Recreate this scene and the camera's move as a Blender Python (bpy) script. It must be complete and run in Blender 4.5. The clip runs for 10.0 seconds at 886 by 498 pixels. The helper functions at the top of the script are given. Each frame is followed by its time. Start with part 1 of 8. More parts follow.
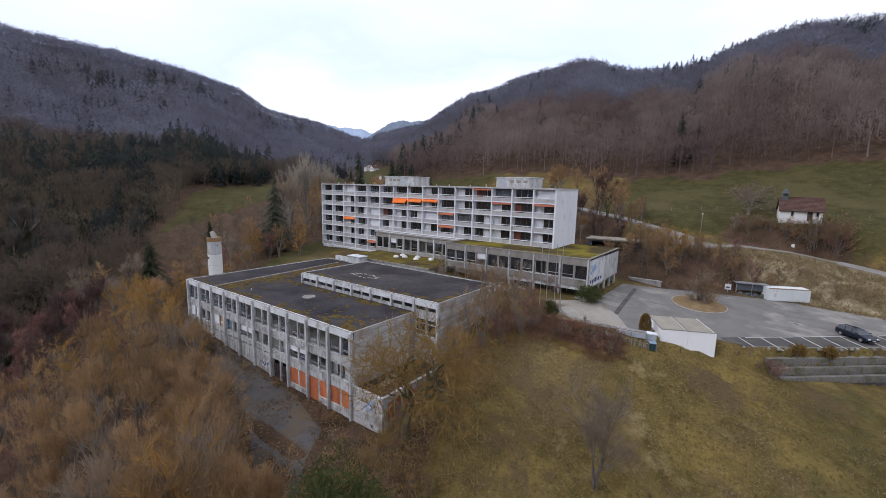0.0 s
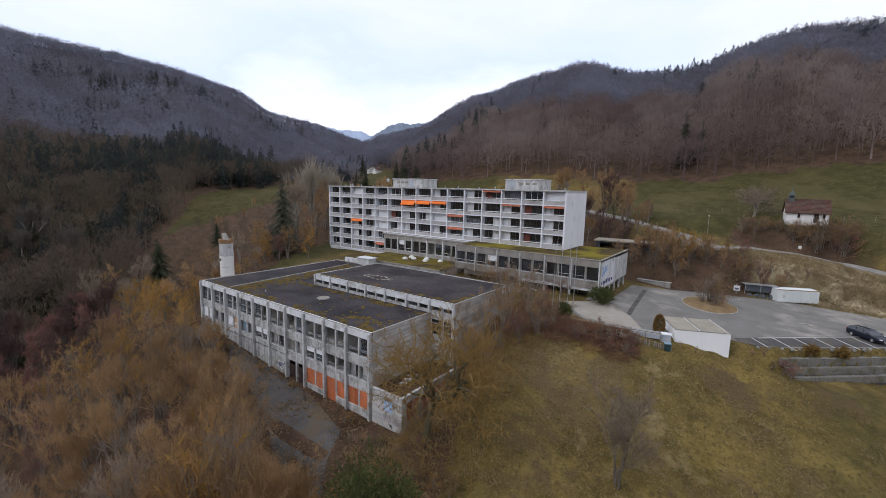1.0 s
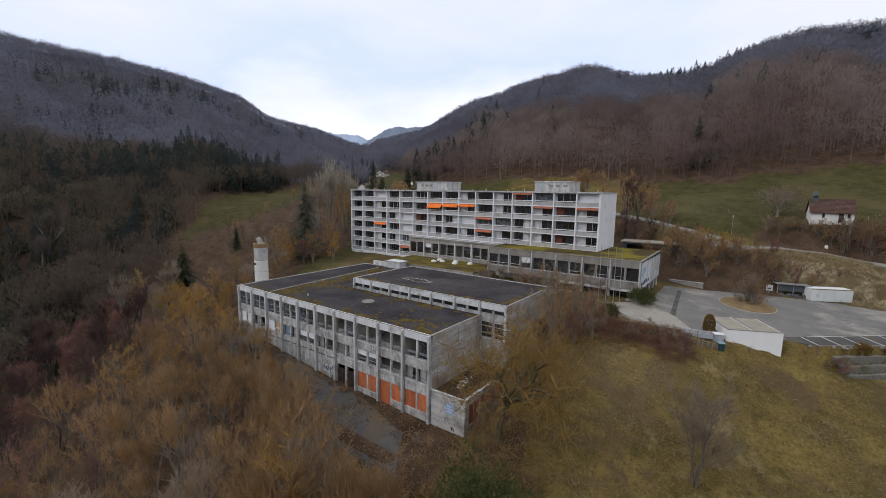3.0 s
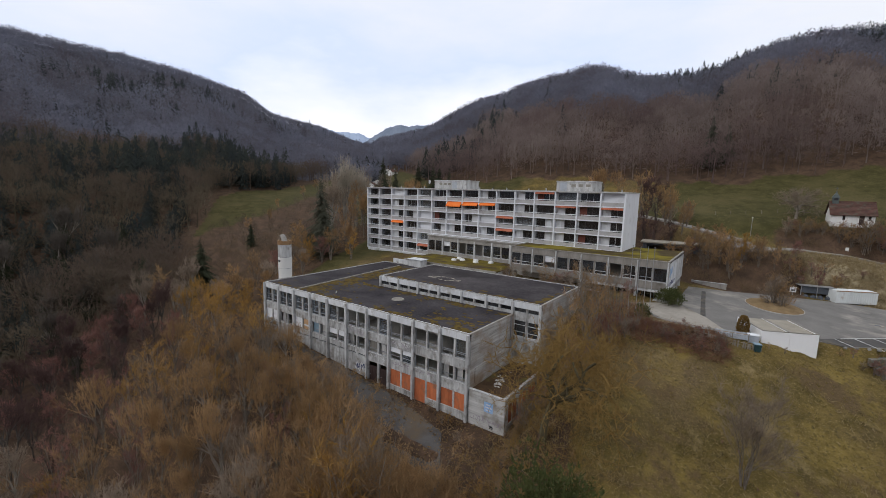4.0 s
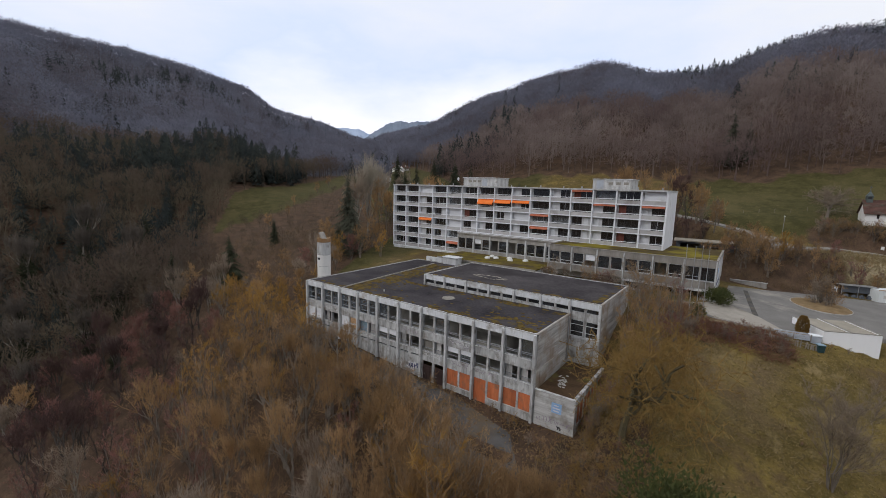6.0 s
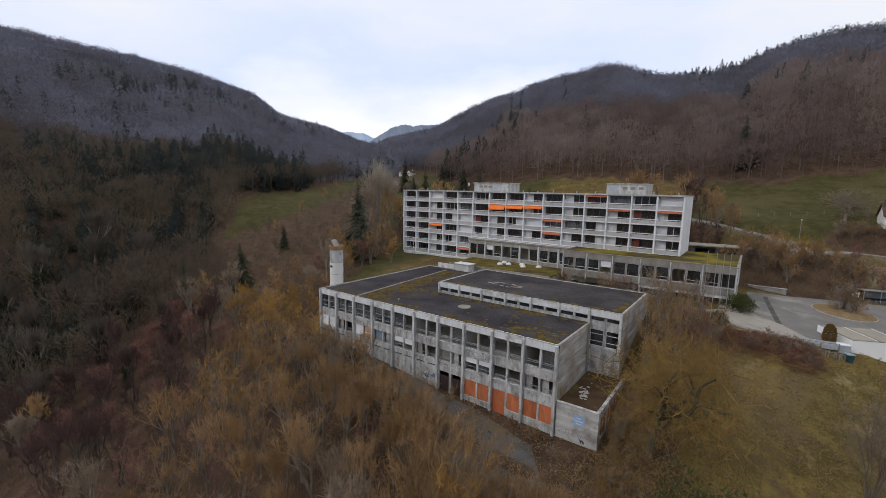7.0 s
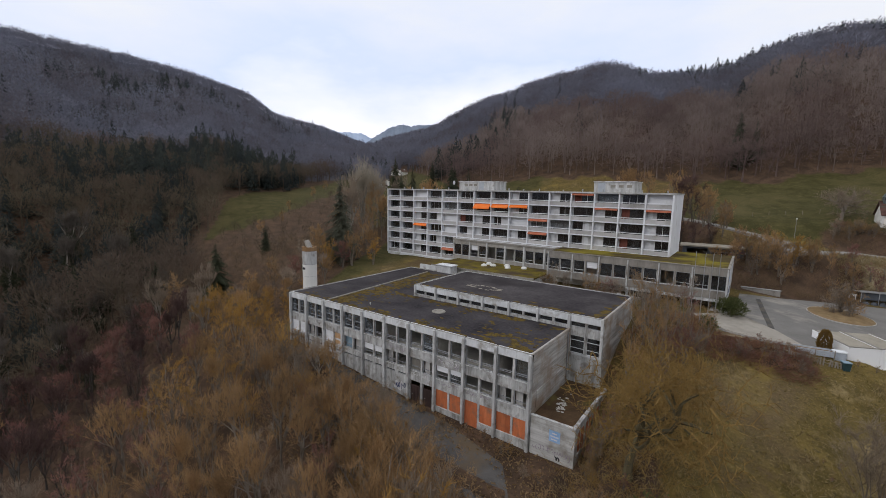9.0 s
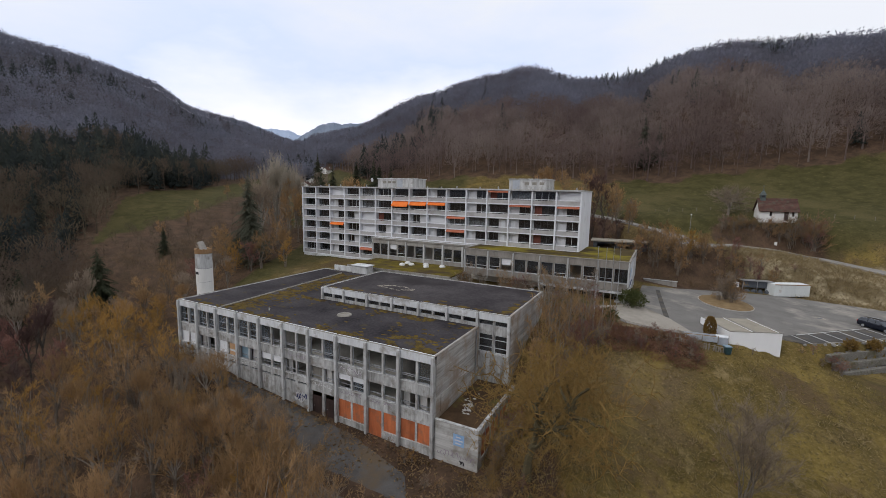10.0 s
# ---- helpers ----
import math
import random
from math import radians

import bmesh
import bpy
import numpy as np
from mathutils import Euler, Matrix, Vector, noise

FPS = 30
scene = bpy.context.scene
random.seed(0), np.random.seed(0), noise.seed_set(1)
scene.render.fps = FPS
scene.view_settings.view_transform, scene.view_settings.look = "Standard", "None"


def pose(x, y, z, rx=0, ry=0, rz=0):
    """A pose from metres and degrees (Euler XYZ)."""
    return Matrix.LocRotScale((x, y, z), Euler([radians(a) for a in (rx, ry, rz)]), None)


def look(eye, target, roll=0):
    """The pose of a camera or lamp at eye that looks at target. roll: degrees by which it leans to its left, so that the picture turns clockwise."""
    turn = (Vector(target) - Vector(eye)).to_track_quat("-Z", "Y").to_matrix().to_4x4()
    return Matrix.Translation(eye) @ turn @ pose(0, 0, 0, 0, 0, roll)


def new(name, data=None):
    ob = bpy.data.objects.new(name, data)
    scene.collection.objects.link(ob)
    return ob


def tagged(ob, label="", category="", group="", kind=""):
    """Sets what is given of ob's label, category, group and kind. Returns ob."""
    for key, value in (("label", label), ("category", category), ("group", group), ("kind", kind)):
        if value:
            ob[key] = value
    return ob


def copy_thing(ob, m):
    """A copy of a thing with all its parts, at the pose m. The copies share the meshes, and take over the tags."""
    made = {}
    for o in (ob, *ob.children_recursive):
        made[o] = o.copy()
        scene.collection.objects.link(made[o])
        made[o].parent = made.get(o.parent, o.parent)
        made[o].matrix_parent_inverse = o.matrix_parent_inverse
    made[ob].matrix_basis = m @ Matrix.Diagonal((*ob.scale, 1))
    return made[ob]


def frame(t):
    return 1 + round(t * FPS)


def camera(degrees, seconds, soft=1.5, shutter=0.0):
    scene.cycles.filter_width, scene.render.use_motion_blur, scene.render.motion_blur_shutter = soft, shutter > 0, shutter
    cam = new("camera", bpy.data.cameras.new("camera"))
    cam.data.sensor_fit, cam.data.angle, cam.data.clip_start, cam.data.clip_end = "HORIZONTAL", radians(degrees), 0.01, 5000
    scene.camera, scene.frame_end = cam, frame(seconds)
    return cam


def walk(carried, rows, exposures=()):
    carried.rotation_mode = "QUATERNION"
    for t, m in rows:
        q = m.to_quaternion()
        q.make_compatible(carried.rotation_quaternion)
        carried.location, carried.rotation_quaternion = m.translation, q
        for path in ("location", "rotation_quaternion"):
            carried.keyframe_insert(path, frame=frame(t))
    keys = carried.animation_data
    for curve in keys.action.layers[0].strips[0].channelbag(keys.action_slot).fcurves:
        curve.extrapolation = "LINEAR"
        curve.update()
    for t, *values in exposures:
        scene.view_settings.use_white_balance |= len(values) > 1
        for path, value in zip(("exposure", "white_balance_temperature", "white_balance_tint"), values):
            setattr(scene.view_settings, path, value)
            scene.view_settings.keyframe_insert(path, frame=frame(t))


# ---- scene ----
cam = camera(93.0, 10.0, soft=0.85)
PATH = [
    (0, (0.426, 0.765, 26.55), (-0.752, 2.355, 26.256), 1.3),
    (0.5, (-0.164, -0.044, 26.532), (-1.34, 1.548, 26.245), 1.3),
    (1, (-1.005, -0.882, 26.449), (-2.181, 0.711, 26.166), 1.3),
    (1.5, (-1.993, -1.859, 26.418), (-3.167, -0.265, 26.139), 1.4),
    (2, (-3.378, -2.904, 26.326), (-4.551, -1.307, 26.05), 1.4),
    (2.5, (-4.834, -4.033, 26.267), (-6.006, -2.435, 25.992), 1.4),
    (2.7, (-5.517, -4.47, 26.262), (-6.682, -2.867, 25.995), 0.8),
    (4, (-10.282, -7.777, 26.072), (-11.446, -6.174, 25.799), 1.4),
    (4.5, (-12.202, -9.044, 26.028), (-13.361, -7.437, 25.755), 1.4),
    (5, (-14.093, -10.254, 25.981), (-15.249, -8.645, 25.709), 1.4),
    (5.5, (-15.559, -11.218, 26.014), (-16.714, -9.608, 25.741), 1.3),
    (5.7, (-16.099, -11.504, 26.01), (-17.254, -9.897, 25.72), 1.6),
    (7, (-18.628, -12.042, 26.67), (-19.805, -10.449, 26.394), 1.2),
    (7.5, (-18.901, -11.426, 26.787), (-20.104, -9.852, 26.508), 1.2),
    (8, (-18.86, -10.422, 26.826), (-20.078, -8.86, 26.546), 1.1),
    (8.5, (-18.525, -9.046, 26.708), (-19.743, -7.485, 26.428), 1.1),
    (9, (-17.929, -7.158, 26.378), (-19.1, -5.56, 26.103), 1.1),
    (9.5, (-17.161, -5.238, 26.115), (-18.248, -3.582, 25.842), 1.1),
    (10, (-16.131, -3.081, 25.876), (-17.043, -1.322, 25.607), 1.2),
]
walk(cam, [(t, look(eye, target, roll)) for t, eye, target, roll in PATH], exposures=[(0, 0.18, 5900, 16), (0.6, 0.12, 5950, 15), (1.5, 0.03, 6080, 13), (2.5, -0.06, 6180, 12), (10, -0.1, 6280, 12)])

# ---- sky and sun -------------------------------------------------------------
world = bpy.data.worlds.new("overcast_sky")
scene.world = world
world.use_nodes = True
wt = world.node_tree
wt.nodes.clear()
SUN_EL, SUN_AZ = 38.0, 215.0       # soft sun behind the cloud, bearing from +y towards +x


def wnode(kind, **kw):
    n = wt.nodes.new(kind)
    for k, v in kw.items():
        n.inputs[k].default_value = v
    return n


sky = wt.nodes.new("ShaderNodeTexSky")
sky.sky_type = "NISHITA"
sky.sun_disc = False
sky.sun_elevation = radians(SUN_EL)
sky.sun_rotation = radians(SUN_AZ)
sky.air_density, sky.dust_density = 1.0, 3.0
bg_sky = wnode("ShaderNodeBackground", Strength=0.06)
wt.links.new(sky.outputs[0], bg_sky.inputs["Color"])
tc = wt.nodes.new("ShaderNodeTexCoord")
sep = wt.nodes.new("ShaderNodeSeparateXYZ")
wt.links.new(tc.outputs["Generated"], sep.inputs[0])
cl_map = wt.nodes.new("ShaderNodeMapping")
cl_map.inputs["Scale"].default_value = (1.2, 1.2, 3.2)
wt.links.new(tc.outputs["Generated"], cl_map.inputs[0])
cl = wnode("ShaderNodeTexNoise", Scale=2.1, Detail=5.0, Roughness=0.55)
wt.links.new(cl_map.outputs[0], cl.inputs["Vector"])
# cloud deck: bright white over the valley's end, blue-grey overhead
el = wnode("ShaderNodeMapRange", **{"From Min": 0.05, "From Max": 0.5, "To Min": 0.0, "To Max": 1.0})
wt.links.new(sep.outputs["Z"], el.inputs["Value"])
dotp = wt.nodes.new("ShaderNodeVectorMath")
dotp.operation = "DOT_PRODUCT"
dotp.inputs[1].default_value = (-0.60, 0.78, 0.1)
wt.links.new(tc.outputs["Generated"], dotp.inputs[0])
side = wnode("ShaderNodeMapRange", **{"From Min": 0.98, "From Max": 0.6, "To Min": 0.0, "To Max": 0.55})
wt.links.new(dotp.outputs["Value"], side.inputs["Value"])
add = wt.nodes.new("ShaderNodeMath")
add.operation = "ADD"
wt.links.new(el.outputs[0], add.inputs[0])
wt.links.new(side.outputs[0], add.inputs[1])
nz = wnode("ShaderNodeMapRange", **{"From Min": 0.3, "From Max": 0.7, "To Min": -0.25, "To Max": 0.25})
wt.links.new(cl.outputs["Fac"], nz.inputs["Value"])
add2 = wt.nodes.new("ShaderNodeMath")
add2.operation = "ADD"
wt.links.new(add.outputs[0], add2.inputs[0])
wt.links.new(nz.outputs[0], add2.inputs[1])
ramp = wt.nodes.new("ShaderNodeValToRGB")
ramp.color_ramp.elements[0].position = 0.05
ramp.color_ramp.elements[0].color = (0.98, 0.965, 1.0, 1)
ramp.color_ramp.elements[1].position = 1.0
ramp.color_ramp.elements[1].color = (0.80, 0.815, 0.84, 1)
blue = ramp.color_ramp.elements.new(0.55)
blue.color = (0.655, 0.735, 0.92, 1)
wt.links.new(add2.outputs[0], ramp.inputs[0])
bg_cl = wnode("ShaderNodeBackground", Strength=1.25)
wt.links.new(ramp.outputs[0], bg_cl.inputs["Color"])
mixw = wnode("ShaderNodeMixShader", Fac=0.93)
wt.links.new(bg_sky.outputs[0], mixw.inputs[1])
wt.links.new(bg_cl.outputs[0], mixw.inputs[2])
wo = wt.nodes.new("ShaderNodeOutputWorld")
wt.links.new(mixw.outputs[0], wo.inputs[0])

sun_data = bpy.data.lights.new("sun", "SUN")
sun_data.energy, sun_data.angle, sun_data.color = 0.8, radians(25), (1.0, 0.96, 0.9)
sun = new("sun", sun_data)
_a, _e = radians(SUN_AZ), radians(SUN_EL)
sun.matrix_world = look((0, 0, 300), Vector((0, 0, 300)) - Vector((math.sin(_a) * math.cos(_e), math.cos(_a) * math.cos(_e), math.sin(_e))))
scene.view_settings.exposure = 0.0

# ---- materials ---------------------------------------------------------------


def lin(c):
    return (*c, 1.0)


def material(name, a, b, scale=1.0, fine=12.0, rough=0.85, bump=0.15, metal=0.0, stretch=(1, 1, 1), stain=None, stain_at=(0.5, 0.7),
             stain_scale=0.35, local=False, per_object=0.0, spec=0.3, tint=None, thin=0.0):
    """Two colours mixed by coarse and fine noise, a third as stains; local: own coordinates; per_object: brightness that varies by object."""
    m = bpy.data.materials.new(name)
    m.use_nodes = True
    t = m.node_tree
    p = t.nodes["Principled BSDF"]
    p.inputs["Roughness"].default_value = rough
    p.inputs["Metallic"].default_value = metal
    p.inputs["Specular IOR Level"].default_value = spec
    if local:
        src = t.nodes.new("ShaderNodeTexCoord").outputs["Object"]
    else:
        src = t.nodes.new("ShaderNodeNewGeometry").outputs["Position"]
    mp = t.nodes.new("ShaderNodeMapping")
    mp.inputs["Scale"].default_value = stretch
    t.links.new(src, mp.inputs[0])

    def noise_at(sc, detail=4.0, vec=None):
        n = t.nodes.new("ShaderNodeTexNoise")
        n.inputs["Scale"].default_value = sc
        n.inputs["Detail"].default_value = detail
        n.inputs["Roughness"].default_value = 0.6
        t.links.new(vec or mp.outputs[0], n.inputs["Vector"])
        return n

    n1, n2 = noise_at(scale), noise_at(fine, 3.0)
    mm = t.nodes.new("ShaderNodeMath")
    mm.operation = "MULTIPLY_ADD"
    t.links.new(n2.outputs["Fac"], mm.inputs[0])
    mm.inputs[1].default_value = 0.5
    t.links.new(n1.outputs["Fac"], mm.inputs[2])
    mr = t.nodes.new("ShaderNodeMapRange")
    mr.inputs["From Min"].default_value, mr.inputs["From Max"].default_value = 0.48, 1.02
    t.links.new(mm.outputs[0], mr.inputs["Value"])
    mix = t.nodes.new("ShaderNodeMix")
    mix.data_type = "RGBA"
    mix.inputs["A"].default_value, mix.inputs["B"].default_value = lin(a), lin(b)
    t.links.new(mr.outputs[0], mix.inputs["Factor"])
    col = mix.outputs["Result"]
    if stain:
        n3 = noise_at(stain_scale, 5.0, src)
        sr = t.nodes.new("ShaderNodeMapRange")
        sr.inputs["From Min"].default_value, sr.inputs["From Max"].default_value = stain_at
        t.links.new(n3.outputs["Fac"], sr.inputs["Value"])
        mx = t.nodes.new("ShaderNodeMix")
        mx.data_type = "RGBA"
        mx.inputs["B"].default_value = lin(stain)
        t.links.new(sr.outputs[0], mx.inputs["Factor"])
        t.links.new(col, mx.inputs["A"])
        col = mx.outputs["Result"]
    if tint:                                   # tint: colour per tree from the mesh attribute "tint"
        at = t.nodes.new("ShaderNodeAttribute")
        at.attribute_name = "tint"
        mx = t.nodes.new("ShaderNodeMix")
        mx.data_type = "RGBA"
        mx.inputs["B"].default_value = lin(tint)
        t.links.new(at.outputs["Fac"], mx.inputs["Factor"])
        t.links.new(col, mx.inputs["A"])
        col = mx.outputs["Result"]
    if per_object:
        oi = t.nodes.new("ShaderNodeObjectInfo")
        pr = t.nodes.new("ShaderNodeMapRange")
        pr.inputs["To Min"].default_value, pr.inputs["To Max"].default_value = 1 - per_object, 1 + per_object
        t.links.new(oi.outputs["Random"], pr.inputs["Value"])
        hs = t.nodes.new("ShaderNodeHueSaturation")
        t.links.new(pr.outputs[0], hs.inputs["Value"])
        t.links.new(col, hs.inputs["Color"])
        col = hs.outputs["Color"]
    t.links.new(col, p.inputs["Base Color"])
    if thin:                                   # thin stems and leaves take light from both sides
        tl = t.nodes.new("ShaderNodeBsdfTranslucent")
        t.links.new(col, tl.inputs["Color"])
        ms = t.nodes.new("ShaderNodeMixShader")
        ms.inputs[0].default_value = thin
        t.links.new(p.outputs[0], ms.inputs[1])
        t.links.new(tl.outputs[0], ms.inputs[2])
        t.links.new(ms.outputs[0], t.nodes["Material Output"].inputs["Surface"])
    if bump:
        bp = t.nodes.new("ShaderNodeBump")
        bp.inputs["Strength"].default_value = bump
        bp.inputs["Distance"].default_value = 0.05
        t.links.new(mm.outputs[0], bp.inputs["Height"])
        t.links.new(bp.outputs[0], p.inputs["Normal"])
    return m


def glass(name, tone, film=0.12):
    """Window glass: mirror-like coat over a clear pane."""
    m = bpy.data.materials.new(name)
    m.use_nodes = True
    t = m.node_tree
    t.nodes.clear()
    tr = t.nodes.new("ShaderNodeBsdfTransparent")
    tr.inputs[0].default_value = lin(tone)
    gl = t.nodes.new("ShaderNodeBsdfGlossy")
    gl.inputs["Roughness"].default_value = 0.06
    gl.inputs[0].default_value = (0.8, 0.85, 0.9, 1)
    fr = t.nodes.new("ShaderNodeFresnel")
    fr.inputs[0].default_value = 1.5
    geo = t.nodes.new("ShaderNodeNewGeometry")
    n = t.nodes.new("ShaderNodeTexNoise")
    n.inputs["Scale"].default_value = 0.6
    t.links.new(geo.outputs["Position"], n.inputs["Vector"])
    bp = t.nodes.new("ShaderNodeBump")
    bp.inputs["Strength"].default_value = 0.05
    t.links.new(n.outputs["Fac"], bp.inputs["Height"])
    t.links.new(bp.outputs[0], gl.inputs["Normal"])
    ad = t.nodes.new("ShaderNodeMath")
    ad.operation = "ADD"
    ad.inputs[1].default_value = 0.09
    t.links.new(fr.outputs[0], ad.inputs[0])
    mx = t.nodes.new("ShaderNodeMixShader")
    t.links.new(ad.outputs[0], mx.inputs[0])
    t.links.new(tr.outputs[0], mx.inputs[1])
    t.links.new(gl.outputs[0], mx.inputs[2])
    du = t.nodes.new("ShaderNodeBsdfDiffuse")      # uneven pale film that lightens the pane
    du.inputs[0].default_value = (0.42, 0.44, 0.46, 1)
    mr = t.nodes.new("ShaderNodeMapRange")
    mr.inputs["From Min"].default_value, mr.inputs["From Max"].default_value = 0.3, 0.7
    mr.inputs["To Min"].default_value, mr.inputs["To Max"].default_value = 0.0, film
    t.links.new(n.outputs["Fac"], mr.inputs["Value"])
    m2 = t.nodes.new("ShaderNodeMixShader")
    t.links.new(mr.outputs[0], m2.inputs[0])
    t.links.new(mx.outputs[0], m2.inputs[1])
    t.links.new(du.outputs[0], m2.inputs[2])
    o = t.nodes.new("ShaderNodeOutputMaterial")
    t.links.new(m2.outputs[0], o.inputs[0])
    return m


VERT = (1.0, 1.0, 0.18)      # streaks run down
M = {}
M["concrete"] = material("weathered_concrete", (0.15, 0.145, 0.138), (0.66, 0.665, 0.655), 1.1, 5, 0.9, 0.3, stretch=VERT, stain=(0.15, 0.122, 0.095), stain_at=(0.5, 0.72), stain_scale=0.9)
M["concrete_light"] = material("light_concrete", (0.30, 0.297, 0.29), (0.68, 0.69, 0.69), 1.0, 5, 0.85, 0.2, stretch=VERT, stain=(0.21, 0.19, 0.165), stain_at=(0.53, 0.78), stain_scale=0.9)
BOARDS = (0.16, 0.16, 2.6)    # boards run level
M["board_concrete"] = material("board_marked_concrete", (0.21, 0.20, 0.185), (0.60, 0.585, 0.56), 0.9, 3.2, 0.9, 0.35, stretch=BOARDS, stain=(0.27, 0.20, 0.14), stain_at=(0.46, 0.66), stain_scale=0.32)
M["board_light"] = material("pale_board_marked_concrete", (0.32, 0.315, 0.30), (0.66, 0.655, 0.64), 0.9, 3.2, 0.9, 0.3, stretch=BOARDS, stain=(0.24, 0.215, 0.18), stain_at=(0.52, 0.74), stain_scale=0.6)
M["fascia"] = material("painted_fascia", (0.52, 0.53, 0.54), (0.77, 0.79, 0.81), 0.9, 5, 0.75, 0.1, stretch=VERT, stain=(0.30, 0.275, 0.24), stain_at=(0.52, 0.72), stain_scale=0.7)
M["white_wall"] = material("white_render", (0.70, 0.715, 0.75), (0.83, 0.845, 0.88), 0.5, 5, 0.8, 0.1, stretch=VERT, stain=(0.5, 0.49, 0.48), stain_at=(0.58, 0.85))
M["parapet"] = material("balcony_panel", (0.37, 0.36, 0.355), (0.50, 0.49, 0.485), 0.6, 7, 0.8, 0.1, stretch=VERT, per_object=0.14, stain=(0.24, 0.225, 0.2), stain_at=(0.55, 0.8))
M["loggia"] = material("loggia_render", (0.50, 0.50, 0.51), (0.64, 0.64, 0.65), 0.5, 5, 0.85, 0.1, stretch=VERT, stain=(0.36, 0.35, 0.33), stain_at=(0.55, 0.8), per_object=0.12)
M["frame_dark"] = material("dark_window_frame", (0.05, 0.045, 0.045), (0.10, 0.09, 0.088), 1.0, 9, 0.5, 0.05)
M["rail"] = material("white_rail_paint", (0.594, 0.603, 0.621), (0.702, 0.711, 0.72), 1.0, 9, 0.5, 0.05)
M["frame_grey"] = material("grey_window_frame", (0.21, 0.22, 0.23), (0.32, 0.33, 0.345), 1.0, 9, 0.5, 0.05)
M["frame_white"] = material("white_window_frame", (0.55, 0.56, 0.57), (0.68, 0.69, 0.70), 1.0, 9, 0.5, 0.05)
M["glass"] = glass("window_glass", (0.72, 0.75, 0.77), 0.13)
M["glass_dark"] = glass("tinted_glass", (0.24, 0.24, 0.25), 0.06)
M["blind"] = material("white_blind", (0.66, 0.67, 0.69), (0.78, 0.79, 0.81), 0.5, 14, 0.8, 0.1, stretch=(1, 1, 6), per_object=0.08)
M["curtain"] = material("faded_curtain", (0.30, 0.29, 0.28), (0.48, 0.47, 0.45), 2.0, 12, 0.9, 0.1, stretch=(5, 5, 0.3), per_object=0.2)
M["curtain_red"] = material("red_brown_curtain", (0.10, 0.035, 0.025), (0.20, 0.07, 0.05), 2.0, 12, 0.9, 0.1, stretch=(5, 5, 0.3))
M["orange_awning"] = material("orange_awning_cloth", (0.80, 0.16, 0.02), (0.90, 0.24, 0.05), 0.8, 8, 0.8, 0.05)
M["red_awning"] = material("faded_red_awning_cloth", (0.42, 0.12, 0.06), (0.55, 0.20, 0.12), 0.8, 8, 0.8, 0.05)
M["orange_panel"] = material("orange_board", (0.34, 0.088, 0.034), (0.58, 0.185, 0.075), 1.0, 5, 0.7, 0.1, stretch=VERT, stain=(0.24, 0.12, 0.075), stain_at=(0.5, 0.68), stain_scale=0.9, per_object=0.22)
M["wood_board"] = material("chipboard", (0.42, 0.25, 0.13), (0.56, 0.36, 0.2), 1.5, 14, 0.8, 0.1)
M["room"] = material("bare_room_plaster", (0.42, 0.40, 0.36), (0.66, 0.63, 0.57), 0.8, 5, 0.9, 0.1)
M["door_dark"] = material("dark_door_paint", (0.035, 0.022, 0.02), (0.07, 0.045, 0.04), 1.0, 8, 0.6, 0.05)
M["bitumen"] = material("roof_bitumen", (0.016, 0.014, 0.017), (0.080, 0.072, 0.075), 0.16, 3, 0.9, 0.2, spec=0.12, stain=(0.085, 0.062, 0.018), stain_at=(0.60, 0.74), stain_scale=0.4)
M["bitumen_k"] = material("roof_bitumen_dusty", (0.022, 0.019, 0.022), (0.088, 0.079, 0.080), 0.15, 3, 0.9, 0.2, spec=0.12, stain=(0.032, 0.028, 0.029), stain_at=(0.5, 0.66), stain_scale=0.14)
M["moss"] = material("roof_moss", (0.075, 0.062, 0.015), (0.185, 0.14, 0.024), 0.5, 6, 0.95, 0.5, spec=0.1, stain=(0.07, 0.05, 0.032), stain_at=(0.48, 0.62), stain_scale=0.3)
M["moss_patch"] = material("brown_roof_moss", (0.06, 0.042, 0.016), (0.155, 0.108, 0.024), 1.2, 7, 0.95, 0.5, spec=0.1, stain=(0.05, 0.036, 0.022), stain_at=(0.48, 0.64), stain_scale=0.8)
M["litter_roof"] = material("roof_leaf_litter", (0.045, 0.028, 0.017), (0.105, 0.066, 0.036), 0.6, 7, 0.95, 0.5, spec=0.1, stain=(0.11, 0.095, 0.03), stain_at=(0.52, 0.66), stain_scale=0.4)
M["metal_edge"] = material("roof_edge_metal", (0.17, 0.155, 0.13), (0.34, 0.32, 0.28), 0.8, 8, 0.7, 0.05, metal=0.2)
M["asphalt"] = material("old_asphalt", (0.135, 0.128, 0.118), (0.215, 0.205, 0.19), 0.25, 6, 0.9, 0.2, spec=0.15, stain=(0.31, 0.285, 0.25), stain_at=(0.52, 0.7), stain_scale=0.2)
M["asphalt_dark"] = material("dark_asphalt", (0.06, 0.058, 0.055), (0.105, 0.10, 0.095), 0.4, 8, 0.9, 0.2, spec=0.15, stain=(0.15, 0.125, 0.09), stain_at=(0.5, 0.68), stain_scale=0.35)
M["gravel"] = material("pale_gravel", (0.24, 0.215, 0.18), (0.38, 0.35, 0.30), 0.5, 9, 0.95, 0.4, stain=(0.16, 0.14, 0.11), stain_at=(0.52, 0.7), stain_scale=0.25)
M["road"] = material("lane_asphalt", (0.19, 0.18, 0.165), (0.30, 0.285, 0.26), 0.3, 6, 0.9, 0.2, spec=0.15)
M["paint"] = material("road_paint", (0.5, 0.5, 0.49), (0.68, 0.68, 0.66), 1.2, 9, 0.8, 0.1)
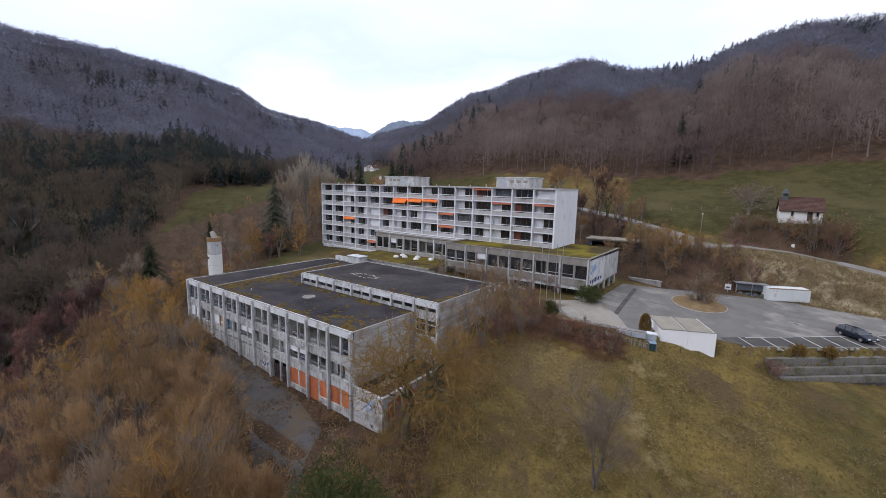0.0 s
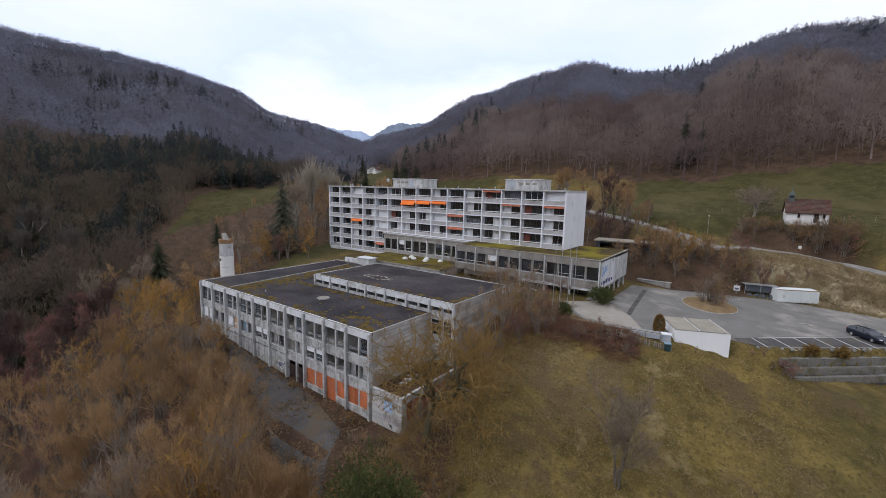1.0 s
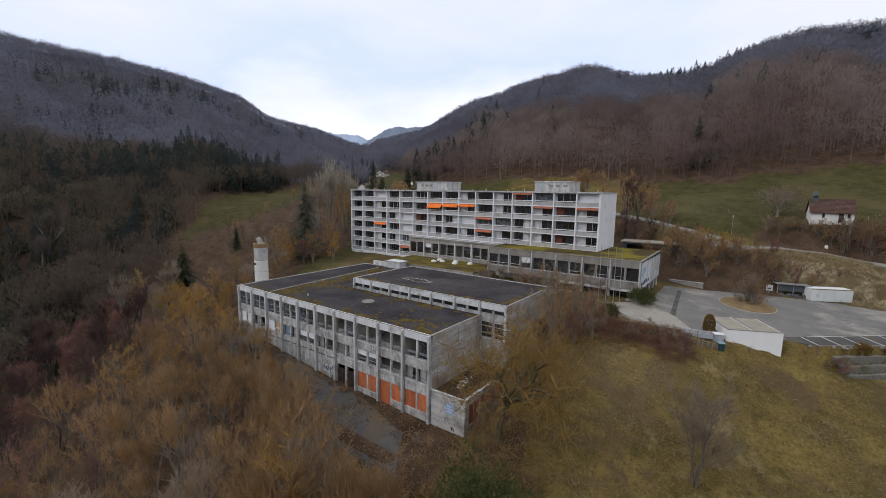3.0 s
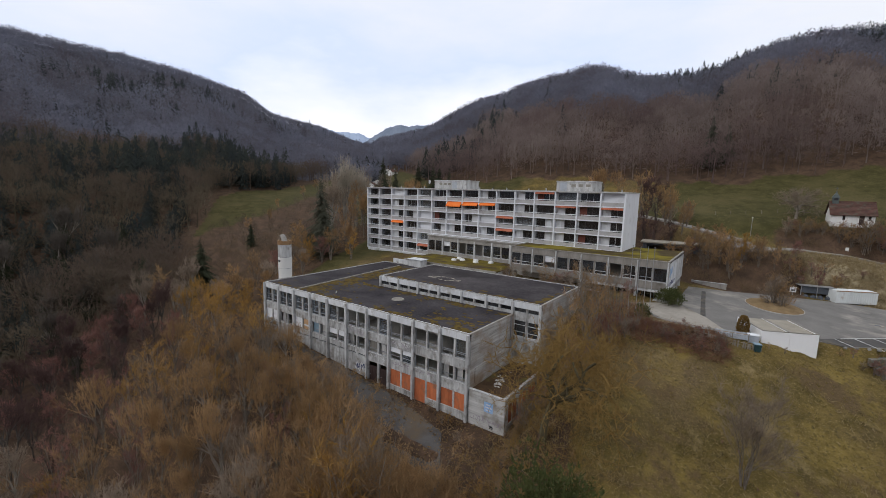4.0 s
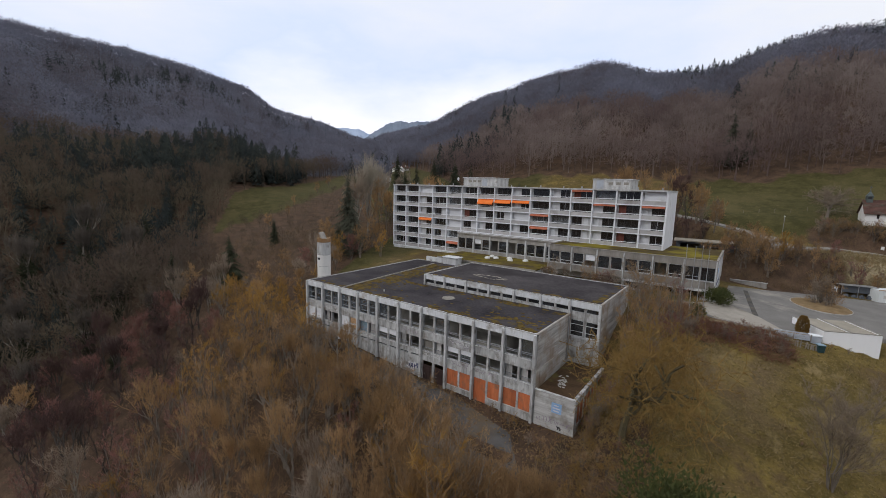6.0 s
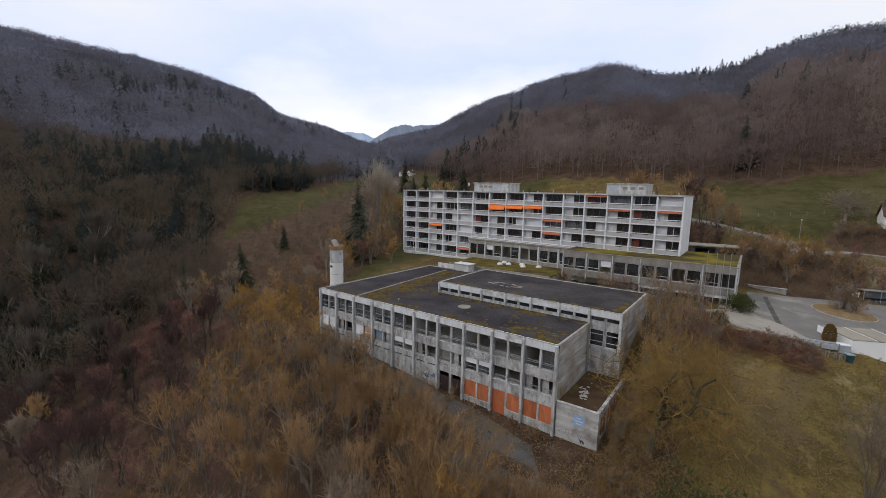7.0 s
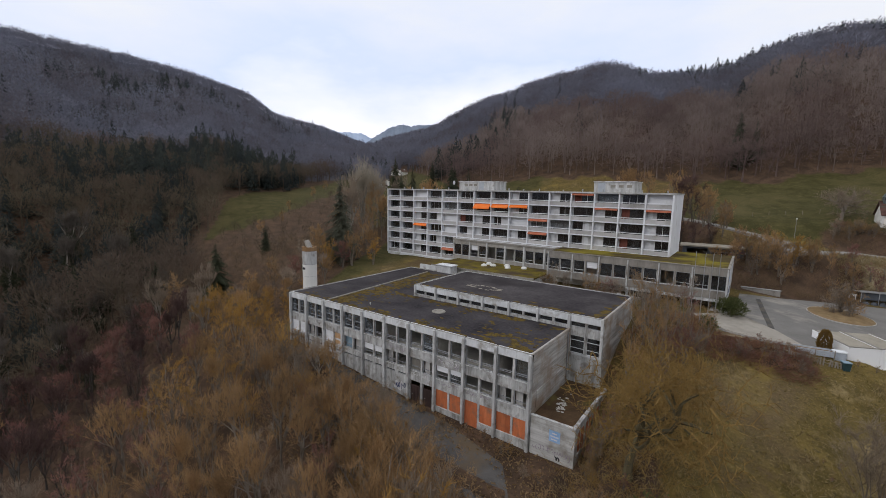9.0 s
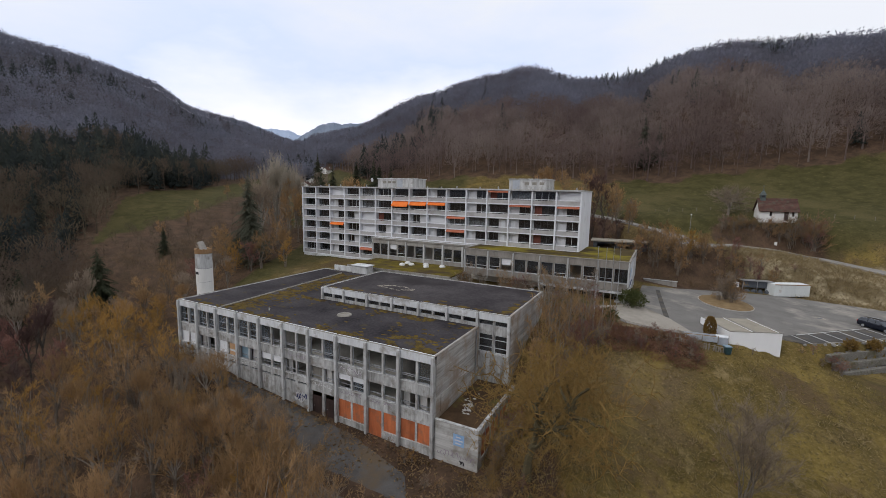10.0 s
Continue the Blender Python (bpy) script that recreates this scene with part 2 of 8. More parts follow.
M["garage_white"] = material("garage_white_paint", (0.86, 0.865, 0.87), (0.90, 0.905, 0.91), 0.5, 5, 0.7, 0.05, stretch=VERT)
M["garage_roof"] = material("garage_roof_felt", (0.24, 0.215, 0.17), (0.35, 0.32, 0.26), 0.6, 6, 0.9, 0.2)
M["steel"] = material("galvanised_steel", (0.35, 0.36, 0.38), (0.5, 0.51, 0.52), 1.0, 9, 0.45, 0.05, metal=0.7)
M["container"] = material("container_paint", (0.58, 0.61, 0.60), (0.70, 0.72, 0.71), 0.6, 6, 0.6, 0.1, stretch=VERT, stain=(0.30, 0.16, 0.09), stain_at=(0.66, 0.8))
M["tin_dark"] = material("dark_sheet_metal", (0.06, 0.068, 0.08), (0.11, 0.12, 0.135), 0.6, 8, 0.6, 0.1)
M["car_paint"] = material("dark_blue_car_paint", (0.006, 0.009, 0.02), (0.012, 0.016, 0.03), 0.5, 5, 0.25, 0.0, metal=0.3, spec=0.6)
M["rubber"] = material("tyre_rubber", (0.015, 0.015, 0.015), (0.03, 0.03, 0.03), 2, 9, 0.9, 0.1)
M["lamp_glass"] = material("headlight_glass", (0.6, 0.62, 0.65), (0.75, 0.77, 0.8), 2, 9, 0.2, 0.0)
M["tail_red"] = material("tail_light_red", (0.30, 0.02, 0.015), (0.40, 0.03, 0.02), 2, 9, 0.3, 0.0)
M["stone"] = material("wall_stone", (0.15, 0.143, 0.13), (0.29, 0.28, 0.255), 0.9, 6, 0.95, 0.5, per_object=0.22)
M["chapel_wall"] = material("lime_plaster", (0.66, 0.65, 0.62), (0.78, 0.77, 0.74), 0.6, 6, 0.9, 0.1, stretch=VERT)
M["tile"] = material("clay_roof_tile", (0.062, 0.034, 0.027), (0.118, 0.058, 0.044), 1.2, 6, 0.9, 0.3, stain=(0.09, 0.08, 0.06), stain_at=(0.5, 0.65), stain_scale=0.9, per_object=0.12)
M["copper"] = material("grey_turret_metal", (0.06, 0.075, 0.07), (0.12, 0.14, 0.135), 1.0, 8, 0.6, 0.1)
M["wood_grey"] = material("weathered_wood", (0.17, 0.15, 0.125), (0.30, 0.27, 0.23), 1.5, 10, 0.9, 0.2, per_object=0.2)
M["plastic_blue"] = material("blue_grey_plastic", (0.16, 0.24, 0.30), (0.24, 0.33, 0.40), 1.5, 8, 0.5, 0.05)
M["plastic_grey"] = material("grey_box_paint", (0.34, 0.37, 0.42), (0.46, 0.49, 0.53), 1.2, 8, 0.5, 0.05)
M["plastic_dark"] = material("dark_green_plastic", (0.02, 0.05, 0.055), (0.04, 0.08, 0.085), 1.5, 8, 0.5, 0.05)
M["debris"] = material("pale_debris", (0.36, 0.345, 0.32), (0.56, 0.545, 0.52), 2, 9, 0.9, 0.1)
M["rust"] = material("rusty_concrete", (0.20, 0.10, 0.04), (0.40, 0.27, 0.15), 1.5, 8, 0.9, 0.3, stretch=VERT)
M["dome"] = material("skylight_acrylic", (0.66, 0.66, 0.63), (0.78, 0.78, 0.75), 1.2, 8, 0.3, 0.0)
M["ink_blue"] = material("blue_spray_paint", (0.02, 0.03, 0.10), (0.05, 0.06, 0.16), 2, 9, 0.7, 0.0)
M["ink_lightblue"] = material("light_blue_paint", (0.22, 0.38, 0.62), (0.34, 0.5, 0.72), 1.5, 9, 0.7, 0.0)
M["ink_black"] = material("black_spray_paint", (0.02, 0.02, 0.022), (0.045, 0.045, 0.05), 2, 9, 0.7, 0.0)
M["ink_pale"] = material("pale_spray_paint", (0.6, 0.6, 0.6), (0.7, 0.7, 0.7), 2, 9, 0.7, 0.0)
M["ink_purple"] = material("violet_spray_paint", (0.22, 0.17, 0.22), (0.32, 0.26, 0.32), 2, 9, 0.7, 0.0)
# trees
M["bark"] = material("grey_bark", (0.112, 0.093, 0.075), (0.24, 0.203, 0.165), 1.5, 9, 0.95, 0.4, local=True, per_object=0.2)
M["bark_pale"] = material("pale_bark", (0.16, 0.14, 0.115), (0.31, 0.28, 0.235), 1.5, 9, 0.95, 0.4, local=True, per_object=0.15)
M["bark_moss"] = material("mossy_bark", (0.05, 0.042, 0.028), (0.14, 0.115, 0.055), 1.0, 7, 0.95, 0.4, local=True)
M["twig_brown"] = material("brown_twigs", (0.235, 0.148, 0.072), (0.425, 0.272, 0.135), 0.5, 3, 0.95, 0.0, local=True, per_object=0.28, thin=0.45)
M["twig_grey"] = material("grey_twigs", (0.20, 0.157, 0.118), (0.36, 0.29, 0.222), 0.5, 3, 0.95, 0.0, local=True, per_object=0.25, thin=0.45)
M["twig_gold"] = material("golden_twigs", (0.27, 0.155, 0.045), (0.46, 0.275, 0.08), 0.5, 3, 0.95, 0.0, local=True, per_object=0.25, thin=0.45)
# bark and twigs darkened in their colour to imitate lens falloff
M["bark_dark"] = material("dimmed_bark", (0.04, 0.034, 0.03), (0.10, 0.085, 0.072), 1.5, 9, 0.95, 0.4, local=True, per_object=0.2)
M["twig_dark"] = material("dimmed_twigs", (0.062, 0.037, 0.034), (0.125, 0.075, 0.066), 0.5, 3, 0.95, 0.0, local=True, per_object=0.25, thin=0.3)
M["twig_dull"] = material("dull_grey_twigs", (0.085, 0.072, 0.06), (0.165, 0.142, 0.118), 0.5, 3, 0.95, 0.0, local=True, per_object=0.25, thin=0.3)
M["twig_pale"] = material("pale_poplar_twigs", (0.27, 0.235, 0.185), (0.44, 0.39, 0.315), 0.5, 3, 0.95, 0.0, local=True, per_object=0.15, thin=0.45)
M["twig_purple"] = material("red_brown_twigs", (0.18, 0.09, 0.075), (0.31, 0.165, 0.135), 0.5, 3, 0.95, 0.0, local=True, per_object=0.2, thin=0.45)
M["twig_lichen"] = material("lichen_twigs", (0.19, 0.118, 0.040), (0.37, 0.245, 0.085), 0.6, 3, 0.95, 0.0, local=True, thin=0.45)
M["needles"] = material("spruce_needles", (0.026, 0.034, 0.019), (0.075, 0.082, 0.044), 0.5, 4, 0.9, 0.0, local=True, per_object=0.2, thin=0.45)
M["needles_grey"] = material("grey_green_needles", (0.045, 0.05, 0.034), (0.12, 0.122, 0.085), 0.5, 4, 0.9, 0.0, local=True, per_object=0.15, thin=0.45)
M["leaf_green"] = material("evergreen_leaves", (0.042, 0.059, 0.017), (0.126, 0.133, 0.042), 0.7, 5, 0.8, 0.0, local=True, per_object=0.2, thin=0.45)
M["ivy"] = material("ivy_leaves", (0.016, 0.022, 0.010), (0.045, 0.05, 0.022), 0.7, 5, 0.7, 0.0, local=True, per_object=0.2, thin=0.3)
M["leaf_thuja"] = material("yellow_green_thuja", (0.14, 0.09, 0.025), (0.28, 0.17, 0.05), 0.9, 6, 0.85, 0.0, local=True, thin=0.45)
M["wood_bare"] = material("bare_woods", (0.118, 0.084, 0.079), (0.24, 0.178, 0.163), 0.03, 0.4, 0.95, 0.0, spec=0.05, tint=(0.30, 0.248, 0.22), thin=0.45)
M["wood_dark"] = material("conifer_woods", (0.034, 0.042, 0.036), (0.080, 0.088, 0.074), 0.03, 0.5, 0.95, 0.0, spec=0.05, tint=(0.045, 0.055, 0.055), thin=0.45)
M["dry_stalks"] = material("dry_grass_stalks", (0.22, 0.165, 0.08), (0.38, 0.30, 0.17), 0.4, 5, 0.95, 0.0, thin=0.45)
M["grass_blades"] = material("winter_grass_blades", (0.16, 0.125, 0.045), (0.28, 0.215, 0.08), 0.25, 4, 0.9, 0.0, spec=0.1, thin=0.45)
M["brush"] = material("brown_brush", (0.108, 0.078, 0.045), (0.235, 0.168, 0.095), 0.12, 2, 0.95, 0.0, thin=0.45)
# brush colour darkened in place of lens falloff on the left
M["brush_dark"] = material("dimmed_brush", (0.045, 0.03, 0.024), (0.10, 0.068, 0.052), 0.12, 2, 0.95, 0.0, thin=0.3)
M["bramble"] = material("bramble_stems", (0.14, 0.076, 0.048), (0.29, 0.16, 0.10), 0.4, 3, 0.95, 0.0, thin=0.45)
M["dead_leaves"] = material("dead_leaf_mound", (0.13, 0.085, 0.04), (0.26, 0.18, 0.09), 0.8, 7, 0.95, 0.4)
M["concrete_warm"] = material("beige_grey_concrete", (0.26, 0.243, 0.22), (0.42, 0.40, 0.37), 0.7, 6, 0.9, 0.25, stretch=VERT, stain=(0.15, 0.135, 0.115), stain_at=(0.55, 0.75))
M["handrail"] = material("white_handrail", (0.78, 0.79, 0.82), (0.86, 0.87, 0.89), 1.0, 9, 0.5, 0.05)
M["sheet"] = material("grey_brown_blind", (0.19, 0.175, 0.15), (0.31, 0.29, 0.255), 0.6, 8, 0.9, 0.1, stretch=VERT, per_object=0.25)

M["yard"] = material("littered_yard", (0.072, 0.066, 0.062), (0.135, 0.128, 0.122), 0.5, 8, 0.95, 0.4, spec=0.1, stain=(0.13, 0.098, 0.066), stain_at=(0.5, 0.64), stain_scale=0.3)
M["litter"] = material("dead_leaf_litter", (0.17, 0.115, 0.06), (0.32, 0.22, 0.12), 0.5, 5, 0.95, 0.0, spec=0.1, thin=0.3)
M["annex_wall"] = material("stained_beige_concrete", (0.19, 0.172, 0.15), (0.33, 0.31, 0.28), 0.7, 6, 0.9, 0.25, stretch=VERT, stain=(0.11, 0.095, 0.078), stain_at=(0.5, 0.72))
M["annex_moss"] = material("annex_roof_moss", (0.045, 0.033, 0.017), (0.09, 0.066, 0.026), 0.5, 6, 0.95, 0.5, spec=0.1, stain=(0.19, 0.155, 0.02), stain_at=(0.46, 0.6), stain_scale=0.13)

# haze is put into the blue base colours of both far ridges
M["far_hill"] = material("haze_blue_hills", (0.30, 0.36, 0.47), (0.42, 0.49, 0.60), 0.004, 0.02, 1.0, 0.0, spec=0.0)
M["far_ridge"] = material("haze_blue_ridge", (0.15, 0.18, 0.23), (0.24, 0.275, 0.33), 0.01, 0.06, 1.0, 0.0, spec=0.0)
# distance haze is put into this blue-grey base colour
M["wood_haze"] = material("haze_blue_woods", (0.138, 0.143, 0.18), (0.255, 0.262, 0.315), 0.015, 0.3, 0.95, 0.0, spec=0.05, tint=(0.138, 0.125, 0.14), thin=0.45)

M["wood_fringe"] = material("fringe_twigs", (0.085, 0.07, 0.05), (0.175, 0.145, 0.10), 0.05, 0.6, 0.95, 0.0, spec=0.05, tint=(0.125, 0.095, 0.075), thin=0.45)

M["gabion"] = material("packed_rubble", (0.075, 0.07, 0.06), (0.30, 0.285, 0.25), 5.5, 12.0, 0.95, 0.5, stain=(0.11, 0.10, 0.055), stain_at=(0.5, 0.7), stain_scale=0.7, per_object=0.05)

# ---- mesh helpers ------------------------------------------------------------


class Geo:
    """Vertices and faces gathered for one mesh."""

    def __init__(self):
        self.v, self.f = [], []

    def box(self, x0, x1, y0, y1, z0, z1):
        b = len(self.v)
        self.v += [(x, y, z) for z in (z0, z1) for x, y in ((x0, y0), (x1, y0), (x1, y1), (x0, y1))]
        self.f += [(b + 3, b + 2, b + 1, b), (b + 4, b + 5, b + 6, b + 7)] + [(b + i, b + (i + 1) % 4, b + 4 + (i + 1) % 4, b + 4 + i) for i in range(4)]
        return self

    def chamfered(self, x0, x1, y0, y1, z0, z1, c=0.04):
        """A box whose upright and top edges are cut back by c."""
        ring = [(x0 + c, y0), (x1 - c, y0), (x1, y0 + c), (x1, y1 - c), (x1 - c, y1), (x0 + c, y1), (x0, y1 - c), (x0, y0 + c)]
        mx, my = (x0 + x1) / 2, (y0 + y1) / 2
        top = [(x + (c if x < mx else -c), y + (c if y < my else -c)) for x, y in ring]
        return self.loft([[(x, y, z0) for x, y in ring], [(x, y, z1 - c) for x, y in ring], [(x, y, z1) for x, y in top]])

    def loft(self, rings, cap=True):
        b, n = len(self.v), len(rings[0])
        for r in rings:
            self.v += [tuple(p) for p in r]
        for k in range(len(rings) - 1):
            o = b + k * n
            self.f += [(o + i, o + (i + 1) % n, o + n + (i + 1) % n, o + n + i) for i in range(n)]
        if cap:
            self.f.append(tuple(b + i for i in reversed(range(n))))
            self.f.append(tuple(b + (len(rings) - 1) * n + i for i in range(n)))
        return self

    def tube(self, pts, radii, sides=6, cap=True):
        rings = []
        for i, p in enumerate(pts):
            p = Vector(p)
            d = (Vector(pts[min(i + 1, len(pts) - 1)]) - Vector(pts[max(i - 1, 0)])).normalized()
            a = d.cross(Vector((0.31, 0.77, 0.55)) if abs(d.z) > 0.9 else Vector((0, 0, 1))).normalized()
            c = d.cross(a)
            rings.append([p + radii[i] * (math.cos(2 * math.pi * k / sides) * a + math.sin(2 * math.pi * k / sides) * c) for k in range(sides)])
        return self.loft(rings, cap)

    def cyl(self, x, y, z0, z1, r, sides=10, r1=None):
        r1 = r if r1 is None else r1
        return self.loft([[(x + q * math.cos(2 * math.pi * k / sides), y + q * math.sin(2 * math.pi * k / sides), z) for k in range(sides)] for q, z in ((r, z0), (r1, z1))])

    def quad(self, *p):
        b = len(self.v)
        self.v += [tuple(q) for q in p]
        self.f.append(tuple(range(b, b + len(p))))
        return self

    def wall(self, u0, u1, z0, z1, d0, d1, holes, axis="x"):
        """A wall of thickness d0..d1 with rectangular holes (u0, u1, z0, z1)."""
        us = sorted({u0, u1, *[c for h in holes for c in h[:2]]})
        zs = sorted({z0, z1, *[c for h in holes for c in h[2:]]})
        nu, nz = len(us) - 1, len(zs) - 1
        full = [[not any(h[0] < (us[i] + us[i + 1]) / 2 < h[1] and h[2] < (zs[j] + zs[j + 1]) / 2 < h[3] for h in holes) for j in range(nz)] for i in range(nu)]
        known = {}

        def at(i, d, j):
            key = (i, d, j)
            if key not in known:
                known[key] = len(self.v)
                dd = d1 if d else d0
                self.v.append((us[i], dd, zs[j]) if axis == "x" else (dd, us[i], zs[j]))
            return known[key]

        def face(*k):
            f = tuple(at(*q) for q in k)
            self.f.append(f if axis == "x" else f[::-1])
        for i in range(nu):
            for j in range(nz):
                if not full[i][j]:
                    continue
                face((i, 0, j), (i + 1, 0, j), (i + 1, 0, j + 1), (i, 0, j + 1))
                face((i, 1, j + 1), (i + 1, 1, j + 1), (i + 1, 1, j), (i, 1, j))
                if i == 0 or not full[i - 1][j]:
                    face((i, 1, j), (i, 0, j), (i, 0, j + 1), (i, 1, j + 1))
                if i == nu - 1 or not full[i + 1][j]:
                    face((i + 1, 0, j), (i + 1, 1, j), (i + 1, 1, j + 1), (i + 1, 0, j + 1))
                if j == 0 or not full[i][j - 1]:
                    face((i, 1, j), (i + 1, 1, j), (i + 1, 0, j), (i, 0, j))
                if j == nz - 1 or not full[i][j + 1]:
                    face((i, 0, j + 1), (i + 1, 0, j + 1), (i + 1, 1, j + 1), (i, 1, j + 1))
        return self

    def mesh(self, name):
        me = bpy.data.meshes.new(name)
        me.from_pydata(self.v, [], self.f)
        me.update()
        return me


def setmat(ob, mat):
    ob.data.materials.append(M[mat] if isinstance(mat, str) else mat)
    return ob


def part(name, geo, mat, parent, label=""):
    ob = setmat(new(name, geo.mesh(name) if isinstance(geo, Geo) else geo), mat)
    ob.parent = parent
    return tagged(ob, label)


def thing(name, label, category, group="", kind="", at=None):
    return tagged(new(name) if at is None else placed(new(name), at), label, category, group, kind)


def placed(ob, m):
    ob.matrix_world = m
    return ob


def solid(name, geo, mat, label, category, group="", kind="", at=None):
    ob = setmat(new(name, geo.mesh(name)), mat)
    if at is not None:
        ob.matrix_world = at
    return tagged(ob, label, category, group, kind)


def array_mesh(name, verts, faces, attrs=None, smooth=False):
    """A mesh from numpy arrays; every face has the same number of corners. attrs: float values per vertex."""
    me = bpy.data.meshes.new(name)
    n, k = faces.shape
    me.vertices.add(len(verts))
    me.vertices.foreach_set("co", np.ascontiguousarray(verts, dtype=np.float32).ravel())
    me.loops.add(n * k)
    me.loops.foreach_set("vertex_index", np.ascontiguousarray(faces, dtype=np.int32).ravel())
    me.polygons.add(n)
    me.polygons.foreach_set("loop_start", np.arange(0, n * k, k, dtype=np.int32))
    if smooth:
        me.polygons.foreach_set("use_smooth", np.ones(n, dtype=bool))
    for key, val in (attrs or {}).items():
        me.attributes.new(key, "FLOAT", "POINT").data.foreach_set("value", np.ascontiguousarray(val, dtype=np.float32))
    me.update(calc_edges=True)
    me.validate()
    return me


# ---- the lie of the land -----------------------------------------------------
O = (-10.0, -5.0)          # viewpoint near the camera's path from which bearings are taken


def smooth(a, b, v):
    t = np.clip((v - a) / (b - a), 0, 1)
    return t * t * (3 - 2 * t)


# ridges round the valley, fitted to the camera's view: bearing, distance, skyline in degrees
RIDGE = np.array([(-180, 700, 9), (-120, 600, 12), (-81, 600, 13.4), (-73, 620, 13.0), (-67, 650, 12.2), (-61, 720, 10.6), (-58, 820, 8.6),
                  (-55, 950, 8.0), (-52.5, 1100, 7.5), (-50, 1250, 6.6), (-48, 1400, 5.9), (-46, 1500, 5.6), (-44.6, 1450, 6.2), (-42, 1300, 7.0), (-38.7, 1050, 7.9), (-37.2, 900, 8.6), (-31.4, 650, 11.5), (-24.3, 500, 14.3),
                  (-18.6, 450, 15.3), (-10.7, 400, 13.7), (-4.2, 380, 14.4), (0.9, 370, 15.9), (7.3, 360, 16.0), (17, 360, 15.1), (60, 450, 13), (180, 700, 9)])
LANE = [(-60, 128, 22.5), (-40, 118, 21.3), (-27, 112, 19.8), (-15, 109, 17.4), (-6.3, 107.8, 15.6), (7, 113, 14.4), (14.3, 114.5, 13.0), (21, 111.5, 12.0), (34, 102, 10.0), (60, 78, 6)]
SPUR = [(-2, 109, 15.2), (-14, 103, 14.6), (-26, 99, 14.4)]


def south_edge(x):
    return np.interp(x, [-30, -17, -10.5, -9.5, -2, 1.5, 6.5, 17, 40], [57, 55.0, 56.5, 58.6, 62.4, 62.6, 67.0, 78.0, 98])


def lot_z(x):
    return 7.94 - 0.06 * np.clip(x, -26, 40)


def along(x, y, line):
    """Distance to a line of points and its height there."""
    best = np.full(np.shape(x), 1e9)
    h = np.zeros(np.shape(x))
    for a, b in zip(line, line[1:]):
        dx, dy = b[0] - a[0], b[1] - a[1]
        t = np.clip(((x - a[0]) * dx + (y - a[1]) * dy) / (dx * dx + dy * dy), 0, 1)
        d = np.hypot(x - a[0] - t * dx, y - a[1] - t * dy)
        h = np.where(d < best, a[2] + t * (b[2] - a[2]), h)
        best = np.minimum(d, best)
    return best, h


def wobble(x, y):
    return 0.5 * np.sin(x * 0.21 + 1.3 * np.sin(y * 0.13)) * np.sin(y * 0.17 + 0.7) + 0.25 * np.sin(x * 0.53 + y * 0.31)


def ground(x, y):
    x, y = np.asarray(x, float), np.asarray(y, float)
    z = np.interp(y, [-120, -40, 5, 21, 26, 33, 40, 50, 60, 76, 90, 107, 116, 123, 140, 160, 200, 300], [-30, -24, -10.5, -2.0, -0.4, 0.0, 2.5, 7, 9.0, 9.6, 11.5, 15.5, 16.5, 20.6, 24, 28.5, 35, 60])
    # the slope of the west side down to the brook
    z = z - 4.0 * smooth(-80, -120, x) * smooth(75, 30, y)
    z = z + 2.3 * smooth(-45, -75, x) * smooth(20, 28, y) * smooth(40, 32, y)
    # meadow
    mead = 4.76 - 0.30 * (np.clip(x, -60, 24) + 15.5) + 0.36 * (y - 41.7)
    mead = np.minimum(mead, np.interp(x, [-26, -12, -7.6, -2, 2, 5, 15, 25, 45], [9.0, 8.9, 7.9, 6.75, 6.0, 5.0, 3.2, 1.6, -2]))
    m = smooth(-30, -22.5, x) * smooth(0.6, -0.4, y - south_edge(x))
    z = z * (1 - m) + mead * m
    z = z + 0.35 * wobble(x, y)
    # car park terrace
    s, nth = south_edge(x), np.interp(x, [-30, -14, -8, 3, 20, 40], [80, 86, 90, 96, 97.5, 103])
    p = smooth(-34, -25, x) * smooth(-1.7, -0.4, y - s) * smooth(9, 1, y - nth)
    z = z * (1 - p) + lot_z(x) * p
    for line, w in ((LANE, 3.4), (SPUR, 1.8)):
        d, h = along(x, y, line)
        k = smooth(w + 3.5, w, d)
        z = z * (1 - k) + h * k
    # the bank falls from the lane to the car park
    d, h = along(x, y, LANE)
    south = (y < np.interp(x, [p[0] for p in LANE], [p[1] for p in LANE])) & (x > -12) & (x < 60) & (y > 70)
    z = np.where(south, np.minimum(z, np.maximum(h - 0.34 * np.clip(d - 3.4, 0, None), lot_z(x))), z)
    # yard before the long block
    yd = 0.999 * smooth(-66, -62, x) * smooth(-27, -29.5, x) * smooth(20.5, 24.5, y) * smooth(34, 31.5, y)
    z = z * (1 - yd) + np.interp(x, [-62, -50, -35], [1.2, 0.0, -0.45]) * yd
    # hillsides, raised so that their crests meet the skyline seen from O
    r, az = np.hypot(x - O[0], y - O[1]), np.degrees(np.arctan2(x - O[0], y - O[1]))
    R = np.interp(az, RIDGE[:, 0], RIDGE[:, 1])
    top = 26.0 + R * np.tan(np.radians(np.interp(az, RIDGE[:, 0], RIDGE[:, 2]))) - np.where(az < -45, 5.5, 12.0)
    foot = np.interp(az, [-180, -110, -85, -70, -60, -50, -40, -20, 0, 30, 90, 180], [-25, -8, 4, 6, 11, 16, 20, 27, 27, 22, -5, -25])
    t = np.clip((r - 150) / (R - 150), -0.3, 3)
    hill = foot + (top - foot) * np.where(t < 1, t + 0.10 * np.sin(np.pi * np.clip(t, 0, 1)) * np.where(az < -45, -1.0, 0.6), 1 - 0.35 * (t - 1))
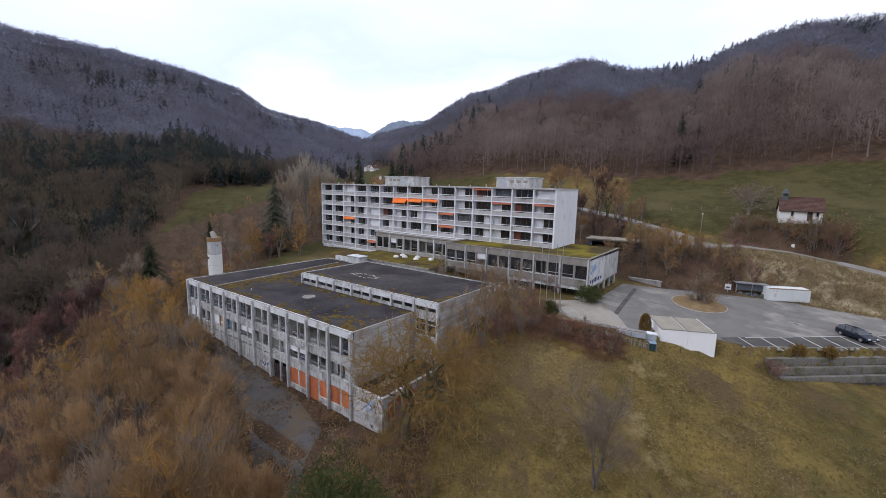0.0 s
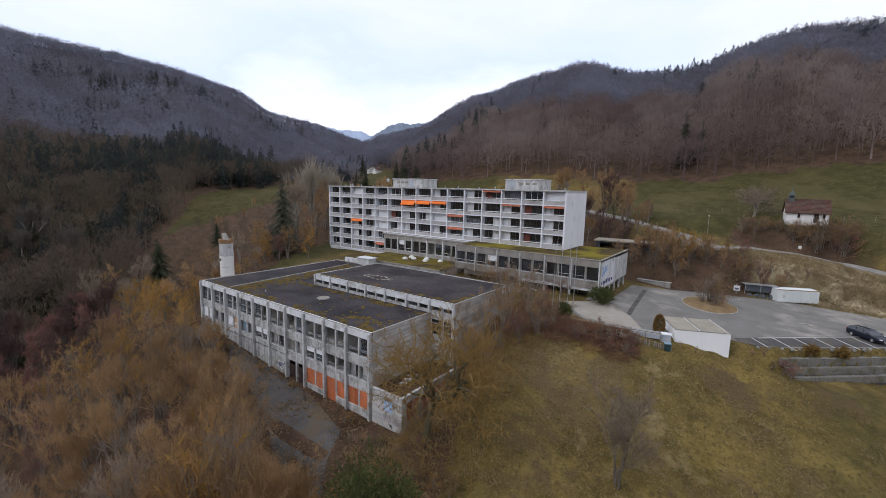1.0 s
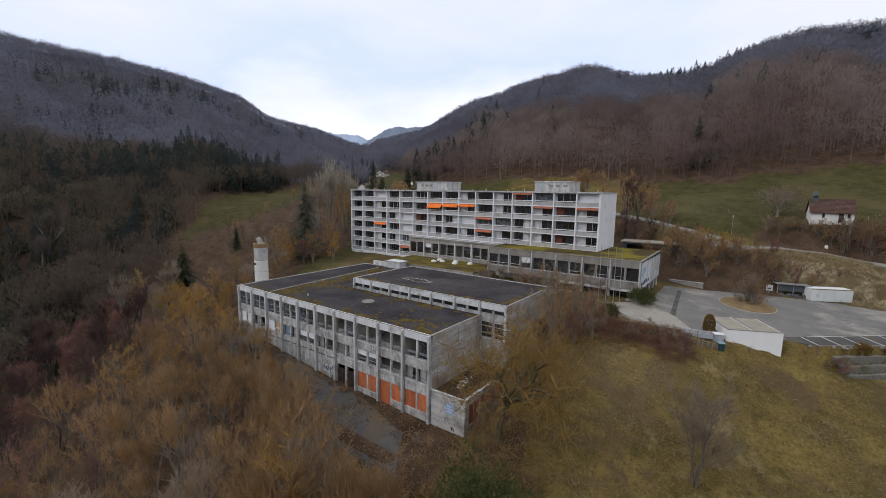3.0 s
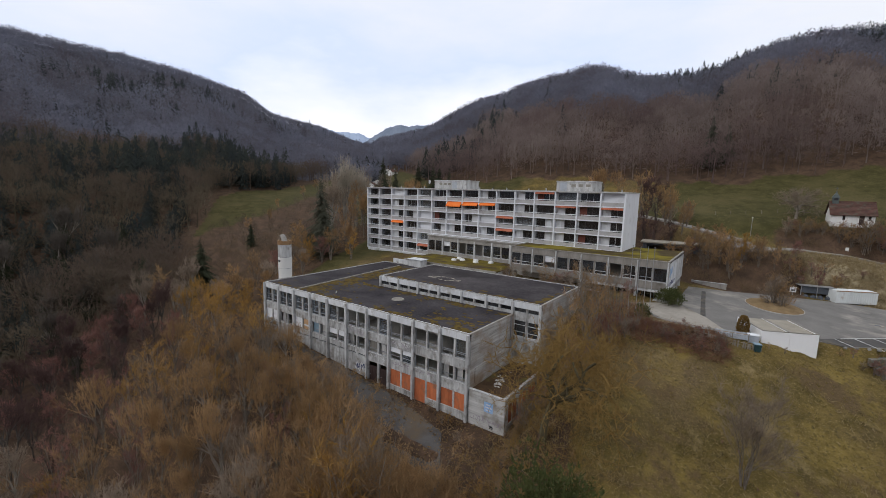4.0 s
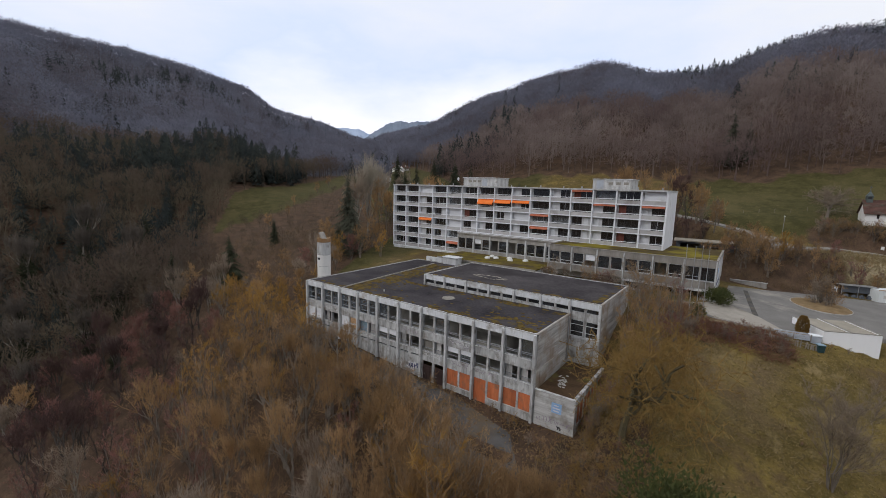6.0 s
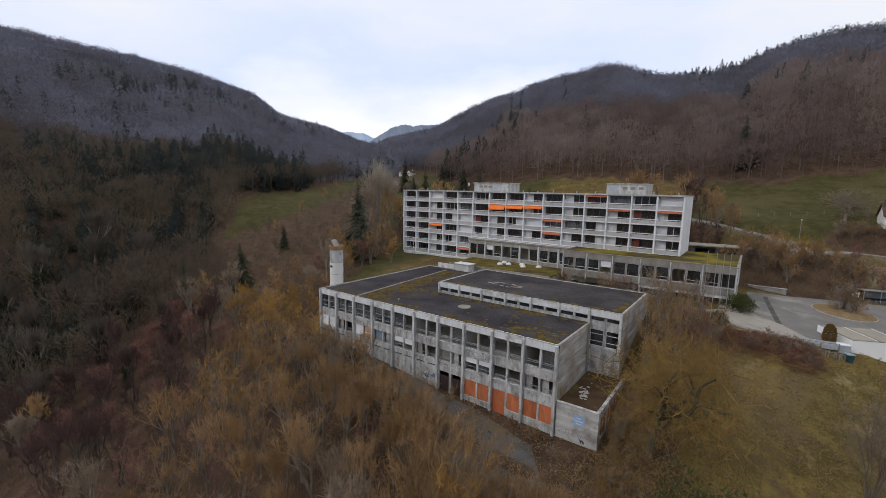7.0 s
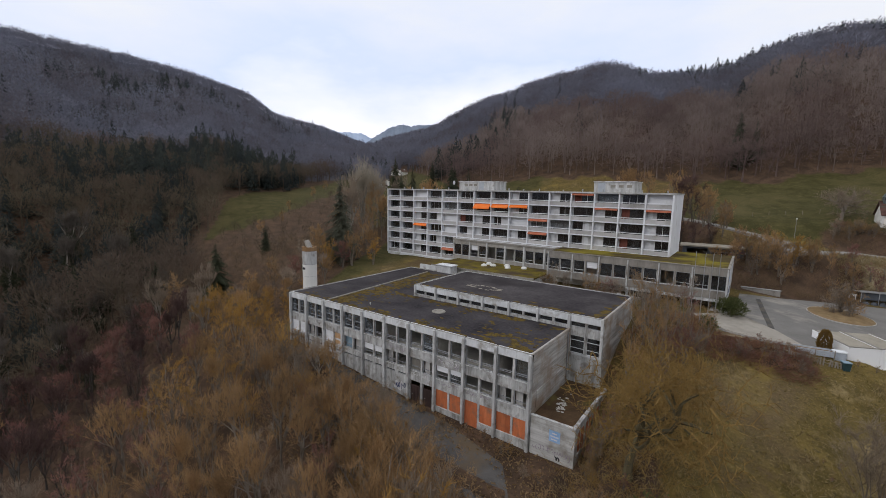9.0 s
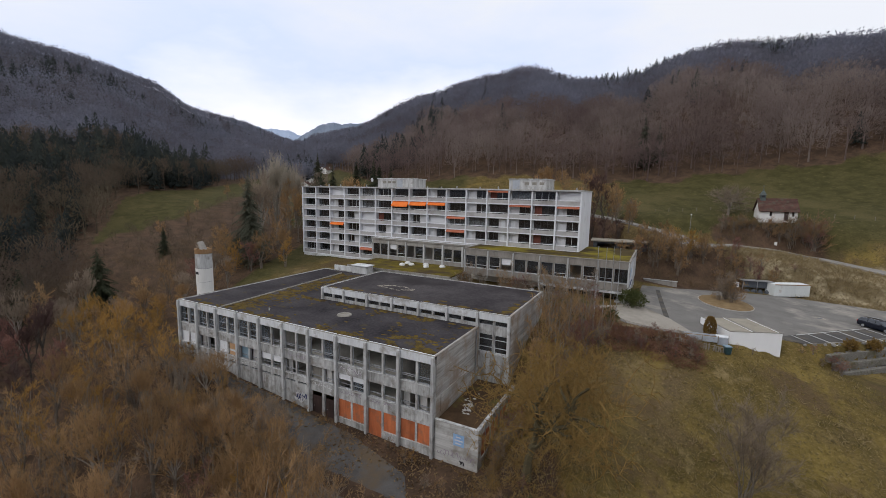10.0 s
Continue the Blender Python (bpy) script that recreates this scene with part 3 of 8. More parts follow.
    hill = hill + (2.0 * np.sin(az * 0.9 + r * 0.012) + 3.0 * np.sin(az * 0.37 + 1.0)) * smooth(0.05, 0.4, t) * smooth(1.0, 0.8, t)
    k = smooth(135, 215, r)
    return z * (1 - k) + hill * k


def gz(x, y):
    return float(ground(x, y))


def wooded(x, y):
    """1 where the ground lies under trees."""
    r, az = np.hypot(x - O[0], y - O[1]), np.degrees(np.arctan2(x - O[0], y - O[1]))
    edge = np.interp(az, [-180, -72, -68, -64.7, -58.6, -52.6, -50, -48, -46, -43.5, -42, -40.3, -37.5, -30, -12, -2, 6, 9, 18, 40, 180], [0, 0, 160, 212, 239, 281, 325, 310, 290, 275, 265, 230, 185, 181, 168, 166, 176, 178, 190, 200, 0])
    far = smooth(-2, 3, r - edge - 1.5 * np.sin(az * 0.9) - 1.0 * np.sin(az * 2.3))
    west = smooth(-79, -84, x + 0.45 * (y - 31)) * smooth(120, 100, y)
    west = west * (1 - smooth(-69, -66, az) * smooth(-55, -58, az) * smooth(136, 144, r))
    front = smooth(0, -3, y - np.interp(x, [-90, -62, -48, -34, -26, -20, 40], [34, 29, 23.5, 19.5, 23, -6, -10]))
    low = np.interp(az, [-70, -67.4, -64, -57.9, -53.3, -49], [160, 166, 174, 191, 219, 280])
    strip = smooth(3, -2, r - low - 2.0 * np.sin(az * 1.7)) * smooth(-71, -68, az) * smooth(-47.5, -50, az) * smooth(130, 136, r)
    far = np.maximum(far, strip)
    return np.clip(np.maximum(np.maximum(far, west * smooth(165, 140, r)), front * smooth(165, 140, r)), 0, 1)


def build_ground():
    ring = [0.0, 0.02]
    while ring[-1] < 2600:
        ring.append(ring[-1] + max(1.4, ring[-1] * 0.023))
    ring = np.array(ring[1:])
    # finer steps ahead than behind
    ang = np.concatenate([np.linspace(-95, 35, 380, endpoint=False), np.linspace(35, 265, 100, endpoint=False)])
    na = len(ang)
    A, R = np.meshgrid(np.radians(ang), ring)
    X, Y = O[0] + R * np.sin(A), O[1] + R * np.cos(A)
    Z = ground(X, Y)
    v = np.stack([X.ravel(), Y.ravel(), Z.ravel()], 1)
    v = np.vstack([v, [[O[0], O[1], gz(*O)]]])
    i, j = np.meshgrid(np.arange(len(ring) - 1), np.arange(na), indexing="ij")
    jn = (j + 1) % na
    f = np.stack([i * na + j, (i + 1) * na + j, (i + 1) * na + jn, i * na + jn], -1).reshape(-1, 4)[:, ::-1]
    c = len(v) - 1
    j0 = np.arange(na)
    f0 = np.stack([np.full(na, c), (j0 + 1) % na, j0, j0], 1)
    wood = wooded(v[:, 0], v[:, 1])
    x, y = v[:, 0], v[:, 1]
    d, _ = along(x, y, LANE)
    dry = smooth(93, 97, y) * smooth(118, 108, y) * smooth(-6, 4, x) * smooth(60, 40, x)
    dry = np.maximum(dry, smooth(50, 53, y) * smooth(62, 58, y) * smooth(-26, -22, x) * smooth(-12, -16, x) * 0.6)
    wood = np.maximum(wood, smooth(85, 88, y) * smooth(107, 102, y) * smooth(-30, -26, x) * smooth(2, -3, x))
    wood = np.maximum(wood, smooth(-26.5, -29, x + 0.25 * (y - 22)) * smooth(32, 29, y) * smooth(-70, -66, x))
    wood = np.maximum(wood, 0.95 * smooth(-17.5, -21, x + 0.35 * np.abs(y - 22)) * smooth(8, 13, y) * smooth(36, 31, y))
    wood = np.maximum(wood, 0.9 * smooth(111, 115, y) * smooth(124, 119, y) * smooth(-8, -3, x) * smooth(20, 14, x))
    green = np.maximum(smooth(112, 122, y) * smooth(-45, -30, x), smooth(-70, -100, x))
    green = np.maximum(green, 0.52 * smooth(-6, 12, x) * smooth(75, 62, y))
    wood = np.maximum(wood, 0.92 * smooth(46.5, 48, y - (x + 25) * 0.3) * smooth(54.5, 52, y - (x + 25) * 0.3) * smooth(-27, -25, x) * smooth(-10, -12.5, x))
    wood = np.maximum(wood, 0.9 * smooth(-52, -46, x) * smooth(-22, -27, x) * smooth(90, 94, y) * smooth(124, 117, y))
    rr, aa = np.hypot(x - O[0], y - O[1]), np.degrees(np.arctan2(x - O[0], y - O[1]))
    # distance haze put into the floor colour: blue-grey from about 300 m out
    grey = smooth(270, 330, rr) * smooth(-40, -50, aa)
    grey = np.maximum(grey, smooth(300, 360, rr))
    me = array_mesh("ground", v, f, {"wood": wood, "grey": grey, "dry": dry, "green": green}, smooth=True)
    ob = new("ground", me)
    m = bpy.data.materials.new("ground_cover")
    m.use_nodes = True
    t = m.node_tree
    p = t.nodes["Principled BSDF"]
    p.inputs["Roughness"].default_value, p.inputs["Specular IOR Level"].default_value = 0.95, 0.1
    geo = t.nodes.new("ShaderNodeNewGeometry")

    def nz(sc, det=5.0, rough=0.6):
        n = t.nodes.new("ShaderNodeTexNoise")
        n.inputs["Scale"].default_value, n.inputs["Detail"].default_value, n.inputs["Roughness"].default_value = sc, det, rough
        t.links.new(geo.outputs["Position"], n.inputs["Vector"])
        return n.outputs["Fac"]

    def mix(a, b, fac):
        n = t.nodes.new("ShaderNodeMix")
        n.data_type = "RGBA"
        for key, val in (("A", a), ("B", b)):
            if isinstance(val, tuple):
                n.inputs[key].default_value = lin(val)
            else:
                t.links.new(val, n.inputs[key])
        t.links.new(fac, n.inputs["Factor"])
        return n.outputs["Result"]

    def step(val, a, b):
        n = t.nodes.new("ShaderNodeMapRange")
        n.inputs["From Min"].default_value, n.inputs["From Max"].default_value = a, b
        t.links.new(val, n.inputs["Value"])
        return n.outputs[0]

    def attr(key, edge):
        n = t.nodes.new("ShaderNodeAttribute")
        n.attribute_name = key
        a = t.nodes.new("ShaderNodeMath")
        a.operation = "MULTIPLY_ADD"
        t.links.new(edge, a.inputs[0])
        a.inputs[1].default_value = 0.7
        t.links.new(n.outputs["Fac"], a.inputs[2])
        return step(a.outputs[0], 0.72, 1.0)

    big, mid, fine, edge = nz(0.06), nz(0.35), nz(2.6, 4), nz(0.25, 6, 0.7)
    mead = mix((0.076, 0.057, 0.017), (0.148, 0.106, 0.032), step(mid, 0.38, 0.66))
    mead = mix(mead, (0.115, 0.082, 0.042), step(big, 0.54, 0.68))
    mead = mix(mead, (0.19, 0.137, 0.038), step(nz(0.11, 5, 0.65), 0.52, 0.66))
    mead = mix(mead, (0.25, 0.19, 0.095), step(nz(4.0, 6, 0.75), 0.55, 0.66))
    mead = mix(mead, (0.05, 0.04, 0.018), step(nz(1.3, 6, 0.75), 0.57, 0.70))
    mead = mix(mead, (0.235, 0.175, 0.085), step(nz(0.16, 6, 0.72), 0.57, 0.70))
    mead = mix(mead, (0.10, 0.068, 0.034), step(nz(0.09, 5, 0.7), 0.53, 0.62))
    mead = mix(mead, (0.06, 0.047, 0.02), step(fine, 0.53, 0.75))
    mead = mix(mead, (0.23, 0.165, 0.08), step(nz(7.0, 4, 0.7), 0.56, 0.70))
    field = mix((0.044, 0.042, 0.014), (0.078, 0.068, 0.025), step(mid, 0.35, 0.65))
    field = mix(field, (0.098, 0.082, 0.034), step(big, 0.54, 0.72))
    field = mix(field, (0.034, 0.031, 0.012), step(fine, 0.52, 0.78))
    field = mix(field, (0.125, 0.10, 0.045), step(nz(1.1, 6, 0.75), 0.56, 0.70))
    dryc = mix((0.15, 0.115, 0.062), (0.36, 0.30, 0.19), step(mid, 0.42, 0.62))
    dryc = mix(dryc, (0.07, 0.05, 0.03), step(fine, 0.55, 0.72))
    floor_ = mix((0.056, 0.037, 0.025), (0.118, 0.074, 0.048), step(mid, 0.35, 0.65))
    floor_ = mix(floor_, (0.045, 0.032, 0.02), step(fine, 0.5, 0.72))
    # haze-tinted floor of the far woods
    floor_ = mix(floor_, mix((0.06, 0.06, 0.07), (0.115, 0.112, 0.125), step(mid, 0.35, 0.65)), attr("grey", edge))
    col = mix(mead, field, attr("green", edge))
    col = mix(col, dryc, attr("dry", edge))
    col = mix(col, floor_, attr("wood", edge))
    t.links.new(col, p.inputs["Base Color"])
    bp = t.nodes.new("ShaderNodeBump")
    bp.inputs["Strength"].default_value, bp.inputs["Distance"].default_value = 0.6, 0.25
    t.links.new(fine, bp.inputs["Height"])
    t.links.new(bp.outputs[0], p.inputs["Normal"])
    setmat(ob, m)
    tagged(ob, "valley ground with winter grass, leaf litter and wooded slopes", "ground", "", "structure")


build_ground()


def far_hills(r0, profile, mat, label, seed):
    """A wooded ridge that closes the valley far off; profile: bearing and height of the skyline in degrees, fitted to
    the camera's view.
    """
    rng = np.random.default_rng(seed)
    deg = np.linspace(profile[0][0], profile[-1][0], 260)
    az = np.radians(deg)
    el = np.interp(deg, [p[0] for p in profile], [p[1] for p in profile])
    el = el + 0.05 * np.sin(az * 190 + seed) + 0.03 * np.sin(az * 530) + rng.uniform(-0.035, 0.035, len(az))
    V = []
    for k in range(5):
        r = r0 + 130 * k
        top = 26 + (r0 + 520) * np.tan(np.radians(el))
        V.append(np.stack([O[0] + r * np.sin(az), O[1] + r * np.cos(az), -100 + (top + 100) * (k / 4) ** 0.8], 1))
    n = len(az)
    i, j = np.meshgrid(np.arange(4), np.arange(n - 1), indexing="ij")
    F = np.stack([i * n + j, i * n + j + 1, (i + 1) * n + j + 1, (i + 1) * n + j], -1).reshape(-1, 4)
    ob = setmat(new("backdrop", array_mesh("backdrop", np.vstack(V), F, smooth=True)), mat)
    tagged(ob, label, "hills", "", "structure")


far_hills(3400, ((-60, 6.5), (-55, 7.6), (-53.1, 7.75), (-50.4, 7.2), (-47.5, 7.15), (-45.9, 6.6), (-42, 6.2)), "far_hill", "pale blue hills closing the valley far away, haze put into their colour", 1)
far_hills(2500, ((-47.5, 5.6), (-45.9, 6.55), (-44.6, 7.45), (-43.4, 8.1), (-42.4, 8.4), (-41, 8.3), (-38.7, 8.5), (-36, 8.3), (-30, 7.5)), "far_ridge", "wooded ridge at the valley's end, haze put into its blue-grey colour", 2)


def drape(name, outline, mat, lift, label, category, step=1.2, height=None):
    """A paved sheet over an outline, a little above the ground, with a thin edge."""
    bm = bmesh.new()
    f = bm.faces.new([bm.verts.new((x, y, 0)) for x, y in outline])
    xs, ys = [p[0] for p in outline], [p[1] for p in outline]
    for axis, lo, hi in ((0, min(xs), max(xs)), (1, min(ys), max(ys))):
        c = lo + step
        while c < hi:
            no = (1, 0, 0) if axis == 0 else (0, 1, 0)
            co = (c, 0, 0) if axis == 0 else (0, c, 0)
            bmesh.ops.bisect_plane(bm, geom=bm.verts[:] + bm.edges[:] + bm.faces[:], plane_co=co, plane_no=no)
            c += step
    bmesh.ops.recalc_face_normals(bm, faces=bm.faces)
    if sum(f.normal.z for f in bm.faces) < 0:
        bmesh.ops.reverse_faces(bm, faces=bm.faces[:])
    rim = bmesh.ops.extrude_edge_only(bm, edges=[e for e in bm.edges if e.is_boundary])
    low = {v for v in rim["geom"] if isinstance(v, bmesh.types.BMVert)}
    for v in bm.verts:
        g = gz(v.co.x, v.co.y) if height is None else height(v.co.x, v.co.y)
        v.co.z = g + (lift if v not in low else -0.25)
    me = bpy.data.meshes.new(name)
    bm.to_mesh(me)
    bm.free()
    ob = new(name, me)
    setmat(ob, mat)
    return tagged(ob, label, category, "", "structure")


def lane_outline(line, w):
    """The edges of a lane of half width w round a smoothed centre line."""
    pts = [Vector(p[:2]) for p in line]
    fine = []
    for i in range(len(pts) - 1):
        p0, p1, p2, p3 = pts[max(i - 1, 0)], pts[i], pts[i + 1], pts[min(i + 2, len(pts) - 1)]
        for k in range(8):
            t = k / 8
            fine.append(0.5 * (2 * p1 + (p2 - p0) * t + (2 * p0 - 5 * p1 + 4 * p2 - p3) * t * t + (3 * p1 - p0 - 3 * p2 + p3) * t ** 3))
    fine.append(pts[-1])
    left, right = [], []
    for i, p in enumerate(fine):
        d = (fine[min(i + 1, len(fine) - 1)] - fine[max(i - 1, 0)]).normalized()
        n = Vector((-d.y, d.x))
        left.append(p + n * w)
        right.append(p - n * w)
    return left, right


def lane(name, line, w, mat, lift, label, category):
    left, right = lane_outline(line, w)
    g = Geo()
    rows = []
    for a, b in zip(left, right):
        rows.append([(*(a + (b - a) * s), gz(*(a + (b - a) * s)) + (lift if 0 <= s <= 1 else -0.2)) for s in (-0.04, 0, 0.33, 0.67, 1, 1.04)])
    for r0, r1 in zip(rows, rows[1:]):
        for k in range(5):
            g.quad(r0[k], r0[k + 1], r1[k + 1], r1[k])
    return solid(name, g, mat, label, category, "", "structure")


lane("road", LANE, 2.0, "road", 0.28, "narrow pale asphalt lane climbing past the chapel", "road")
lane("side_road", SPUR, 1.4, "road", 0.06, "short pale track branching off the lane", "road")
LOT = [(-24.5, 62), (-19.5, 56.5), (-15.5, 55.8), (-10.2, 57.6), (-9.6, 59.3), (-2.2, 63.0), (1.2, 63.2), (6.4, 67.8), (17, 78.8), (38, 98), (38, 101), (20, 96.6), (4, 95), (-6, 90), (-13, 86), (-18.5, 84), (-18.8, 67)]
drape("car_park", LOT, "asphalt", 0.05, "worn grey asphalt forecourt and car park", "pavement", 3.0)
drape("gravel_apron", [(-23.8, 62), (-19.4, 57.2), (-15.6, 56.4), (-11.5, 58.0), (-14.0, 62.6), (-17.4, 66.6), (-20, 66.4)], "gravel", 0.09, "pale gravel apron before the annex", "pavement", 3.0)
drape("patched_trench", [(-14.75, 63.2), (-14.1, 63.3), (-14.8, 72), (-15.5, 81.8), (-16.15, 81.8), (-15.45, 72)], "asphalt_dark", 0.085, "dark asphalt patch over a trench", "pavement", 4.0)
drape("parking_strip", [(-1.6, 64.0), (-1.2, 63.3), (0.9, 63.0), (6.3, 68.2), (16.8, 79.2), (36, 97), (34, 99), (16.0, 83.6), (5.4, 72.0), (0.5, 66.3)], "asphalt_dark", 0.09, "dark asphalt strip of parking bays", "pavement", 4.0)
drape("yard", [(-66, 30.7), (-60, 27.6), (-50, 25.6), (-42, 22.8), (-36, 20.0), (-31.5, 18.6), (-29.8, 20.2), (-32.8, 23.6), (-35.5, 27.5), (-44, 30.0), (-52, 30.7)], "yard", 0.03, "dark asphalt yard under moss and leaf litter beside the long block", "pavement", 2.0)

# ---- buildings ---------------------------------------------------------------
rnd = random.Random(7)


def sash(parent, x0, x1, z0, z1, y, frame_mat="frame_grey", pane_mat="glass", rails=(), bars=(), label="", depth=0.08, w=0.07, axis="x"):
    """A window: frame with bars, and a pane under it. rails: heights as shares, bars: widths as shares."""
    us = [0.0, *bars, 1.0]
    zs = [0.0, *rails, 1.0]
    holes = []
    for i in range(len(us) - 1):
        for j in range(len(zs) - 1):
            a, b = x0 + us[i] * (x1 - x0) + (w if i == 0 else w / 2), x0 + us[i + 1] * (x1 - x0) - (w if i == len(us) - 2 else w / 2)
            c, d = z0 + zs[j] * (z1 - z0) + (w if j == 0 else w / 2), z0 + zs[j + 1] * (z1 - z0) - (w if j == len(zs) - 2 else w / 2)
            if b - a > 0.02 and d - c > 0.02:
                holes.append((a, b, c, d))
    g = Geo().wall(x0, x1, z0, z1, y, y + depth, holes, axis)
    win = part("window", g, frame_mat, parent, label)
    if pane_mat:
        m = y + depth / 2
        p = Geo()
        if axis == "x":
            p.box(x0 + w, x1 - w, m - 0.012, m + 0.012, z0 + w, z1 - w)
        else:
            p.box(m - 0.012, m + 0.012, x0 + w, x1 - w, z0 + w, z1 - w)
        q = part("pane", p, pane_mat, win)
        q.visible_shadow = False
    return win


def scrawl(parent, mat, x, z, w, h, y, seed, n=9, axis="x", thick=0.09, name="graffiti"):
    """Loops of spray paint a few millimetres proud of a wall; not readable."""
    r = random.Random(seed)
    g = Geo()
    for k in range(n):
        cx, cz = x + w * (k + 0.5) / n, z + h * r.uniform(0.3, 0.7)
        a0, turn, rr = r.uniform(0, 6.3), r.choice((-1, 1)) * r.uniform(2.5, 5.5), h * r.uniform(0.22, 0.42)
        pts = [(cx + rr * 0.8 * math.cos(a0 + turn * i / 7) * w / n / h * 1.6, cz + rr * math.sin(a0 + turn * i / 7)) for i in range(8)]
        for (ax, az), (bx, bz) in zip(pts, pts[1:]):
            d = Vector((bx - ax, bz - az))
            if d.length < 1e-4:
                continue
            nrm = Vector((-d.y, d.x)).normalized() * thick / 2
            c = [(ax - nrm.x, az - nrm.y), (bx - nrm.x, bz - nrm.y), (bx + nrm.x, bz + nrm.y), (ax + nrm.x, az + nrm.y)]
            o = 0.001 * k
            if axis == "x":
                g.quad(*[(u, y - o, q) for u, q in c])
            else:
                g.quad(*[(y + o, u, q) for u, q in c])
    return part(name, g, mat, parent, "spray-painted scrawl")


# -- the long three-storey block ------------------------------------------------
LX0, LX1, LY, LZ = -75.8, -34.45, 31.1, 10.1
BAY = (LX1 - LX0) / 10


def long_block():
    t = thing("school_block", "long derelict concrete block with rows of broken windows", "building")
    base = -1.2
    zt0, zt1, zm0, zm1 = 6.95, 9.2, 4.1, 5.75
    holes = []
    for i in range(10):
        a = LX0 + i * BAY
        for k in (0, 1):
            u0, u1 = a + 0.2 + k * (BAY / 2 - 0.07), a + BAY / 2 - 0.12 + k * (BAY / 2 - 0.07)
            holes += [(u0, u1, zt0, zt1), (u0, u1, zm0, zm1)]
            if i < 6:
                holes.append((u0 + 0.1, u1 - 0.1, 3.05, 3.3))
            elif i == 6:
                holes.append((u0 + 0.05, u1 - 0.05, -0.25, 2.75))
            else:
                holes.append((u0, u1, 0.62 if not (i == 8 and k == 0) else -0.35, 2.75))
    part("front_wall", Geo().wall(LX0, LX1, base, 9.25, LY, LY + 0.3, holes), "concrete", t)
    for i in range(10):                        # painted fascia boards between the fins
        a = LX0 + i * BAY
        part("fascia", Geo().box(a + 0.17, a + BAY - 0.17, LY - 0.06, LY + 0.3, 9.25, LZ), "fascia", t, "pale roof fascia panel")
    fin = Geo().chamfered(-0.16, 0.16, -0.34, 0.0, base, LZ - 0.06, 0.03).mesh("fin")
    for i in range(11):
        f = part("fin", fin if i == 0 else fin, "concrete_light", t) if i == 0 else new("fin", fin)
        f.parent = t
        f.location = (LX0 + i * BAY + (0.16 if i == 0 else -0.16 if i == 10 else 0), LY, 0)
    # closing walls, floors and inner wall
    part("east_wall", Geo().box(LX1 - 0.3, LX1, LY + 0.3, 42.0, base, 6.03).box(LX1 - 0.3, LX1 + 0.025, LY + 0.3, 42.0, 6.03, LZ - 0.01), "board_concrete", t, "board-marked concrete end wall")
    part("wall_panel", Geo().box(LX1 + 0.002, LX1 + 0.09, 32.4, 40.6, 3.9, 5.75), "board_concrete", t, "framed concrete panel on the end wall")
    part("downpipe", Geo().tube([(LX1 + 0.14, 41.0, 3.8), (LX1 + 0.14, 41.0, 9.9)], [0.07, 0.07], 8), "steel", t, "grey downpipe")
    part("west_wall", Geo().box(LX0, LX0 + 0.3, LY + 0.3, 60.4, base, LZ), "concrete", t)
    part("north_wall", Geo().box(LX0 + 0.3, -59.3, 60.1, 60.4, base, LZ), "concrete", t)
    part("corridor_wall", Geo().box(LX0 + 0.3, LX1 - 0.3, 36.9, 37.1, base, 9.6), "room", t)
    for z in (-0.35, 3.3, 6.2):
        part("floor_slab", Geo().box(LX0 + 0.3, LX1 - 0.3, LY + 0.3, 36.9, z, z + 0.25), "room", t)
    for i in (2, 4, 5, 7, 9):
        part("room_wall", Geo().box(LX0 + i * BAY - 0.08, LX0 + i * BAY + 0.08, LY + 0.3, 36.9, base, 9.6), "room", t)
    part("roof", Geo().box(LX0, LX1, LY + 0.3, 42.0, 9.7, LZ - 0.05).box(LX0, -59.3, 42.0, 60.4, 9.7, LZ - 0.05), "bitumen", t, "flat bitumen roof with yellow moss patches")
    rim = Geo().box(LX0 - 0.05, LX1 + 0.05, LY - 0.08, LY + 0.08, LZ, LZ + 0.035).box(LX1 - 0.1, LX1 + 0.05, LY + 0.08, 42, LZ, LZ + 0.035)
    rim.box(LX0 - 0.05, LX0 + 0.1, LY + 0.08, 60.45, LZ, LZ + 0.035).box(LX0 + 0.1, -59.3, 60.3, 60.45, LZ, LZ + 0.035)
    part("roof_edge", rim, "metal_edge", t, "thin metal roof edge")
    a, b = Vector((-67.2, 31.6, 0)), Vector((-69.6, 58.2, 0))
    n = Vector((1, 0.09, 0)) * 0.14
    s = Geo().loft([[(p + n * k)[:2] + (z,) for p, k in ((a, -1), (a, 1), (b, 1), (b, -1))] for z in (LZ - 0.06, LZ + 0.1)])
    part("expansion_joint", s, "metal_edge", t, "raised joint across the roof")
    g = Geo()                                   # moss cushions along the seam and the edges
    r = random.Random(3)
    made = 0
    for k in range(9000):
        w = r.random()
        if w < 0.42:                             # band beside the joint
            s = r.random()
            x, y = -67.0 - 2.4 * s + abs(r.gauss(0, 2.1)), 31.8 + 26.5 * s
        elif w < 0.62:
            x, y = r.uniform(-74, -35), 31.6 + abs(r.gauss(0, 0.6))
        elif w < 0.82:
            x, y = r.uniform(-66, -35), 41.75 - abs(r.gauss(0, 0.6))
        elif w < 0.92:
            x, y = -38.5 + r.gauss(0, 2.2), 33.4 + r.gauss(0, 1.5)
        else:
            x, y = r.uniform(-64, -36), r.uniform(32, 41)
        if not (LX0 + 0.5 < x < LX1 - 0.5 and 31.6 < y < (41.7 if x > -59.8 else 59.8)):
            continue
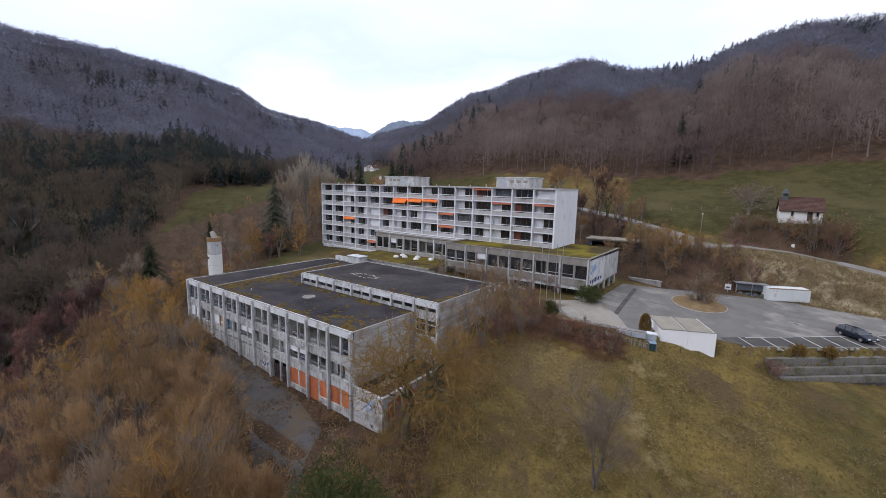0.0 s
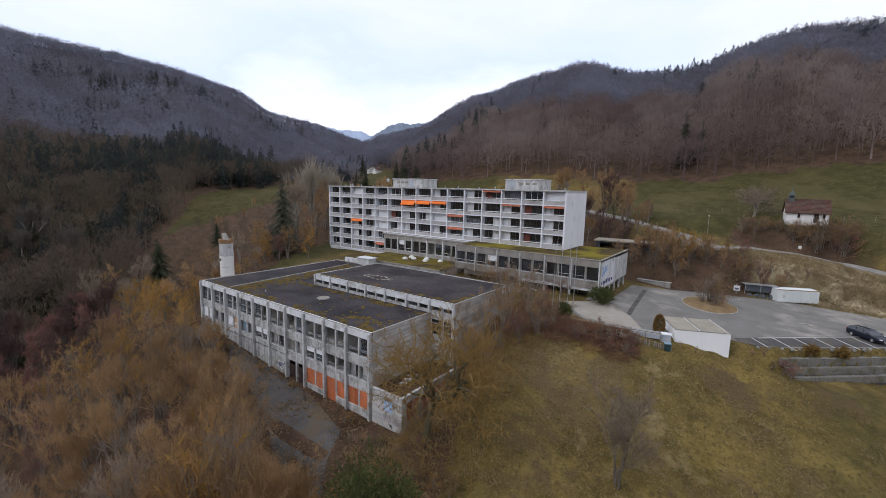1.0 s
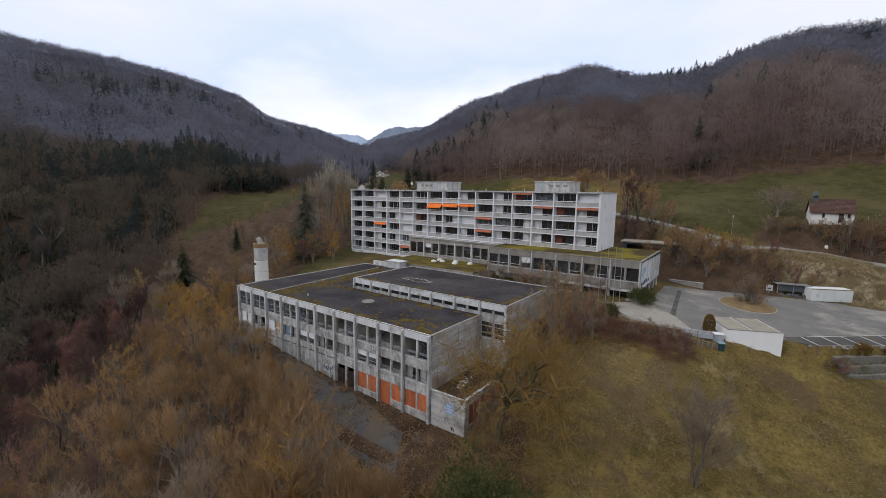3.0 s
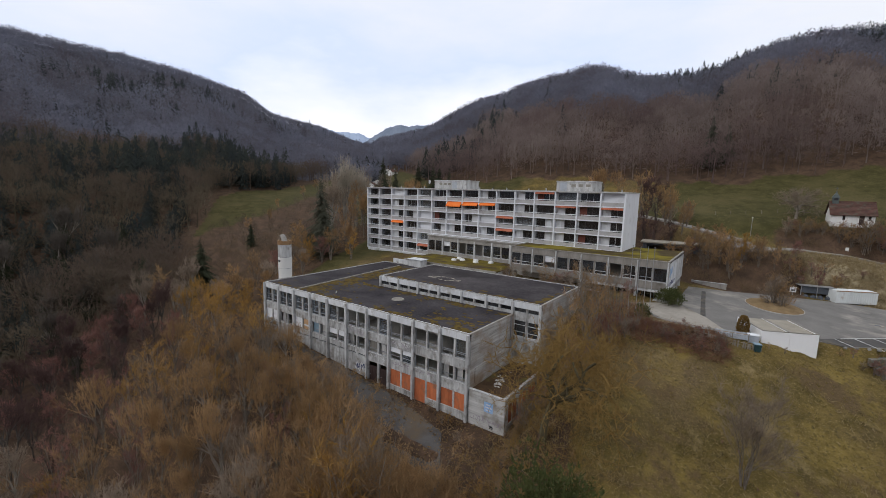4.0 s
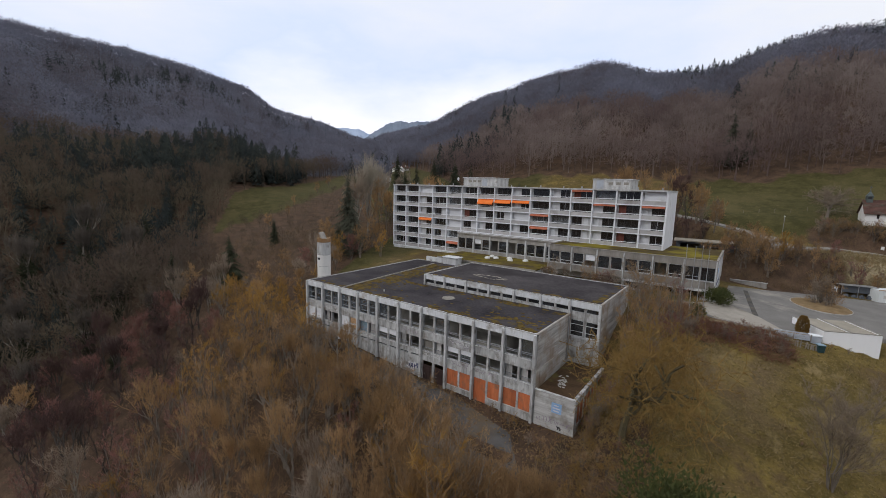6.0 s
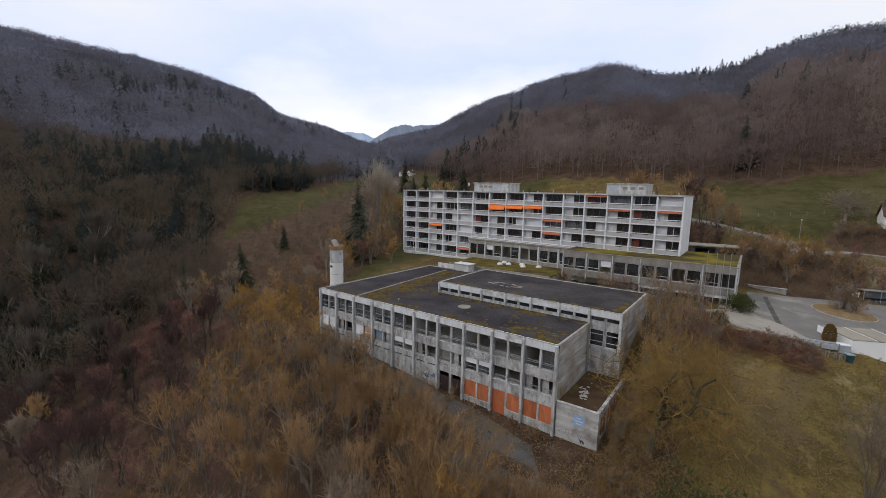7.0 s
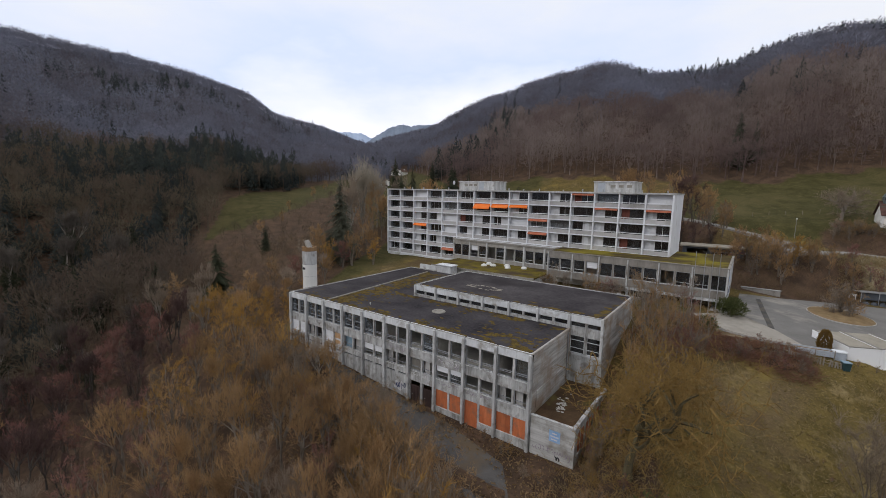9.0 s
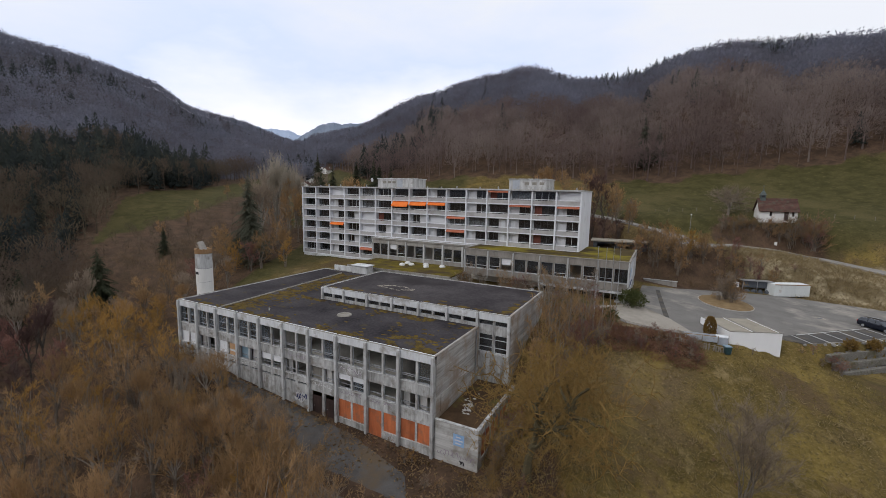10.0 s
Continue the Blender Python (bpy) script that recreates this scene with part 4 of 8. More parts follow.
        if noise.noise(Vector((x * 0.45, y * 0.8, 2.0))) + 0.5 * noise.noise(Vector((x * 1.6, y * 1.9, 7.0))) < (-0.12 if w < 0.42 else 0.05 if w < 0.92 else 0.34):
            continue
        made += 1
        if made > 2600:
            break
        q = r.uniform(0.07, 0.3)
        m = [(x + q * r.uniform(0.5, 1.4) * 1.5 * math.cos(j * 1.047), y + q * r.uniform(0.4, 1.1) * math.sin(j * 1.047)) for j in range(6)]
        m = [(min(max(u, LX0 + 0.4), LX1 - 0.4), min(max(v, 31.5), 41.8 if u > -59.8 else 60)) for u, v in m]
        g.loft([[(u, v, LZ - 0.055) for u, v in m], [(x + (u - x) * 0.6, y + (v - y) * 0.6, LZ - 0.035 + 0.000025 * made) for u, v in m]])
    tagged(part("moss_patch", g, "moss_patch", t, "olive-brown moss cushions on the roof"), kind="stuff")
    ring = [[(-51.1 + q * math.cos(k * math.pi / 10), 37.4 + q * math.sin(k * math.pi / 10), z) for k in range(20)] for q, z in ((0.95, LZ - 0.05), (0.9, LZ + 0.05), (0.62, LZ + 0.06), (0.55, LZ - 0.04))]
    part("roof_drain", Geo().loft(ring), "metal_edge", t, "low round roof hatch with a pale rim")
    part("roof_lamp", Geo().cyl(-60.8, 34.0, LZ - 0.05, LZ + 0.25, 0.09, 8), "debris", t, "small white vent pipe")
    # windows
    white_mid = {(0, 0): 1.0, (0, 1): 1.0, (2, 0): 0.95, (4, 0): 0.5, (4, 1): 0.5, (7, 0): 0.42, (7, 1): 0.38}
    for i in range(10):
        a = LX0 + i * BAY
        for k in (0, 1):
            u0, u1 = a + 0.2 + k * (BAY / 2 - 0.07), a + BAY / 2 - 0.12 + k * (BAY / 2 - 0.07)
            y = LY + 0.17
            sash(t, u0, u1, zt0, zt1, y, "frame_grey", "glass" if rnd.random() < (0.9 if i < 4 else 0.3) else None, rails=(0.22, 0.30) if i > 3 else (0.2, 0.55))
            part("sill", Geo().box(u0 - 0.04, u1 + 0.04, LY - 0.07, LY - 0.002, zt0 - 0.09, zt0 - 0.005), "concrete_light", t)
            if (i, k) == (2, 1):
                part("board", Geo().box(u0 + 0.02, u1 - 0.02, y, y + 0.06, zm0, zm1), "wood_board", t, "chipboard over a lost window")
                part("board_strip", Geo().box(u0, u1, y - 0.03, y - 0.002, zm0 + 0.5, zm0 + 0.75), "fascia", t)
            else:
                broken = rnd.random() < 0.65
                sash(t, u0, u1, zm0, zm1, y, "frame_grey", None if broken else "glass", rails=(0.3,))
                if (i, k) in white_mid:
                    s = white_mid[(i, k)]
                    part("shutter", Geo().box(u0 + 0.03, u1 - 0.03, y - 0.05, y - 0.01, zm1 - s * (zm1 - zm0), zm1 - 0.01), "blind", t, "white roller shutter")
                elif (i, k) == (3, 0):
                    part("curtain", Geo().box(u0 + 0.05, u1 - 0.05, y + 0.2, y + 0.23, zm0, zm1), "plastic_blue", t, "blue curtain")
                elif rnd.random() < 0.4:
                    part("curtain", Geo().box(u0 + 0.1, u0 + 0.9, y + 0.25, y + 0.29, zm0, zm1), "curtain", t)
                elif rnd.random() < 0.5:
                    part("blind", Geo().box(u0 + 0.08, u1 - 0.08, y + 0.14, y + 0.17, zm0 + rnd.uniform(0.1, 0.9), zm1), "sheet", t)
            part("sill", Geo().box(u0 - 0.04, u1 + 0.04, LY - 0.07, LY - 0.002, zm0 - 0.09, zm0 - 0.005), "concrete_light", t)
            if rnd.random() < (0.2 if i >= 4 else 0.3):    # sagging blinds on the top floor
                s = rnd.uniform(0.75, 0.98) if rnd.random() < 0.6 else rnd.uniform(0.15, 0.6)
                part("blind", Geo().box(u0 + 0.08, u1 - 0.08, y + 0.14, y + 0.17, zt1 - s * (zt1 - zt0), zt1), "sheet" if rnd.random() < 0.75 else "curtain", t)
            if i < 6:
                sash(t, u0 + 0.1, u1 - 0.1, 3.05, 3.3, y, "frame_grey", "glass_dark", w=0.04)
            elif i == 6:
                d = part("door", Geo().box(u0 + 0.07, u1 - 0.07, y, y + 0.06, -0.25, 2.0).box(u0 + 0.07, u1 - 0.07, y, y + 0.1, 2.0, 2.12), "door_dark", t, "dark brown door standing shut")
                part("door_handle", Geo().box(u0 + 0.25, u0 + 0.4, y - 0.06, y - 0.002, 0.82, 0.87), "steel", d)
                for s in (0.36, 0.66):
                    part("door_batten", Geo().box(u0 + 0.07 + s * (u1 - u0 - 0.14), u0 + 0.12 + s * (u1 - u0 - 0.14), y - 0.03, y - 0.002, -0.2, 1.95), "door_dark", d)
            else:
                z0 = 0.62 if not (i == 8 and k == 0) else -0.35
                part("board", Geo().box(u0 + 0.02, u1 - 0.02, LY + 0.06, LY + 0.12, z0 + 0.01, 2.74), "orange_panel", t, "orange-painted board over an opening")
                part("sill", Geo().box(u0 - 0.04, u1 + 0.04, LY - 0.06, LY - 0.002, z0 - 0.09, z0 - 0.005), "concrete_light", t)
    scrawl(t, "ink_pale", LX0 + 5.42 * BAY, 0.85, 1.9, 1.25, LY - 0.006, 11, 5, thick=0.3)
    scrawl(t, "ink_blue", LX0 + 5.45 * BAY, 0.95, 1.8, 1.05, LY - 0.016, 12, 6, thick=0.13)
    for i, (z, h, m) in enumerate(((6.05, 0.7, "ink_purple"), (6.1, 0.6, "ink_pale"), (3.45, 0.45, "ink_purple"), (3.4, 0.5, "ink_pale"))):
        for j in ((5, 7), (1, 7), (7, 8), (3, 6))[i]:
            scrawl(t, m, LX0 + j * BAY + 0.5, z, 3.0, h, LY - 0.006, 30 + i * 5 + j, 8, thick=0.05)


long_block()


def side_wing():
    """The one-storey wing at the end of the long block."""
    t = thing("side_wing", "low concrete wing with boarded orange openings and a littered roof", "building")
    x0, x1, y0, y1, top, base = LX1 + 0.1, -29.72, LY, 41.95, 3.72, -1.6
    part("south_wall", Geo().box(x0, x1, y0, y0 + 0.3, base, top), "board_light", t, "pale board-marked concrete wall with scrawls")
    hs = [(y0 + 0.9 + k * 2.55, y0 + 0.9 + k * 2.55 + 2.2, 0.55, 2.95) for k in range(4)]
    part("east_wall", Geo().wall(y0 + 0.3, y1, base, top, x1 - 0.3, x1, hs, "y"), "concrete", t)
    for a, b, c, d in hs:
        part("board", Geo().box(x1 - 0.2, x1 - 0.1, a, (a + b) / 2 - 0.04, c, d).box(x1 - 0.2, x1 - 0.1, (a + b) / 2 + 0.04, b, c, d), "orange_panel", t, "orange-painted board over an opening")
        part("mullion", Geo().box(x1 - 0.22, x1 - 0.06, (a + b) / 2 - 0.04, (a + b) / 2 + 0.04, c, d), "concrete_light", t)
    part("roof", Geo().box(x0, x1 - 0.3, y0 + 0.3, y1, top - 0.5, top - 0.22), "litter_roof", t, "flat roof under moss and leaf litter")
    part("roof_edge", Geo().box(x0, x1 + 0.04, y0 - 0.04, y0 + 0.32, top, top + 0.06).box(x1 - 0.32, x1 + 0.04, y0 + 0.32, y1, top, top + 0.06), "concrete", t)
    part("sign_patch", Geo().box(x0 + 2.05, x0 + 3.2, y0 - 0.012, y0 - 0.004, 1.65, 2.85), "ink_lightblue", t, "light blue painted square")
    bars = Geo()
    for k, (u, w) in enumerate(((0.25, 0.6), (0.15, 0.85), (0.3, 0.5))):
        bars.box(x0 + 2.05 + u, x0 + 2.05 + u + w, y0 - 0.018, y0 - 0.0125, 1.85 + k * 0.32, 1.97 + k * 0.32)
    part("sign_bars", bars, "ink_pale", t, "pale bars of unreadable lettering")
    scrawl(t, "ink_purple", x0 + 0.3, 0.15, 4.0, 0.9, y0 - 0.006, 8, 12, thick=0.06)
    scrawl(t, "ink_black", x0 + 2.7, -0.35, 0.5, 0.6, y0 - 0.006, 9, 2, thick=0.16)
    r = random.Random(4)
    g = Geo()
    for k in range(36):
        a, b = x0 + 1.6 + r.gauss(0, 0.35), y0 + 4.2 + r.gauss(0, 0.9)
        q, w = r.uniform(0.04, 0.16), r.uniform(0, 3)
        g.loft([[(a + s * q * 1.6 * math.cos(w + j * 1.57), b + s * q * math.sin(w + j * 1.57), z) for j in range(4)] for s, z in ((1, top - 0.22), (0.8, top - 0.18 + 0.001 * k))])
    solid("debris_pile", g, "debris", "scattered white plaster debris on the low roof", "debris", "", "stuff")


side_wing()

KX0, KX1, KY0, KY1, KZ = -59.25, -30.58, 42.03, 56.6, 11.86


def hall_block():
    t = thing("hall_block", "concrete hall block with a clerestory strip above the lower roof", "building")
    nb = 7
    w = (KX1 - KX0) / nb
    hi, lo = [], []
    for i in range(nb):
        for k in (0, 1):
            a = KX0 + i * w + 0.2 + k * (w / 2 - 0.05)
            hi.append((a, a + w / 2 - 0.32, 10.42, 10.98))
    a = KX0 + 6 * w
    for k in (0, 1):
        u = a + 0.2 + k * (w / 2 - 0.05)
        lo += [(u, u + w / 2 - 0.32, 7.1, 9.3)]
    part("south_wall", Geo().wall(KX0, KX1, 2.6, 11.05, KY0, KY0 + 0.3, hi + lo), "concrete", t)
    for i in range(nb):
        part("fascia", Geo().box(KX0 + i * w + 0.15, KX0 + (i + 1) * w - 0.15, KY0 - 0.05, KY0 + 0.3, 11.05, KZ), "fascia", t, "pale roof fascia panel")
    for i in range(nb + 1):
        x = KX0 + i * w + (0.15 if i == 0 else -0.15 if i == nb else 0)
        part("fin", Geo().chamfered(x - 0.15, x + 0.15, KY0 - 0.28, KY0, 10.11 if i < 6 else 6.6, KZ - 0.05, 0.03), "concrete_light", t)
    for h in hi:
        sash(t, *h, KY0 + 0.15, "frame_grey", "glass_dark", w=0.05)
    for h in lo:
        sash(t, *h, KY0 + 0.15, "frame_white", "glass_dark", rails=(0.28, 0.72))
    part("sill_band", Geo().box(LX1 + 0.3, KX1, KY0 - 0.12, KY0 - 0.002, 6.85, 7.05), "concrete_light", t)
    part("east_wall", Geo().box(KX1 - 0.3, KX1, KY0 + 0.3, KY1, 1.5, KZ - 0.01), "board_concrete", t)
    part("north_wall", Geo().box(KX0, KX1 - 0.3, KY1 - 0.3, KY1, 5, KZ), "concrete", t)
    part("west_wall", Geo().box(KX0, KX0 + 0.3, KY0 + 0.3, KY1 - 0.3, 9.6, KZ), "concrete", t)
    part("inner_wall", Geo().box(KX0 + 0.3, KX1 - 0.3, KY0 + 4, KY0 + 4.2, 2.6, 11.4).box(KX0 + 0.3, KX1 - 0.3, KY0 + 0.3, KY0 + 4, 6.2, 6.4), "room", t)
    part("roof", Geo().box(KX0 + 0.004, KX1 - 0.3, KY0 + 0.3, KY1 - 0.3, 11.45, KZ - 0.04), "bitumen_k", t, "flat dusty bitumen roof with dried puddle marks")
    rim = Geo().box(KX0 - 0.04, KX1 + 0.04, KY0 - 0.08, KY0 + 0.06, KZ, KZ + 0.035).box(KX1 - 0.1, KX1 + 0.04, KY0 + 0.06, KY1, KZ, KZ + 0.035)
    rim.box(KX0 - 0.04, KX0 + 0.1, KY0 + 0.06, KY1, KZ, KZ + 0.035).box(KX0 + 0.1, KX1 - 0.1, KY1 - 0.1, KY1 + 0.04, KZ, KZ + 0.035)
    part("roof_edge", rim, "metal_edge", t, "thin metal roof edge")
    r = random.Random(6)
    g = Geo()
    for k in range(26):
        q = k / 26 * 2 * math.pi
        x, y = -50 + 2.7 * math.cos(q) + r.gauss(0, 0.25), 47.4 + 0.9 * math.sin(q) + r.gauss(0, 0.12)
        g.loft([[(x + 0.42 * math.cos(j), y + 0.13 * math.sin(j), z) for j in range(6)] for z in (KZ - 0.04, KZ - 0.03 + 0.0003 * k)])
    tagged(part("dried_puddle", g, "garage_roof", t, "pale ring of dried silt"), kind="stuff")
    g = Geo()
    for k in range(60):
        x, y = (r.uniform(KX0 + 0.8, KX1 - 1), KY0 + 0.7 + abs(r.gauss(0, 0.5))) if k < 40 else (KX1 - 0.7 - abs(r.gauss(0, 0.4)), r.uniform(KY0 + 1, KY1 - 1))
        q = r.uniform(0.2, 0.55)
        g.loft([[(x + s * q * 1.5 * math.cos(j * 0.9), y + s * q * 0.7 * math.sin(j * 0.9), z) for j in range(7)] for s, z in ((1, KZ - 0.045), (0.7, KZ - 0.02 + 0.0003 * k))])
    tagged(part("moss_patch", g, "moss_patch", t), kind="stuff")


hall_block()


def moss_roof():
    """The low link between the hall and the tall house."""
    t = thing("link_building", "low link building with a mossy flat roof and domed rooflights", "building")
    x0, x1, y0, y1, top = -72, -49, 60.6, 72.9, 10.9
    part("wall", Geo().box(x0, x1, y0 + 2.6, y1, 5, top - 0.25), "concrete_light", t)
    part("roof", Geo().box(x0 - 0.2, x1 + 0.2, y0 + 2.4, y1, top - 0.25, top), "moss", t, "flat roof covered in yellow moss")
    part("fascia", Geo().box(x0 - 0.25, x1 + 0.25, y0 + 2.28, y0 + 2.4, top - 0.4, top - 0.02), "annex_wall", t)
    part("porch", Geo().box(-57.2, -48.8, 58.0, 63, 8.0, 9.95), "concrete_light", t)
    part("porch_roof", Geo().box(-57.5, -48.5, 57.6, 62.9, 9.95, 10.2), "concrete", t)
    part("porch_window", Geo().box(-55.8, -54.0, 57.97, 57.995, 8.3, 9.7).box(-52.5, -50.7, 57.97, 57.995, 8.3, 9.7), "door_dark", t)
    part("vent_box", Geo().chamfered(-68.4, -64.9, 59.8, 61.8, 9.9, 11.5, 0.05), "concrete_light", t, "pale concrete vent box")
    part("vent_lid", Geo().box(-68.6, -64.7, 59.6, 62.0, 11.5, 11.62), "fascia", t)
    part("retaining_wall", Geo().box(-73.5, -68.6, 60.5, 60.9, 8.5, 11.0), "concrete_light", t)
    for x, y in ((-62.6, 70.6), (-60.9, 69.4), (-58.4, 70.9), (-57.2, 68.9), (-62.4, 68.2), (-54.4, 70.6)):
        q = []
        for s, z in ((0.62, 0), (0.62, 0.16), (0.56, 0.28), (0.36, 0.42), (0.12, 0.48)):
            q.append([(x + s * math.cos(j * math.pi / 6), y + s * math.sin(j * math.pi / 6), top + z) for j in range(12)])
        part("rooflight", Geo().loft(q), "dome", t, "milky acrylic rooflight dome")


moss_roof()

# -- the tall house with balconies -----------------------------------------------
MX0, MX1, MY, MY1, MZ, STO = -96.45, -28.95, 74.67, 85.8, 26.66, 2.74
MB = (MX1 - MX0) / 15


def tall_house():
    t = thing("apartment_building", "white six-storey house with a grid of recessed balconies", "building")
    back = MY + 0.85
    lowz = [MZ - (6 if i < 5 else 4) * STO for i in range(15)]
    # fins between the bays, in one piece each
    for i in range(16):
        x = MX0 + i * MB
        z0 = (MZ - 6 * STO if i <= 5 else MZ - 4 * STO) - 0.2
        d = 0.12
        xa, xb = (x, x + 0.3) if i == 0 else (x - 0.3, x) if i == 15 else (x - d, x + d)
        part("partition", Geo().box(xa, xb, MY - 0.05, back, z0, MZ - 0.25), "white_wall", t)
    part("east_wall", Geo().box(MX1 - 0.3, MX1, back, MY1, 15.3, MZ - 0.25), "white_wall", t, "plain white end wall")
    part("west_wall", Geo().box(MX0, MX0 + 0.3, back, MY1, 8, MZ - 0.25), "white_wall", t)
    part("north_wall", Geo().box(MX0 + 0.3, MX1 - 0.3, MY1 - 0.3, MY1, 9, MZ - 0.25), "white_wall", t)
    part("plinth", Geo().box(MX0 + 0.1, MX0 + 5 * MB + 0.1, MY + 0.12, back + 0.2, 6.2, MZ - 6 * STO - 0.2), "fascia", t, "pale plinth wall")
    part("roof", Geo().box(MX0 - 0.1, MX1 + 0.1, MY - 0.15, MY1 + 0.1, MZ - 0.25, MZ), "concrete_light", t, "flat roof with a thin pale edge")
    part("roof_gravel", Geo().box(MX0 + 0.3, MX1 - 0.3, MY + 0.3, MY1 - 0.3, MZ, MZ + 0.03), "gravel", t)
    r = random.Random(2)
    for k in range(17):
        x = MX0 + 2 + k * 4.0 + r.uniform(-0.6, 0.6)
        part("vent_pipe", Geo().cyl(x, MY + 2.0 + r.uniform(0, 2), MZ, MZ + r.uniform(0.35, 0.6), 0.14, 8), "steel", t)
    # floors
    for k in range(1, 7):
        z = MZ - k * STO
        x1 = MX1 - 0.3 if k <= 4 else MX0 + 5 * MB
        part("floor_slab", Geo().box(MX0 + 0.3, x1, MY + 0.02, MY1 - 0.3, z - 0.2, z), "white_wall", t)
    part("spine_wall", Geo().box(MX0 + 0.3, MX1 - 0.3, back + 4.5, back + 4.7, MZ - 4 * STO, MZ - 0.25).box(MX0 + 0.3, MX0 + 5 * MB, back + 4.5, back + 4.7, MZ - 6 * STO, MZ - 4 * STO - 0.2), "room", t)
    for i in range(1, 15):
        x = MX0 + i * MB
        part("room_wall", Geo().box(x - 0.1, x + 0.1, back, back + 4.5, lowz[min(i, 14)] if i != 5 else lowz[4], MZ - 0.25), "room", t)
    awn = {(6, 1): ("orange_awning", 0.62, 1.15), (7, 1): ("orange_awning", 0.45, 0.8), (8, 1): ("orange_awning", 0.33, 0.6), (2, 3): ("orange_awning", 0.3, 0.6),
           (4, 5): ("red_awning", 0.3, 0.55), (9, 2): ("red_awning", 0.22, 0.45), (9, 3): ("red_awning", 0.25, 0.5), (11, 0): ("red_awning", 0.2, 0.35),
           (12, 1): ("red_awning", 0.15, 0.3), (14, 1): ("red_awning", 0.18, 0.35)}
    # glazing of each loggia, from the top: D wide dark window, R and L half windows, G window behind a blind, S closed shutter, C red curtain
    GLAZING = ("DDSDGDDDRDRCGDS", "DDRDGDDDRDRDRCR", "DDRLSCRLSGGLRDR", "DDRDSLRDRDRLRCR", "DDRLG", "DDRDD")
    for i in range(15):
        x0, x1 = MX0 + i * MB + (0.3 if i == 0 else 0.14), MX0 + (i + 1) * MB - (0.3 if i == 14 else 0.14)
        for k in range(6 if i < 5 else 4):
            z0 = MZ - (k + 1) * STO
            zc = MZ - k * STO - (0.25 if k == 0 else 0.2)
            p = part("balcony", Geo().box(x0 + 0.02, x1 - 0.02, MY + 0.05, MY + 0.15, z0 - 0.14, z0 + 0.70), "parapet", t, "pale grey balcony panel")
            part("handrail", Geo().box(x0 + 0.02, x1 - 0.02, MY - 0.02, MY + 0.2, z0 + 0.84, z0 + 0.95), "handrail", p, "white handrail")
            for s in (0.2, 0.8):
                part("rail_post", Geo().box(x0 + s * (x1 - x0) - 0.03, x0 + s * (x1 - x0) + 0.03, MY + 0.08, MY + 0.14, z0 + 0.70, z0 + 0.84), "rail", p)
            # rear wall of the loggia: solid part and glazed part
            code, span = GLAZING[k][i], x1 - x0
            u0, u1 = {"R": (0.42, 0.97), "L": (0.04, 0.52)}.get(code, (0.05, 0.95))
            a, b = x0 + u0 * span, x0 + u1 * span
            zb = z0 + 0.2
            part("loggia_wall", Geo().wall(x0, x1, z0, zc, back, back + 0.2, [(a, b, zb, zc - 0.1)]), "loggia", t)
            bars = [0.33, 0.67] if b - a > 2.8 else [0.5]
            sash(t, a, b, zb, zc - 0.1, back + 0.06, "frame_white" if r.random() < 0.25 else "frame_dark", "glass" if code in "GS" else "glass_dark", bars=bars, w=0.06)
            q = r.random()
            if code == "S":
                part("shutter", Geo().box(a + 0.03, b - 0.03, back + 0.0, back + 0.05, zb + 0.02, zc - 0.11), "blind", t, "closed white shutter")
            elif code == "G":
                part("blind", Geo().box(a + 0.08, b - 0.08, back + 0.17, back + 0.2, zb + r.uniform(0.1, 0.5), zc - 0.1), "curtain", t)
            elif code == "C":
                part("curtain", Geo().box(a + 0.05, a + (b - a) * 0.38, back + 0.02, back + 0.05, zb, zc - 0.12), "curtain_red", t, "red-brown curtain")
            elif q < 0.45:
                c = a + (b - a) * r.choice((0, 0.6))
                part("curtain", Geo().box(c + 0.05, c + (b - a) * 0.3, back + 0.22, back + 0.26, zb, zc - 0.25), "curtain_red" if q < 0.2 else "curtain", t)
            if code in "RL" and q > 0.4:            # door leaf and box in the solid part of the loggia
                c = x0 + span * (0.06 if code == "R" else 0.62)
                part("loggia_door", Geo().box(c, c + span * 0.2, back - 0.04, back - 0.003, z0 + 0.02, zc - 0.35), "frame_white", t, "white loggia door")
            if (i, k) in awn:
                mat, out, drop = awn[(i, k)]
                g = Geo().loft([[(x, MY + 0.25, zc - 0.05) for x in (x0 + 0.05, x1 - 0.05)] + [(x, MY + 0.29, zc - 0.05) for x in (x1 - 0.05, x0 + 0.05)],
                                [(x, MY - out, zc - drop + 0.15) for x in (x0 + 0.05, x1 - 0.05)] + [(x, MY - out + 0.05, zc - drop + 0.17) for x in (x1 - 0.05, x0 + 0.05)],
                                [(x, MY - out, zc - drop - 0.08) for x in (x0 + 0.05, x1 - 0.05)] + [(x, MY - out + 0.03, zc - drop - 0.08) for x in (x1 - 0.05, x0 + 0.05)]])
                w_ = part("awning", g, mat, t, "half-extended orange awning" if "orange" in mat else "faded red awning")
                part("awning_arm", Geo().tube([(x0 + 0.2, MY + 0.25, zc - 0.5), (x0 + 0.2, MY - out + 0.04, zc - drop + 0.1)], [0.025, 0.025], 5), "steel", w_)
    # roof houses
    for x0, x1, y0 in ((-76.6, -66.9, 79.2), (-44.0, -36.4, 79.0)):
        q = part("roof_house", Geo().chamfered(x0, x1, y0, MY1 - 0.6, MZ + 0.03, MZ + 2.0, 0.04), "concrete_light", t, "pale concrete roof house")
